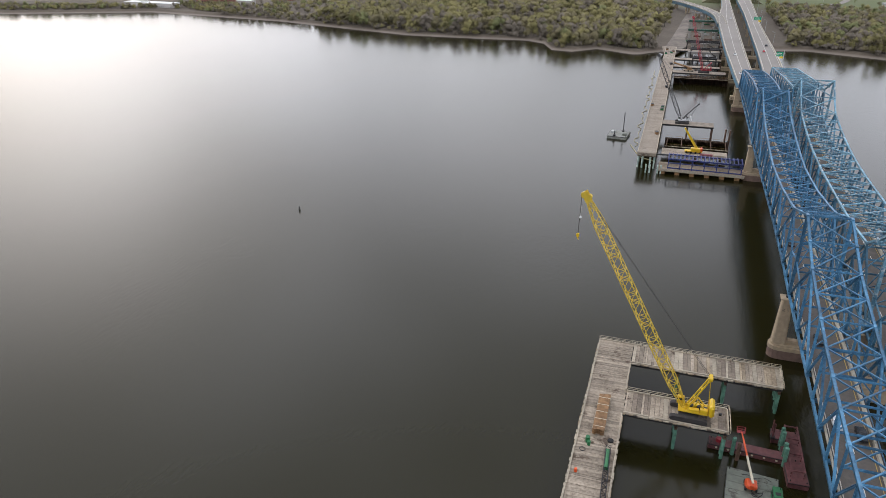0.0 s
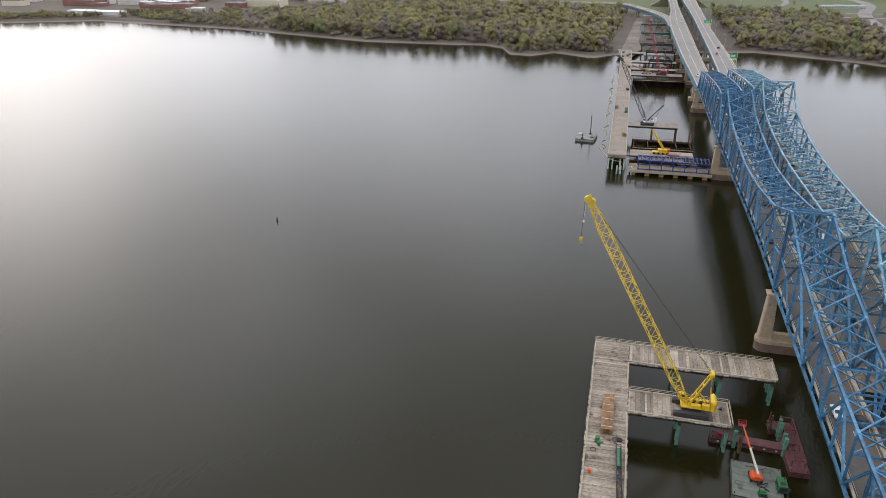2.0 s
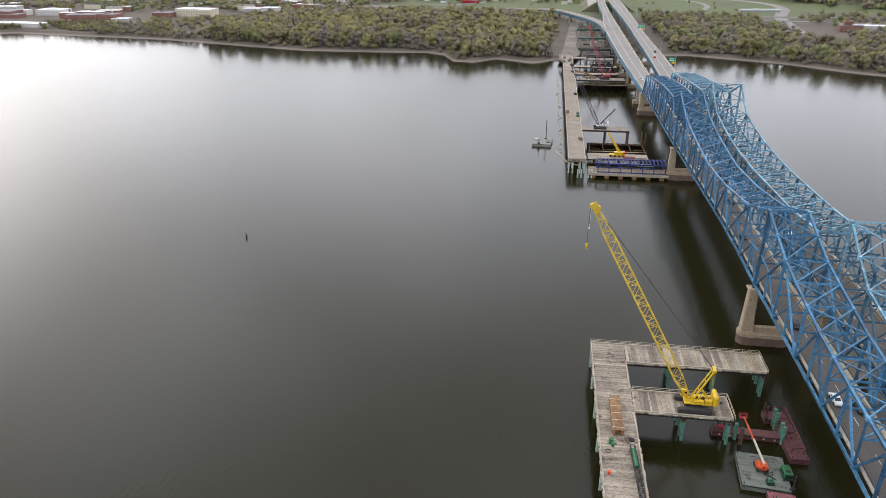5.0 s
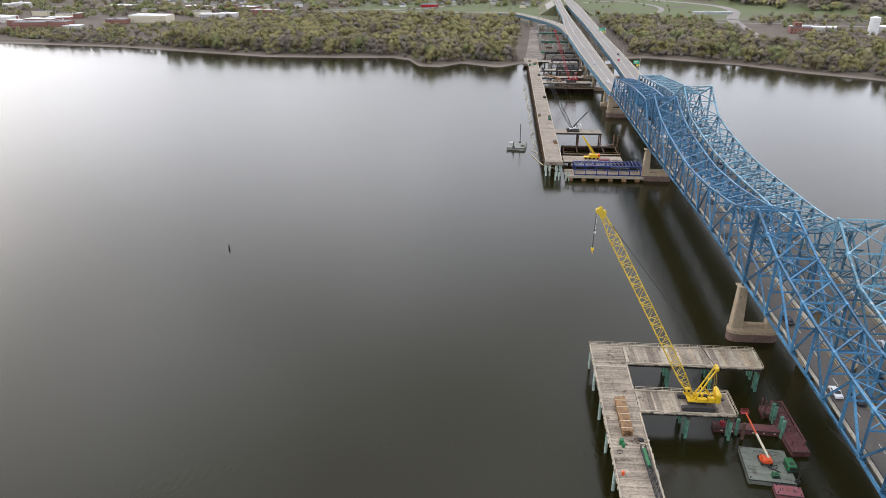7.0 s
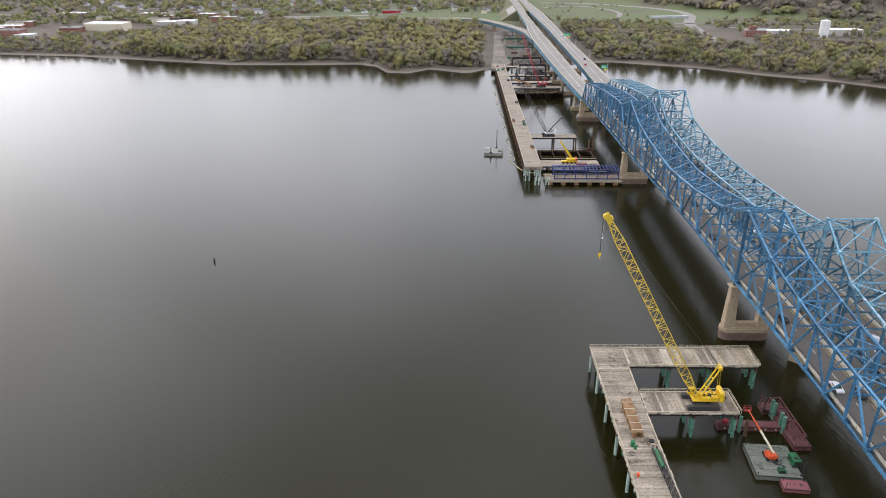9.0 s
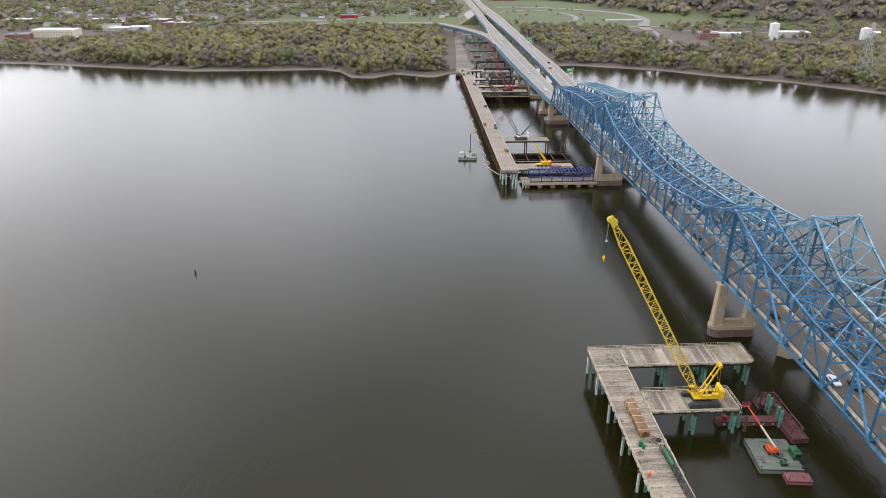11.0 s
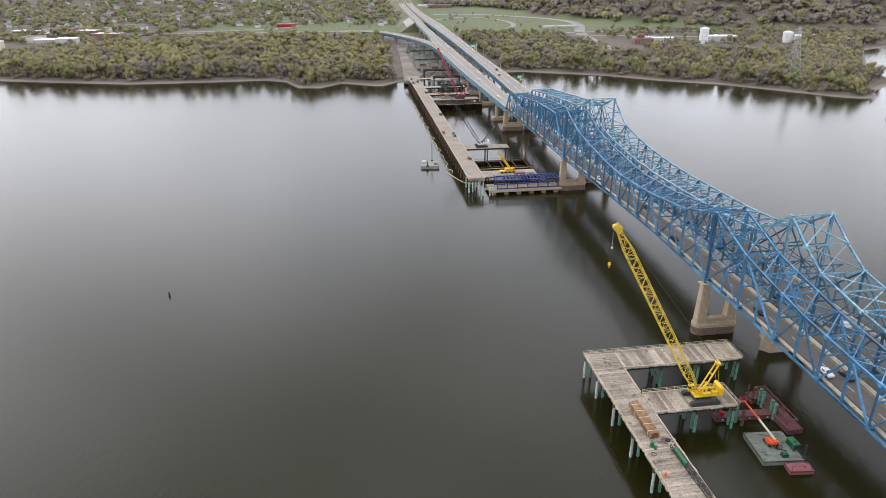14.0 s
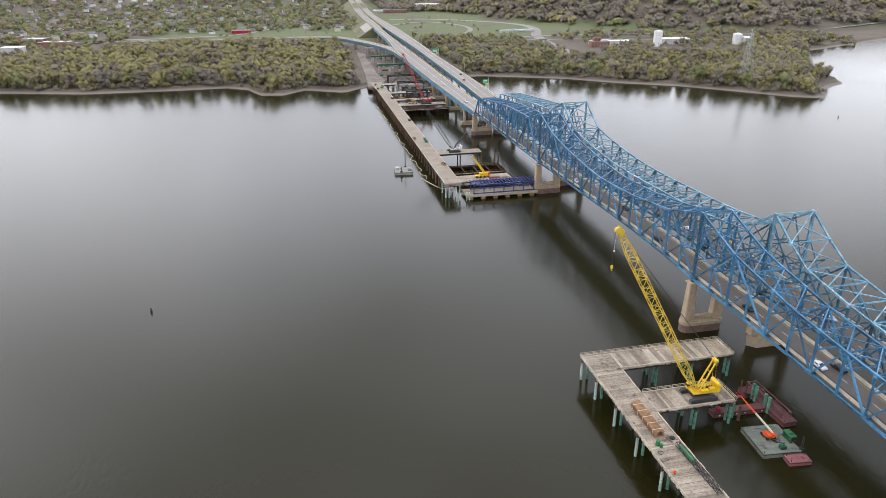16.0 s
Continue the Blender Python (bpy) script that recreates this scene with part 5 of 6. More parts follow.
def finger(x0, x1, y0, y1, label, z=TZ):
    e = thing("trestle_finger", Matrix.Identity(4), label, "trestle", "trestle fingers")
    n = int((x1 - x0) / 2.4)
    for i in range(n):
        a = lerp(x0, x1, i / n)
        plank(e, a, lerp(x0, x1, (i + 1) / n) - 0.06, y0, y1, z, CONCRETE_NEW_DECK)
    for y in (y0 + 0.6, y1 - 0.6):
        beam("stringer", (x0, y, z - 0.8), (x1, y, z - 0.8), 0.4, 1.0, STEEL, e, "i", (0, 1, 0))
    for x in (lerp(x0, x1, 0.5), x1 - 0.6):
        beam("pile_cap", (x, y0, z - 1.7), (x, y1, z - 1.7), 0.7, 0.8, RUST, e, "i")
        for y in (y0 + 0.7, y1 - 0.7):
            pile(e, x, y, z - 2.1, 0.45, RUST)
    return e


finger(-42.2, -13.0, 229, 238, "short grey-decked trestle finger on rusty piles")
finger(-42.2, -2.0, 388, 398, "grey-decked trestle finger on dark piles beside a cofferdam")
finger(-42.2, -6.0, 412, 419, "narrow grey-decked trestle finger on dark piles")
finger(-42.2, -4.0, 446, 454, "grey-decked trestle finger on dark piles near the bank")
finger(-42.2, -2.0, 492, 500, "grey-decked trestle finger on dark piles near the bank")


def cofferdam(x0, x1, y0, y1, z1, label):
    """Interlocked sheet piles round a dewatered box, with walers inside."""
    e = thing("cofferdam", Matrix.Identity(4), label, "cofferdam", "cofferdams")
    for (ax, ay), (bx_, by) in (((x0, y0), (x1, y0)), ((x1, y0), (x1, y1)), ((x1, y1), (x0, y1)), ((x0, y1), (x0, y0))):
        L = math.hypot(bx_ - ax, by - ay)
        n = int(L / 1.3)
        bm = bmesh.new()
        d = Vector((bx_ - ax, by - ay, 0)).normalized()
        nn = Vector((-d.y, d.x, 0))
        pts = []
        for i in range(n):
            for f, o in ((0.0, 0.22), (0.35, 0.22), (0.5, -0.22), (0.85, -0.22)):
                pts.append(Vector((ax, ay, 0)) + d * (L * (i + f) / n) + nn * o)
        lo = [bm.verts.new((p.x, p.y, -3)) for p in pts]
        hi = [bm.verts.new((p.x, p.y, z1 + 0.1 * math.sin(i * 1.7))) for i, p in enumerate(pts)]
        for i in range(len(pts) - 1):
            bm.faces.new((lo[i], lo[i + 1], hi[i + 1], hi[i]))
        bmesh.ops.solidify(bm, geom=bm.faces[:], thickness=0.08)
        part("sheet_pile_wall", bm, RUST, e)
    for z in (z1 - 0.8,):
        for y in (y0 + 0.6, y1 - 0.6):
            beam("waler", (x0, y, z), (x1, y, z), 0.5, 0.5, RUST, e, "i", (0, 1, 0))
        for i in range(5):
            x = lerp(x0 + 1, x1 - 1, i / 4)
            beam("strut", (x, y0 + 0.6, z), (x, y1 - 0.6, z), 0.4, 0.4, RUST, e, "i")
    for y in (y0 - 0.6, y1 + 0.6):
        part("walkway", box(x0, x1, y - 0.6, y + 0.35, z1 - 0.5, z1 - 0.3, 0.03), TIMBER_TAN, e, "tan plank walkway")
        n = int((x1 - x0) / 3)
        for i in range(n + 1):
            x = lerp(x0, x1, i / n)
            beam("guard_post", (x, y, z1 - 0.3), (x, y, z1 + 0.9), 0.12, 0.12, RUST, e, "bar")
        beam("guard_rail", (x0, y, z1 + 0.9), (x1, y, z1 + 0.9), 0.1, 0.1, RUST_TAN, e, "bar", (0, 1, 0))
    return e


cofferdam(-39, -5, 203, 219, 3.0, "rusty sheet-pile cofferdam with steel struts around a new pier")
cofferdam(-40, 0, 384, 387.6, 5.6, "tall dark sheet-pile cofferdam wall beside the trestle")
for x, y in ((-6.5, 222), (-4.2, 221)):
    bm = bmesh.new()
    rod(bm, (x, y, -3), (x, y, 9.5), 0.5, 10)
    tagged(mesh_ob("steel_pile", bm, RUST), "rusty steel pipe pile standing in the river", "pile", "loose piles")


def pier_form():
    e = thing("pier_formwork", Matrix.Identity(4), "long dark-blue steel formwork frame on a timber-edged platform", "formwork")
    x0, x1, y0, y1 = -40.5, 1.2, 160.5, 174.0
    part("platform", box(x0, x1, y0, y1, 1.3, 2.2, 0.1), TIMBER_TAN, e, "tan timber platform")
    part("platform_edge", box(x0 - 0.3, x1 + 0.3, y0 - 0.4, y0 - 0.02, 1.6, 2.9, 0.06), CURB_WOOD, e)
    for i in range(6):
        x = lerp(x0 + 2.5, x1 - 3, i / 5)
        part("platform_block", box(x - 1.2, x + 1.2, y0 - 0.2, y0 + 2.4, -2, 1.28, 0.1), RUST_TAN, e)
    a0, a1, b0, b1 = -36.0, 0.2, 163.2, 171.5
    for y in (b0, b1):
        beam("top_rail", (a0, y, 7.4), (a1, y, 7.4), 0.6, 0.7, NAVY, e, "i", (0, 1, 0))
        beam("bottom_rail", (a0, y, 2.7), (a1, y, 2.7), 0.5, 0.5, NAVY, e, "i", (0, 1, 0))
        for i in range(7):
            x = lerp(a0 + 0.3, a1 - 0.3, i / 6)
            beam("form_post", (x, y, 2.2), (x, y, 7.4), 0.45, 0.45, NAVY, e, "i")
    for i in range(19):
        x = lerp(a0 + 0.2, a1 - 0.2, i / 18)
        beam("cross_beam", (x, b0 - 0.9, 7.9), (x, b1 + 0.9, 7.9), 0.5, 0.5, NAVY, e, "i", (0, 0, 1))
    part("tarp_roll", box(a0 + 7, a0 + 15, b0 + 3, b0 + 4.2, 6.0, 6.8, 0.25), PINK, e)
    part("tarp_roll", box(a0 + 20, a0 + 30, b0 + 3, b0 + 4.6, 5.6, 6.6, 0.25), GREY_LT, e)
    part("access_beam", box(-42.3, a0, 168.6, 169.6, 7.4, 8.0, 0.05), STEEL, e)
    return e


pier_form()


def telescopic_crane():
    e = thing("mobile_crane", Matrix.Identity(4), "yellow telescopic crane with its boom raised on a work platform", "crane")
    part("platform", box(-40, -6, 184, 196, 2.6, 3.4, 0.1), TIMBER, e)
    for x in (-36, -22, -9):
        for y in (186, 194):
            pile(e, x, y, 2.6, 0.45, RUST)
    x, y, z = -23.5, 190.5, 3.4
    part("carrier", box(x - 4.6, x + 4.6, y - 1.4, y + 1.4, z + 0.7, z + 1.5, 0.12), YELLOW, e)
    for i in range(4):
        for s in (-1.3, 1.3):
            bm = bmesh.new()
            rod(bm, (x - 3.6 + i * 2.4, y + s - 0.22, z + 0.6), (x - 3.6 + i * 2.4, y + s + 0.22, z + 0.6), 0.6, 12)
            part("wheel", bm, TYRE, e)
    part("upper_deck", box(x - 1.6, x + 3.4, y - 1.5, y + 1.5, z + 1.55, z + 2.9, 0.2), YELLOW, e)
    part("counterweight", box(x + 3.4, x + 4.5, y - 1.6, y + 1.6, z + 1.6, z + 3.1, 0.15), ORANGE, e)
    a, b = Vector((x + 1.4, y, z + 2.9)), Vector((-29.6, 191.5, 16.8))
    for t0, t1, w in ((0.0, 0.55, 1.25), (0.5, 0.8, 1.0), (0.78, 1.0, 0.8)):
        bm = bmesh.new()
        bar(bm, a.lerp(b, t0), a.lerp(b, t1), w, w)
        part("boom_section", bm, YELLOW, e)
    part("load", box(-20, -13.5, 186.5, 188.3, 3.4, 4.3, 0.1), PINK, e, "faded red bundle on the platform")
    part("load", box(-13, -7.5, 187.0, 189.4, 3.4, 4.1, 0.1), CURB_WOOD, e, "pale timber stack on the platform")
    return e


telescopic_crane()
crawler_crane("white crawler crane with a dark lattice boom on a trestle finger", (-31.0, 233.6, TZ + 0.03), (-50.5, 268.0, 42.0), (-23.0, 233.6, 20.5), 1, WHITE, STEEL, 5, 2.0, None, WHITE, 0.9, STEEL)
crawler_crane("red crawler crane with a red lattice boom", (-18.5, 393.0, TZ + 0.03), (-32.0, 430.0, 46.0), (-14.0, 393.0, 16.0), 1, RED, RED, 5, 1.7, None, RED, 0.95)


def small_crane():
    e = thing("mobile_crane", Matrix.Identity(4), "tan hydraulic crane with a low boom on a trestle finger", "crane")
    x, y, z = -30.0, 394.5, TZ + 0.02
    part("carrier", box(x - 4, x + 4, y - 1.3, y + 1.3, z + 0.6, z + 1.4, 0.12), TIMBER_TAN, e)
    for i in range(3):
        for s in (-1.25, 1.25):
            bm = bmesh.new()
            rod(bm, (x - 3 + i * 3, y + s - 0.2, z + 0.55), (x - 3 + i * 3, y + s + 0.2, z + 0.55), 0.55, 12)
            part("wheel", bm, TYRE, e)
    part("cab", box(x - 1, x + 2.5, y - 1.3, y + 1.3, z + 1.45, z + 3.0, 0.15), RUST_TAN, e)
    bm = bmesh.new()
    bar(bm, (x + 1, y, z + 2.8), (x - 12, y + 4, z + 5.5), 0.9)
    part("boom", bm, RUST_TAN, e)
    return e


small_crane()


def pier_frame(x0, x1, y, z, label, material, d=7.0):
    """A portal of steel falsework beside a pier."""
    e = thing("falsework_frame", Matrix.Identity(4), label, "falsework", "falsework frames")
    for yy in (y, y + d):
        beam("cap_beam", (x0, yy, z), (x1, yy, z), 0.9, 1.3, material, e, "i", (0, 1, 0))
        for x in (x0 + 0.7, x1 - 0.7):
            beam("leg", (x, yy, -2), (x, yy, z - 0.6), 0.8, 0.8, material, e, "box")
        beam("brace", (x0 + 0.7, yy, 2.5), (lerp(x0, x1, 0.4), yy, z - 0.6), 0.4, 0.4, material, e, "i")
        beam("brace", (x1 - 0.7, yy, 2.5), (lerp(x0, x1, 0.6), yy, z - 0.6), 0.4, 0.4, material, e, "i")
    for i in range(4):
        x = lerp(x0 + 0.7, x1 - 0.7, i / 3)
        beam("tie_beam", (x, y, z + 0.9), (x, y + d, z + 0.9), 0.5, 0.5, material, e, "i")
    return e


pier_frame(-28, -8, 436, 11.5, "dark steel falsework portal over the river", STEEL)
pier_frame(-30, -4, 476, 12.5, "dark steel falsework portal over the river", STEEL)
pier_frame(-34, -4, 520, 12.0, "grey steel falsework around a new pier", STEEL)


def new_pier(x0, x1, y, z1, label, forms=None):
    e = thing("new_pier", Matrix.Identity(4), label, "bridge pier", "new piers")
    z0 = -3 if y < 540 else 2.0
    for i in range(3):
        x = lerp(x0 + 2, x1 - 2, i / 2)
        bm = bmesh.new()
        rod(bm, (x, y, z0), (x, y, z1 - 1.8), 1.5, 14)
        part("column", bm, CONCRETE_NEW, e)
    part("pier_cap", box(x0, x1, y - 1.6, y + 1.6, z1 - 1.8, z1, 0.15), forms or CONCRETE_NEW, e)
    return e


new_pier(-30, -4, 523.5, 10.8, "pale new concrete pier cap on round columns")
new_pier(-32, -4, 479.5, 10.0, "pale new concrete pier cap on round columns")
new_pier(-34, -4, 600, 13.0, "new pier wrapped in dark green formwork", mat("form_green", (0.02, 0.075, 0.05), 0.6, 0, 0.3, 0.8, 0.2, 0.1))
new_pier(-34, -4, 660, 14.5, "new pier wrapped in dark green formwork on the bank", bpy.data.materials["form_green"])
new_pier(-32, -4, 740, 14.0, "pale new concrete pier on the bank")

# dirt yard at the landing
yard = bmesh.new()
extrude_xy(yard, [(-56, 507), (-50, 503), (-42, 506), (-38, 526), (-33, 548), (-36, 600), (-33, 650), (-34, 720), (-25, 780), (-28, 815), (-38, 800), (-42, 740), (-44, 690), (-47, 640), (-49, 600), (-52, 556)], 2.0, 3.75)
tagged(mesh_ob("pavement", yard, mat("yard_gravel", (0.16, 0.135, 0.11), 0.95, 0, 0.3, 0.2, 0.03, 0.3, (0.24, 0.205, 0.17))), "bare gravel work yard at the end of the trestle", "yard", kind="structure")


def spud_barge():
    e = deck_barge("spud_barge", "small pale grey spud barge moored off the trestle", pose(-66.5, 223.0, 0, 0, 0, -6), 11.5, 13.0, -0.8, 1.6, SPUD_DECK, 3)
    for x, y, h in ((-1.6, -5.6, 5.0), (1.5, 5.6, 13.5)):
        bm = bmesh.new()
        rod(bm, (x, y, -3), (x, y, h), 0.24, 8)
        part("spud", bm, STEEL, e)
        part("spud_well", box(x - 0.7, x + 0.7, y - 0.7, y + 0.7, 1.6, 2.4, 0.06), STEEL, e)
    part("deck_box", box(-5.0, -2.6, 0, 3.4, 1.6, 2.8, 0.1), GREY_LT, e)
    part("deck_box", box(2.6, 5.0, -3.0, 0.4, 1.6, 2.5, 0.1), BARGE_GREY, e)
    return e


spud_barge()


def buoy(x, y):
    e = thing("river_buoy", Matrix.Translation((x, y, 0)), "dark channel marker buoy floating upright in the river", "buoy")
    bm = bmesh.new()
    rod(bm, (0, 0, -0.8), (0, 0, 0.5), 0.45, 14)
    part("float", bm, STEEL, e)
    bm = bmesh.new()
    rod(bm, (0, 0, 0.5), (0, 0, 1.9), 0.28, 10, 0.2)
    part("mast", bm, STEEL, e)
    return e


buoy(-193.8, 58.8)
buoy(315.0, 295.3)

# materials stacked about the yard
ry = random.Random(21)
for i in range(46):
    x, y = ry.uniform(-35, -1), ry.uniform(548, 800)
    if any(abs(y - q) < 7 for q in (600, 660, 740)):
        continue
    w, d, h = ry.uniform(2, 8), ry.uniform(1.5, 4), ry.uniform(0.8, 2.6)
    m, lab = ry.choice(((STEEL, "stack of dark steel beams in the work yard"), (RUST, "stack of rusty steel in the work yard"), (TIMBER_TAN, "stack of tan timber in the work yard"), (GREEN, "green equipment container in the work yard"), (CONCRETE_NEW, "stack of pale concrete blocks in the work yard"), (GREY_LT, "pale grey site container in the work yard"), (PLANK_DARK, "stack of dark timber mats in the work yard")))
    e = thing("material_stack", pose(x, y, 3.1, 0, 0, ry.uniform(-20, 20)), lab, "materials", "yard stacks")
    n = 3
    for k in range(n):
        part("stacked_piece", box(-w / 2, w / 2, -d / 2 + d * k / n + 0.04, -d / 2 + d * (k + 1) / n - 0.04, 0, h * ry.uniform(0.75, 1), 0.05), m, e)
for y0, x0 in ((205, -44.2), (262, -44.0), (268, -43.8), (272, -50.6), (330, -44.0), (420, -44.2), (470, -50.5), (475, -46), (482, -44.5), (492, -50)):
    m, lab = ry.choice(((STEEL, "dark steel toolbox on the trestle edge"), (GREEN, "green equipment box on the trestle edge"), (RUST_TAN, "rusty bundle on the trestle edge"), (ORANGE, "orange equipment box on the trestle edge")))
    e = thing("equipment_box", pose(x0, y0, TZ + 0.03, 0, 0, ry.uniform(-15, 15)), lab, "equipment", "trestle equipment")
    part("casing", box(-0.9, 0.9, -1.6, 1.6, 0, 1.3, 0.1), m, e)
    part("lid", box(-0.95, 0.95, -1.65, 1.65, 1.3, 1.42, 0.03), STEEL, e)

# floating turbidity curtain beside the second trestle
pts = []
for i in range(46):
    t = i / 45
    pts.append((lerp(-53.6, -55.0, t) + (1.4 + 1.3 * math.sin(i * 0.83)) * math.sin(i * 1.9) - 1.6, lerp(205, 430, t) + 1.6 * math.sin(i * 2.7), 0.12))
hose("turbidity_curtain", pts, 0.2, BOOM_YELLOW, "pale yellow floating turbidity boom in loose loops beside the trestle", "boom")
hose("turbidity_curtain", [(-58, 207, 0.12), (-53, 190, 0.12), (-50, 183, 0.12), (-44, 181, 0.12)], 0.25, BOOM_YELLOW, "pale yellow floating boom trailing to the trestle piles", "boom")

# ---- vehicles on the decks ----
def car(x, y, z, heading, paint, label, kind="car"):
    e = thing("car" if kind == "car" else "pickup_truck", pose(x, y, z, 0, 0, heading), label, kind)
    L, W = (4.7, 1.85) if kind == "car" else (5.6, 2.0)
    prof = [(-L / 2, 0.35), (-L / 2, 0.85), (-L / 2 + 0.9, 0.98), (-L / 2 + 1.4, 1.48), (0.5, 1.48), (1.25, 0.98), (L / 2 - 0.1, 0.82), (L / 2, 0.35)]
    if kind != "car":
        prof = [(-L / 2, 0.45), (-L / 2, 1.05), (-0.5, 1.05), (-0.4, 1.75), (0.9, 1.75), (1.4, 1.15), (L / 2, 1.05), (L / 2, 0.45)]
    bm = bmesh.new()
    a = [bm.verts.new((-W / 2 + (0.14 if zz > 1.2 else 0), yy, zz)) for yy, zz in prof]
    b = [bm.verts.new((W / 2 - (0.14 if zz > 1.2 else 0), yy, zz)) for yy, zz in prof]
    bm.faces.new(a[::-1])
    bm.faces.new(b)
    n = len(prof)
    for i in range(n):
        bm.faces.new((a[i], a[(i + 1) % n], b[(i + 1) % n], b[i]))
    bmesh.ops.recalc_face_normals(bm, faces=bm.faces)
    body = part("body", bm, paint, e)
    y0, y1, zt = (-L / 2 + 1.2, 0.85, 1.40) if kind == "car" else (-0.36, 1.1, 1.66)
    part("side_window", box(-W / 2 + 0.02, W / 2 - 0.02, y0 + 0.3, y1 - 0.4, 1.05, zt - 0.08, 0.02), GLASS_DK, body)
    bm = bmesh.new()
    bar(bm, (0, y1 - 0.3, zt + 0.06), (0, y1 + 0.42, 1.04), W - 0.5, 0.06)
    part("windscreen", bm, GLASS_DK, body)
    for sx in (-1, 1):
        for sy in (-L * 0.3, L * 0.3):
            w = bmesh.new()
            rod(w, (sx * (W / 2 - 0.22), sy, 0.33), (sx * (W / 2 + 0.01), sy, 0.33), 0.33, 12)
            part("wheel", w, TYRE, e)
    return e


def on_near(y):
    return zb(y) + 0.96


for x, y, h, paint, label in ((6.2, -60.5, 180, CAR_WHITE, "white car driving on the bridge deck"), (7.0, -26.5, 180, CAR_DARK, "dark car driving on the bridge deck"), (10.6, -63.0, 180, CAR_DARK, "black car driving on the bridge deck"),
                              (6.3, 33.0, 180, CAR_DARK, "dark car driving on the bridge deck"), (10.5, 70.0, 180, CAR_DARK, "dark car driving on the bridge deck"), (6.3, 118.0, 180, CAR_WHITE, "white car driving on the bridge deck"),
                              (6.4, -95.0, 180, CAR_RED, "dark red car driving on the bridge deck")):
    car(x, y, on_near(y), h, paint, label)
for x, y, paint, label in ((24, 40, CAR_WHITE, "white car driving on the wider bridge"), (28, -38, CAR_SILVER, "silver car driving on the wider bridge"), (31, 130, CAR_DARK, "dark car driving on the wider bridge")):
    car(x, y, on_near(y), 0, paint, label)
for x, y, h, paint, label, kind in ((31, 352, -1, CAR_DARK, "dark pickup truck driving on the viaduct", "pickup truck"), (27, 440, -1, CAR_RED, "red car driving on the viaduct", "car"), (31, 470, -1, CAR_DARK, "dark car driving on the viaduct", "car"),
                                    (32, 640, -1, CAR_SILVER, "silver car driving on the viaduct", "car"), (4, 420, 181, CAR_WHITE, "white van-like car driving on the viaduct", "car"), (8, 640, 180, CAR_WHITE, "white car driving on the viaduct", "car"), (5, 345, 182, CAR_WHITE, "white car driving on the viaduct", "car")):
    car(x, y, interp(DECK, y) + 0.03, h, paint, label, kind)


def gantry_sign(x, y, z0, z, w, label):
    e = thing("road_sign", Matrix.Identity(4), label, "road sign")
    bm = bmesh.new()
    rod(bm, (x + w / 2 + 0.6, y, z0), (x + w / 2 + 0.6, y, z + 4.5), 0.22, 8)
    part("post", bm, GREY_LT, e)
    part("green_panel", box(x - w / 2, x + w / 2, y - 0.1, y + 0.1, z, z + 3.2, 0.04), SIGN_GREEN, e)
    part("yellow_panel", box(x + w / 2 - 2.2, x + w / 2 + 0.2, y - 0.2, y - 0.12, z - 1.5, z - 0.1, 0.04), SIGN_YELLOW, e)
    bm = bmesh.new()
    bar(bm, (x - w / 2, y + 0.2, z + 1.6), (x + w / 2 + 0.6, y + 0.2, z + 1.6), 0.2, 0.2)
    part("arm", bm, GREY_LT, e)
    for k in range(2):
        part("lettering_bar", box(x - w / 2 + 0.5, x + w / 2 - 0.9, y - 0.13, y - 0.105, z + 0.8 + k * 1.1, z + 1.2 + k * 1.1), WHITE, e)
    return e


gantry_sign(33.6, 390, 13.0, 24.2, 4.6, "green guide sign with a yellow exit tab beside the viaduct")
gantry_sign(30.5, 590, 13.0, 25.2, 6.5, "green overhead guide sign with a yellow tab over the viaduct")


def street_lamp(x, y, z0, h, a):
    e = thing("street_lamp", Matrix.Translation((x, y, z0)), "tall grey steel street lamp beside the road", "street lamp", "street lamps")
    bm = bmesh.new()
    rod(bm, (0, 0, 0), (0, 0, h), 0.14, 6, 0.09)
    part("pole", bm, GREY_LT, e)
    bm = bmesh.new()
    rod(bm, (0, 0, h), (a, 0, h + 0.5), 0.07, 5)
    part("arm", bm, GREY_LT, e)
    part("lamp_head", box(a - 0.5, a + 0.5, -0.2, 0.2, h + 0.42, h + 0.62, 0.05), GREY_LT, e)
    return e


for x, y, z, h, a in ((36.4, 560, 12, 17, -2), (37.4, 640, 12, 17, -2), (39.4, 720, 12, 17, -2), (40.4, 800, 12, 17, -2), (37.2, 480, 12, 17, -2), (110, 960, 3, 13, 2), (150, 1000, 3, 13, 2), (190, 1040, 3, 22, 2), (140, 1090, 3, 26, 2), (-60, 985, 3, 12, 2), (-120, 1010, 3, 12, 2)):
    street_lamp(x, y, z, h, a)


# ---- roads on the flood plain ----
def road(name, pts, w, label, material=None, z=0.35):
    secs = []
    for i, (x, y) in enumerate(pts):
        a = Vector(pts[max(0, i - 1)])
        b = Vector(pts[min(len(pts) - 1, i + 1)])
        d = (b - a).normalized()
        nrm = Vector((-d.y, d.x))
        h = max(hill(x, y), 3.2) + z
        secs.append(((x + nrm.x * w / 2, y + nrm.y * w / 2, h), (x - nrm.x * w / 2, y - nrm.y * w / 2, h)))
    ob = ribbon(refine(secs), 0.8, name, material or ROAD_PALE, None)
    return tagged(ob, label, "road", kind="structure")


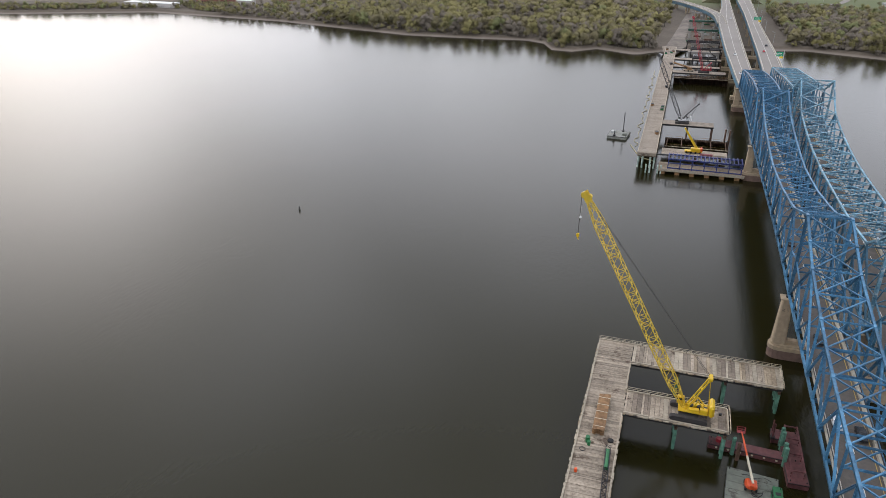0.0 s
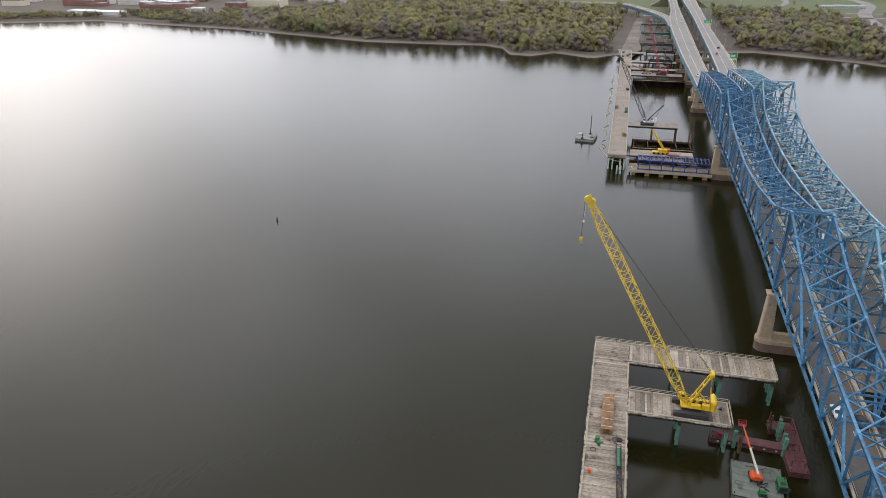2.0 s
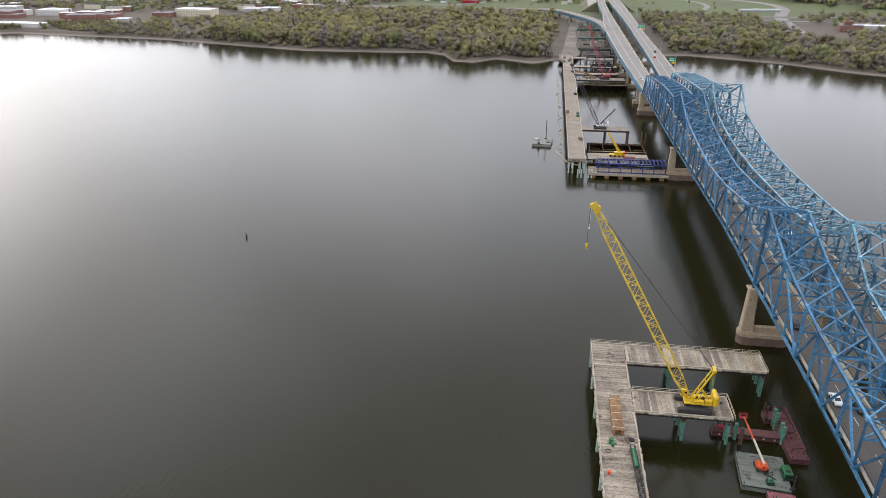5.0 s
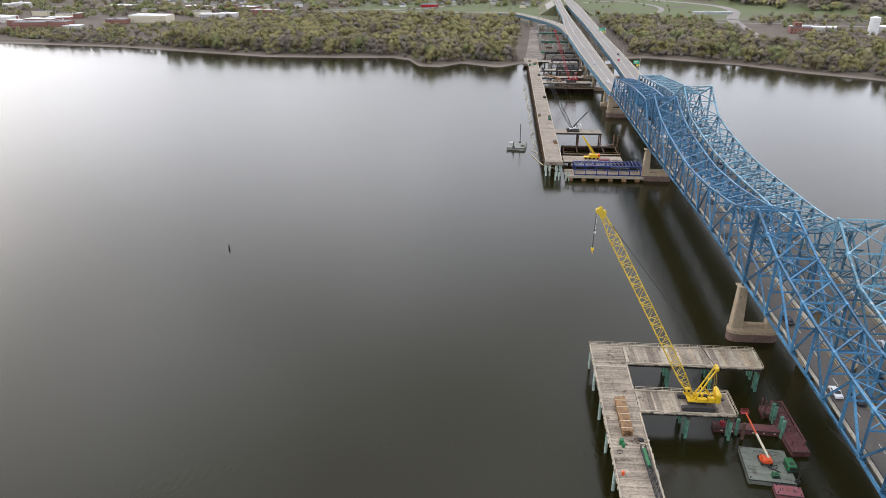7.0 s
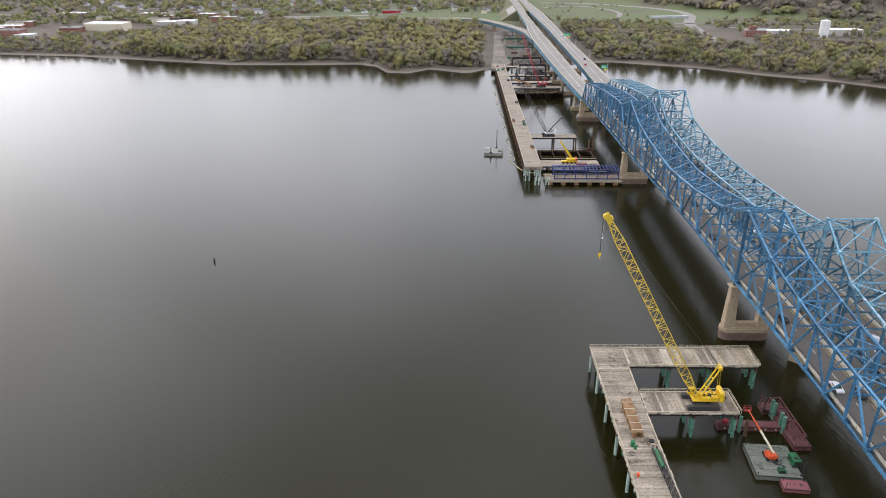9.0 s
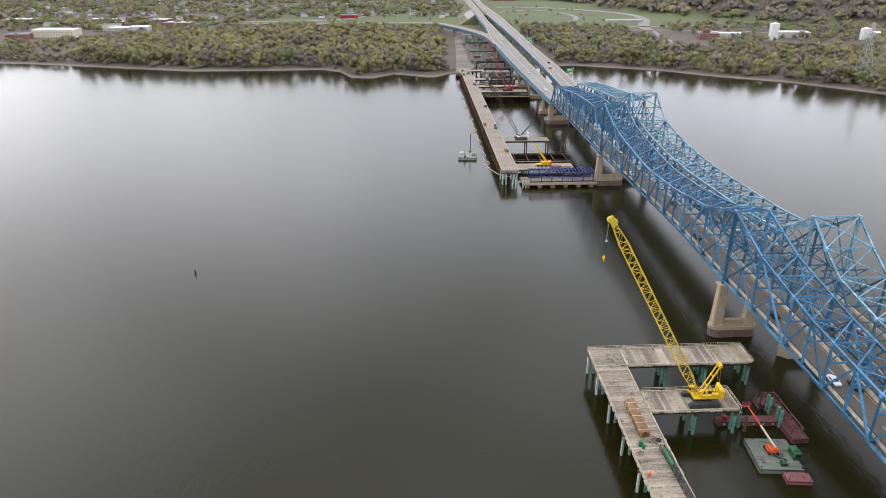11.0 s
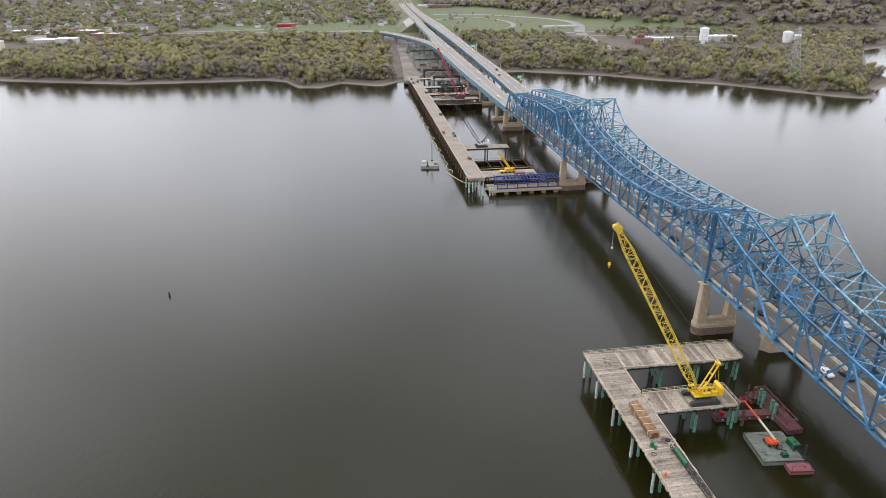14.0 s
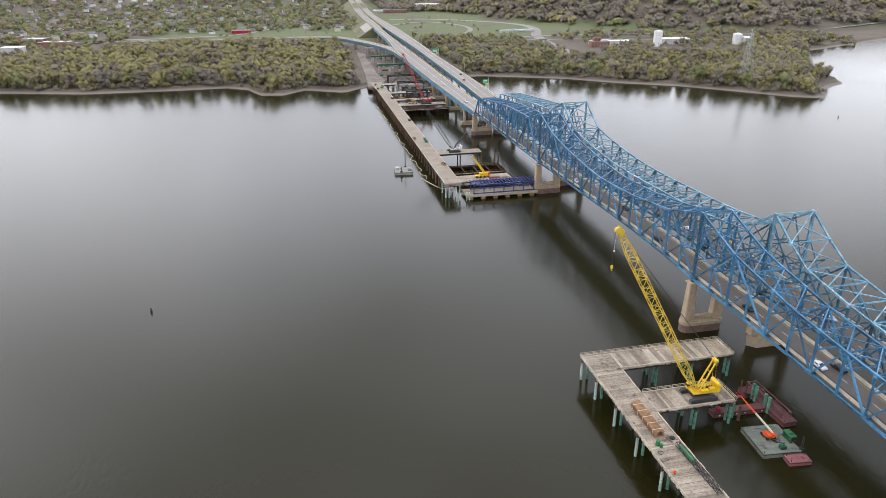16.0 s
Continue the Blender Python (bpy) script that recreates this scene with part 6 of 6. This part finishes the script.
road("road", [(28, 1225), (-20, 1235), (-72, 1219), (-130, 1165), (-170, 1110), (-200, 1060), (-260, 1030), (-420, 1020), (-800, 1085)], 9, "curving pale concrete access road through mown grass")
road("road", [(66, 1150), (100, 1180), (143, 1186), (180, 1130), (190, 1060), (170, 990), (140, 960)], 9, "looping pale concrete ramp through mown grass")
road("road", [(75, 1260), (170, 1240), (280, 1130), (300, 1030), (262, 900), (245, 780), (238, 690)], 17, "pale concrete road leading towards the river bank")
road("road", [(240, 905), (420, 905), (620, 850), (900, 900), (1500, 1080)], 9, "long straight pale road at the foot of the bluff")
road("road", [(190, 860), (330, 850), (480, 800), (620, 790)], 8, "pale service road behind the bank trees")
road("road", [(-800, 1180), (-400, 1150), (-200, 1170), (-60, 1330), (20, 1500)], 8, "grey residential street between houses")
road("road", [(-700, 1450), (-300, 1420), (0, 1460)], 7, "grey residential street between houses")

# ---- tanks, pylon and buildings ----
def tank(x, y, z, r, h, label):
    e = thing("storage_tank", Matrix.Translation((x, y, z)), label, "storage tank", "storage tanks")
    bm = bmesh.new()
    rod(bm, (0, 0, -1), (0, 0, h), r, 28)
    part("shell", bm, WHITE, e)
    bm = bmesh.new()
    rod(bm, (0, 0, h), (0, 0, h + r * 0.28), r * 1.02, 28, r * 0.15)
    part("roof", bm, WHITE, e)
    bm = bmesh.new()
    for k in range(3):
        rod(bm, (0, 0, h * (0.25 + 0.25 * k)), (0, 0, h * (0.25 + 0.25 * k) + 0.2), r * 1.01, 28)
    part("stiffener_ring", bm, GREY_LT, e)
    return e


tank(387, 742, 3.2, 6.0, 21, "tall white cylindrical storage tank behind the trees")
tank(512, 738, 3.2, 6.8, 14, "squat white cylindrical storage tank behind the trees")


def pylon(x, y, h):
    e = thing("transmission_tower", Matrix.Translation((x, y, 3.0)), "grey steel lattice transmission tower on the wooded point", "pylon")
    prof = [(0, 6.5), (h * 0.3, 4.4), (h * 0.62, 2.4), (h, 0.9)]
    for (z0, w0), (z1, w1) in zip(prof, prof[1:]):
        part("tower_section", lattice((0, 0, z0), (0, 0, z1), w0 * 2, w1 * 2, max(3, int((z1 - z0) / (w0 + w1) * 1.4)), 0.16, 0.1, (1, 0, 0)), GREY_LT, e)
    for z, a in ((h * 0.66, 7.5), (h * 0.8, 6.5), (h * 0.94, 5.5)):
        bm = bmesh.new()
        for s in (-1, 1):
            rod(bm, (0, 0, z), (s * a, 0, z + 0.6), 0.12, 5)
            rod(bm, (0, 0, z + 1.6), (s * a, 0, z + 0.6), 0.09, 5)
        part("cross_arm", bm, GREY_LT, e)
    return e


pylon(338, 461, 52)


def building(x, y, w, d, h, rot, wall, roof, label, gable=False, windows=True, name="building"):
    z = hill(x, y) - 0.4
    e = thing(name, pose(x, y, z, 0, 0, rot), label, "house" if gable else "building")
    part("wall", box(-w / 2, w / 2, -d / 2, d / 2, 0, h), wall, e)
    bm = bmesh.new()
    if gable:
        o, rise = 0.5, d * 0.32
        v = [bm.verts.new(c) for c in ((-w / 2 - o, -d / 2 - o, h - 0.2), (w / 2 + o, -d / 2 - o, h - 0.2), (w / 2 + o, d / 2 + o, h - 0.2), (-w / 2 - o, d / 2 + o, h - 0.2), (-w / 2 - o, 0, h + rise), (w / 2 + o, 0, h + rise))]
        for f in ((0, 1, 5, 4), (2, 3, 4, 5), (3, 0, 4), (1, 2, 5), (3, 2, 1, 0)):
            bm.faces.new([v[i] for i in f])
    else:
        bx(bm, -w / 2 - 0.25, w / 2 + 0.25, -d / 2 - 0.25, d / 2 + 0.25, h, h + 0.5)
        bx(bm, -w * 0.2, -w * 0.05, -d * 0.1, d * 0.15, h + 0.5, h + 1.6)
    part("roof", bm, roof, e)
    if windows:
        n = max(2, int(w / 4))
        for fl in range(max(1, int(h / 3.2))):
            for i in range(n):
                cx = lerp(-w / 2, w / 2, (i + 0.5) / n)
                z0 = fl * 3.0 + 1.0
                if z0 + 1.4 < h:
                    part("window", box(cx - 0.6, cx + 0.6, -d / 2 - 0.04, -d / 2 + 0.1, z0, z0 + 1.3), GLASS_DK, e)
    return e


building(304, 756, 26, 14, 8, -8, BRICK, ROOF_GREY, "red brick industrial building behind the bank trees", False)
building(300, 757, 9, 9, 13, -8, BRICK, BRICK, "square red brick tower of an industrial building", False)
building(330, 775, 60, 16, 6, -8, SIDING, WHITE, "long low building with a pale roof", False)
building(424, 765, 44, 18, 8, -6, SIDING, WHITE, "long shed with a pale metal roof near the tank", False, False)
building(556, 755, 44, 18, 7, -6, SIDING, WHITE, "long shed with a pale metal roof near the tank", False, False)
building(252, 975, 60, 12, 4, 6, GREY_LT, GREY_LT, "low white canopy building beside the road", False)
building(112, 1430, 52, 20, 7, 4, BRICK, ROOF_GREY, "long low red brick building beyond the ramps", False)
building(72, 1435, 30, 18, 6, 4, SIDING, WHITE, "low pale commercial building beyond the ramps", False)
building(196, 1480, 52, 20, 15, 4, WHITE, WHITE, "white office building with window bands", False)
for i, (x, y, w, d, h, wall, roof, lab) in enumerate(((-735, 765, 46, 24, 9, BRICK, ROOF_GREY, "old red brick riverside warehouse"), (-690, 757, 30, 20, 11, BRICK, ROOF_GREY, "old red brick riverside warehouse"), (-668, 750, 24, 16, 6, SIDING, WHITE, "pale gabled riverside shed"),
                                                     (-596, 836, 58, 26, 11, CREAM, WHITE, "large cream warehouse with a white roof"), (-790, 690, 90, 18, 6, SIDING, WHITE, "long low white riverside shed"), (-640, 820, 30, 20, 7, BRICK, ROOF_GREY, "red brick building with a grey roof"),
                                                     (-530, 900, 34, 20, 6, SIDING, WHITE, "low pale building with a white roof"), (-470, 1080, 34, 16, 7, BRICK, ROOF_GREY, "red brick shop building"), (-205, 1075, 30, 14, 5, CAR_RED, ROOF_GREY, "low red painted shop building"),
                                                     (-900, 800, 60, 30, 9, BRICK, ROOF_GREY, "old red brick warehouse"), (-830, 830, 44, 26, 8, SIDING, WHITE, "pale warehouse with a white roof"))):
    building(x, y, w, d, h, random.Random(i).uniform(-8, 8), wall, roof, lab, False)
rw = random.Random(17)
for i in range(34):
    x, y = rw.uniform(-1080, -440), 0
    y = rw.uniform(interp([(-1080, 760), (-700, 790), (-560, 870), (-440, 890)], x), 1060)
    if abs(x + 596) < 48 and abs(y - 836) < 34:
        continue
    wall, roof, lab = rw.choice(((BRICK, ROOF_GREY, "brick riverside works building with a grey roof"), (SIDING, WHITE, "pale works building with a white roof"), (BRICK, WHITE, "brick works building with a pale roof"), (CREAM, ROOF_GREY, "cream works building with a grey roof")))
    building(x, y, rw.uniform(16, 42), rw.uniform(12, 22), rw.uniform(5, 9), rw.uniform(-14, 14), wall, roof, lab, False, i % 3 == 0)
rnd = random.Random(11)
for i in range(230):
    x, y = rnd.uniform(-820, -10), rnd.uniform(1060, 1750)
    building(x, y, rnd.uniform(9, 16), rnd.uniform(8, 11), rnd.uniform(4, 6.5), rnd.choice((0, 90)) + rnd.uniform(-12, 12), rnd.choice((SIDING, SIDING, WHITE, WHITE, CREAM, BRICK)), ROOF_GREY,
             rnd.choice(("pale sided gabled house among trees", "gabled house with a grey shingle roof")), True, i % 3 == 0, "house")


# ---- woods ----
CORE_V = np.array([(1, 0, 0), (0, 1, 0), (-1, 0, 0), (0, -1, 0), (0, 0, 1), (0, 0, -1)], float)
CORE_F = np.array([(0, 1, 4), (1, 2, 4), (2, 3, 4), (3, 0, 4), (1, 0, 5), (2, 1, 5), (3, 2, 5), (0, 3, 5)])


def crown_arrays(rng, height, radius, tufts, size, lift=0.22, leaves=5):
    """Vertices and faces of a crown: lobes along limbs, each of many small leaf clumps, with gaps between."""
    nl = rng.integers(7, 12)
    ang = rng.uniform(0, 2 * np.pi, nl)
    rad = radius * rng.uniform(0.2, 0.68, nl)
    lobes = np.stack([np.cos(ang) * rad, np.sin(ang) * rad, height * rng.uniform(lift + 0.14, 0.82, nl)], 1)
    lobes[0] = (0, 0, height * 0.82)
    lr = radius * rng.uniform(0.34, 0.58, nl)
    which = rng.integers(0, nl, tufts)
    d = rng.normal(size=(tufts, 3))
    d /= np.linalg.norm(d, axis=1)[:, None]
    r = rng.uniform(0.55, 1.0, tufts) ** 0.6
    c = lobes[which] + d * (lr[which] * r)[:, None] * np.array([1, 1, 0.9])
    c[:, 2] = np.maximum(c[:, 2], height * lift)
    verts, faces = [], []
    k = leaves
    a = rng.normal(size=(tufts * k, 3))
    b = rng.normal(size=(tufts * k, 3))
    cc = np.repeat(c, k, 0) + rng.normal(size=(tufts * k, 3)) * size * 0.45
    a = a / np.linalg.norm(a, axis=1)[:, None] * size * rng.uniform(0.5, 1.0, (tufts * k, 1))
    b = b / np.linalg.norm(b, axis=1)[:, None] * size * rng.uniform(0.4, 0.8, (tufts * k, 1))
    # leaves lie mostly along the crown's face
    o = np.repeat(d * 0.6 + (c - np.array([0, 0, height * 0.45])) / radius, k, 0)
    o /= np.linalg.norm(o, axis=1)[:, None] + 1e-6
    a -= o * (a * o).sum(1)[:, None] * 0.7
    b -= o * (b * o).sum(1)[:, None] * 0.7
    # wind each leaf outwards and shade it with the clump's own rounding
    face = np.cross(b + a, 2 * a)
    flip = (face * o).sum(1) < 0
    tri = np.stack([cc - a, np.where(flip[:, None], cc + a, cc + b), np.where(flip[:, None], cc + b, cc + a)], 1)
    nrm = o * 0.7 + np.array([0, 0, 0.7]) + rng.normal(size=o.shape) * 0.15
    nrm /= np.linalg.norm(nrm, axis=1)[:, None] + 1e-6
    leaf = np.hstack([tri.reshape(-1, 3), np.repeat(nrm, 3, 0)])
    # dense inner foliage hidden in the heart of each lobe
    core = []
    for c0, r0 in zip(lobes, lr):
        jig = 1 + rng.uniform(-0.22, 0.16, (len(CORE_V), 1))
        pts = c0 + CORE_V * jig * r0 * np.array([0.66, 0.66, 0.6])
        pts[:, 2] = np.maximum(pts[:, 2], height * lift * 0.8)
        up_ = CORE_V * 0.35 + (pts - np.array([0, 0, height * 0.45])) / radius * 0.5 + np.array([0, 0, 0.75])
        up_ /= np.linalg.norm(up_, axis=1)[:, None]
        core.append(np.hstack([pts[CORE_F.ravel()], up_[CORE_F.ravel()]]))
    return np.concatenate([leaf] + core)


def trunk_arrays(rng, height, radius):
    """A tapered trunk with a few limbs, as triangles of thin three-sided tubes."""
    out_ = []

    def tube(p, q, r0, r1):
        p, q = np.array(p, float), np.array(q, float)
        ax = np.array([[1, 0, 0], [-0.5, 0.87, 0], [-0.5, -0.87, 0]])
        lo, hi = p + ax * r0, q + ax * r1
        for i in range(3):
            j = (i + 1) % 3
            out_.extend([lo[i], lo[j], hi[j], lo[i], hi[j], hi[i]])
    tube((0, 0, -1.0), (0, 0, height * 0.45), height * 0.022, height * 0.014)
    for _ in range(5):
        t = rng.uniform(0, 2 * np.pi)
        z = height * rng.uniform(0.25, 0.45)
        tube((0, 0, z), (np.cos(t) * radius * 0.6, np.sin(t) * radius * 0.6, height * rng.uniform(0.6, 0.9)), height * 0.010, height * 0.003)
    v = np.array(out_)
    t = v.reshape(-1, 3, 3)
    nrm = np.cross(t[:, 1] - t[:, 0], t[:, 2] - t[:, 0])
    nrm /= np.linalg.norm(nrm, axis=1)[:, None] + 1e-6
    return np.hstack([v, np.repeat(nrm, 3, 0)])


def tri_mesh(name, arrays, materials, slots):
    v = np.concatenate(arrays)
    v, nrm = v[:, :3], v[:, 3:]
    n = len(v) // 3
    me = bpy.data.meshes.new(name)
    me.vertices.add(len(v))
    me.vertices.foreach_set("co", v.astype(np.float32).ravel())
    me.loops.add(len(v))
    me.loops.foreach_set("vertex_index", np.arange(len(v), dtype=np.int32))
    me.polygons.add(n)
    me.polygons.foreach_set("loop_start", np.arange(0, len(v), 3, dtype=np.int32))
    for m in materials:
        me.materials.append(m)
    me.polygons.foreach_set("material_index", np.concatenate([np.full(len(a) // 3, s, dtype=np.int32) for a, s in zip(arrays, slots)]))
    me.update()
    me.attributes.new("custom_normal", "FLOAT_VECTOR", "POINT").data.foreach_set("vector", nrm.astype(np.float32).ravel())
    return me


rng = np.random.default_rng(4)
LEAVES = [LEAF_A, LEAF_B, LEAF_C, LEAF_D]
VARIANTS = []
for k in range(12):
    hgt, rad = rng.uniform(13, 18), rng.uniform(6.5, 9.0)
    m = LEAVES[(0, 1, 2, 0, 1, 3, 2, 0, 1, 2, 0, 1)[k]]
    tufts = 560 if m is LEAF_C else 700
    crown = tri_mesh("crown", [crown_arrays(rng, hgt, rad, tufts, 0.7 if m is not LEAF_C else 0.55, 0.06)], [m], [0])
    trunk = tri_mesh("trunk", [trunk_arrays(rng, hgt, rad)], [BARK], [0])
    VARIANTS.append((trunk, crown, m))


def clear_of_works(x, y):
    """Keeps trees off the roads, the yard and the bridges."""
    if (-62 if y < 560 else -50) < x < (66 if y < 560 else 56) and y < 940:
        return False
    if 225 < x < 285 and 640 < y < 1000:
        return False
    for bx0, by0, bw in ((304, 756, 24), (330, 775, 30), (387, 742, 10), (424, 765, 24), (512, 738, 10), (556, 755, 24), (252, 975, 34), (338, 461, 7)):
        if abs(x - bx0) < bw and abs(y - by0) < 14:
            return False
    return True


rt = random.Random(8)
for side, x0, x1, n in (("l", -640, -64, 74), ("r", 66, 372, 40)):
    for i in range(n):
        x = lerp(x0, x1, (i + rt.uniform(0.1, 0.9)) / n)
        y = interp(SHORE, x) + rt.uniform(10, 24)
        low = 0.5 if x < -470 else 1.0
        trunk, crown, m = VARIANTS[rt.randrange(12)]
        bare = m is LEAF_C
        sc = rt.uniform(0.75, 1.15) * low
        e = thing("tree", pose(x, y, ground_height(x, y), 0, 0, rt.uniform(0, 360)) @ Matrix.Scale(sc, 4),
                  "bare grey-brown riverside tree on the muddy bank" if bare else ("yellow-green spring tree on the river bank" if m is LEAF_A else "olive-green spring tree on the river bank"), "tree", "bank trees")
        for nm, me in (("trunk", trunk), ("crown", crown)):
            o = new(nm, me)
            o.parent = e


def woods(name, label, spots, tufts, size, leaves, weights):
    by = [[] for _ in range(5)]
    for x, y, h, r in spots:
        kind = rng.choice(4, p=weights)
        z = ground_height(x, y) - 0.3
        off = np.array([x, y, z, 0, 0, 0])
        by[kind].append(crown_arrays(rng, h, r, tufts if kind != 2 else int(tufts * 0.8), size if kind != 2 else size * 0.8, 0.18, leaves) + off)
        if tufts > 60:
            by[4].append(trunk_arrays(rng, h, r) + off)
    mats, arrs, slots = LEAVES + [BARK], [], []
    for s, group in enumerate(by):
        for a in group:
            arrs.append(a)
            slots.append(s)
    return tagged(new(name, tri_mesh(name, arrs, mats, slots)), label, "woods", kind="stuff")


def scatter(n, x0, x1, y_of, hr, rr, keep):
    spots, tries = [], 0
    while len(spots) < n and tries < n * 30:
        tries += 1
        x = rt.uniform(x0, x1)
        lo, hi = y_of(x)
        y = rt.uniform(lo, hi)
        if keep(x, y):
            spots.append((x, y, rt.uniform(*hr), rt.uniform(*rr)))
    return spots


bank_l = scatter(830, -480, -60, lambda x: (interp(SHORE, x) + 18, interp([(-640, 735), (-480, 800), (-250, 900), (-60, 850)], x)), (12, 18), (7, 10), clear_of_works)
woods("woods", "dense flood-plain wood of spring and bare trees", bank_l, 170, 1.0, 4, [0.46, 0.28, 0.24, 0.02])
def clear_of_sheds(x, y):
    return not any(abs(x - a) < w and abs(y - b) < 20 for a, b, w in ((-735, 765, 27), (-690, 757, 19), (-668, 750, 16), (-596, 836, 34), (-790, 690, 50), (-640, 820, 19), (-530, 900, 21)))


bank_w = scatter(420, -1050, -450, lambda x: (interp(SHORE, x) + 16, interp(SHORE, x) + interp([(-1050, 60), (-760, 60), (-600, 150), (-450, 260)], x)), (5, 9.5), (4, 6.5), clear_of_sheds)
woods("woods", "low riverside trees in front of old warehouses", bank_w, 90, 0.8, 4, [0.3, 0.3, 0.2, 0.2])
bank_r = scatter(640, 62, 440, lambda x: (interp(SHORE, x) + 17, interp([(62, 900), (230, 760), (300, 700), (440, 620)], x)), (10, 16), (6, 9), clear_of_works)
woods("woods", "flood-plain wood of green and bare trees on the point", bank_r, 165, 0.95, 4, [0.28, 0.24, 0.36, 0.12])
point = scatter(300, 355, 640, lambda x: (max(interp(SHORE, x) + 14, interp([(355, 388), (420, 480), (460, 530), (640, 700)], x)), interp(SHORE, x) + 130), (11, 17), (6.5, 9), clear_of_works)
woods("woods", "riverside trees along the inlet", point, 110, 0.9, 4, [0.3, 0.3, 0.35, 0.05])
plain = scatter(420, 66, 700, lambda x: (700, interp([(66, 980), (200, 930), (330, 950), (700, 840)], x)), (6, 12), (4.5, 7), lambda x, y: clear_of_works(x, y) and noise.noise((x * 0.012, y * 0.012, 3)) > -0.12)
woods("woods", "scattered scrub and young trees on the flood plain", plain, 50, 1.0, 4, [0.25, 0.25, 0.25, 0.25])


def off_roads(x, y):
    return not (abs(x - lerp(36, 62, (y - 900) / 650)) < 34 and y < 1600)


town = scatter(2500, -1150, 60, lambda x: (interp([(-1150, 860), (-420, 900), (-330, 1085), (60, 1085)], x), 2100), (8, 13), (6.5, 10), off_roads)
woods("woods", "leafy trees between the houses of a town", town, 48, 1.7, 4, [0.16, 0.24, 0.22, 0.38])
bluff = scatter(5200, 90, 1500, lambda x: (interp([(90, 1450), (225, 1420), (330, 1110), (480, 940), (680, 870), (900, 895), (1500, 1010)], x), interp([(90, 2100), (500, 1850), (1500, 1750)], x)), (11, 17), (10, 14), lambda x, y: True)
woods("woods", "wooded bluff of grey and olive spring trees", bluff, 22, 2.8, 4, [0.06, 0.16, 0.72, 0.06])
brush = scatter(330, -640, 372, lambda x: (interp(SHORE, x) + 7, interp(SHORE, x) + 20), (3, 7), (3, 5), lambda x, y: clear_of_works(x, y) and not (-62 < x < 66))
woods("shrubs", "grey-brown brush and saplings along the muddy bank", brush, 50, 0.7, 4, [0.16, 0.22, 0.58, 0.04])
lawn = scatter(40, -260, 220, lambda x: (975, 1250), (4, 7), (2.2, 3.4), off_roads)
woods("shrubs", "small shrubs and young trees on mown grass", lawn, 46, 0.8, 4, [0.1, 0.4, 0.2, 0.3])
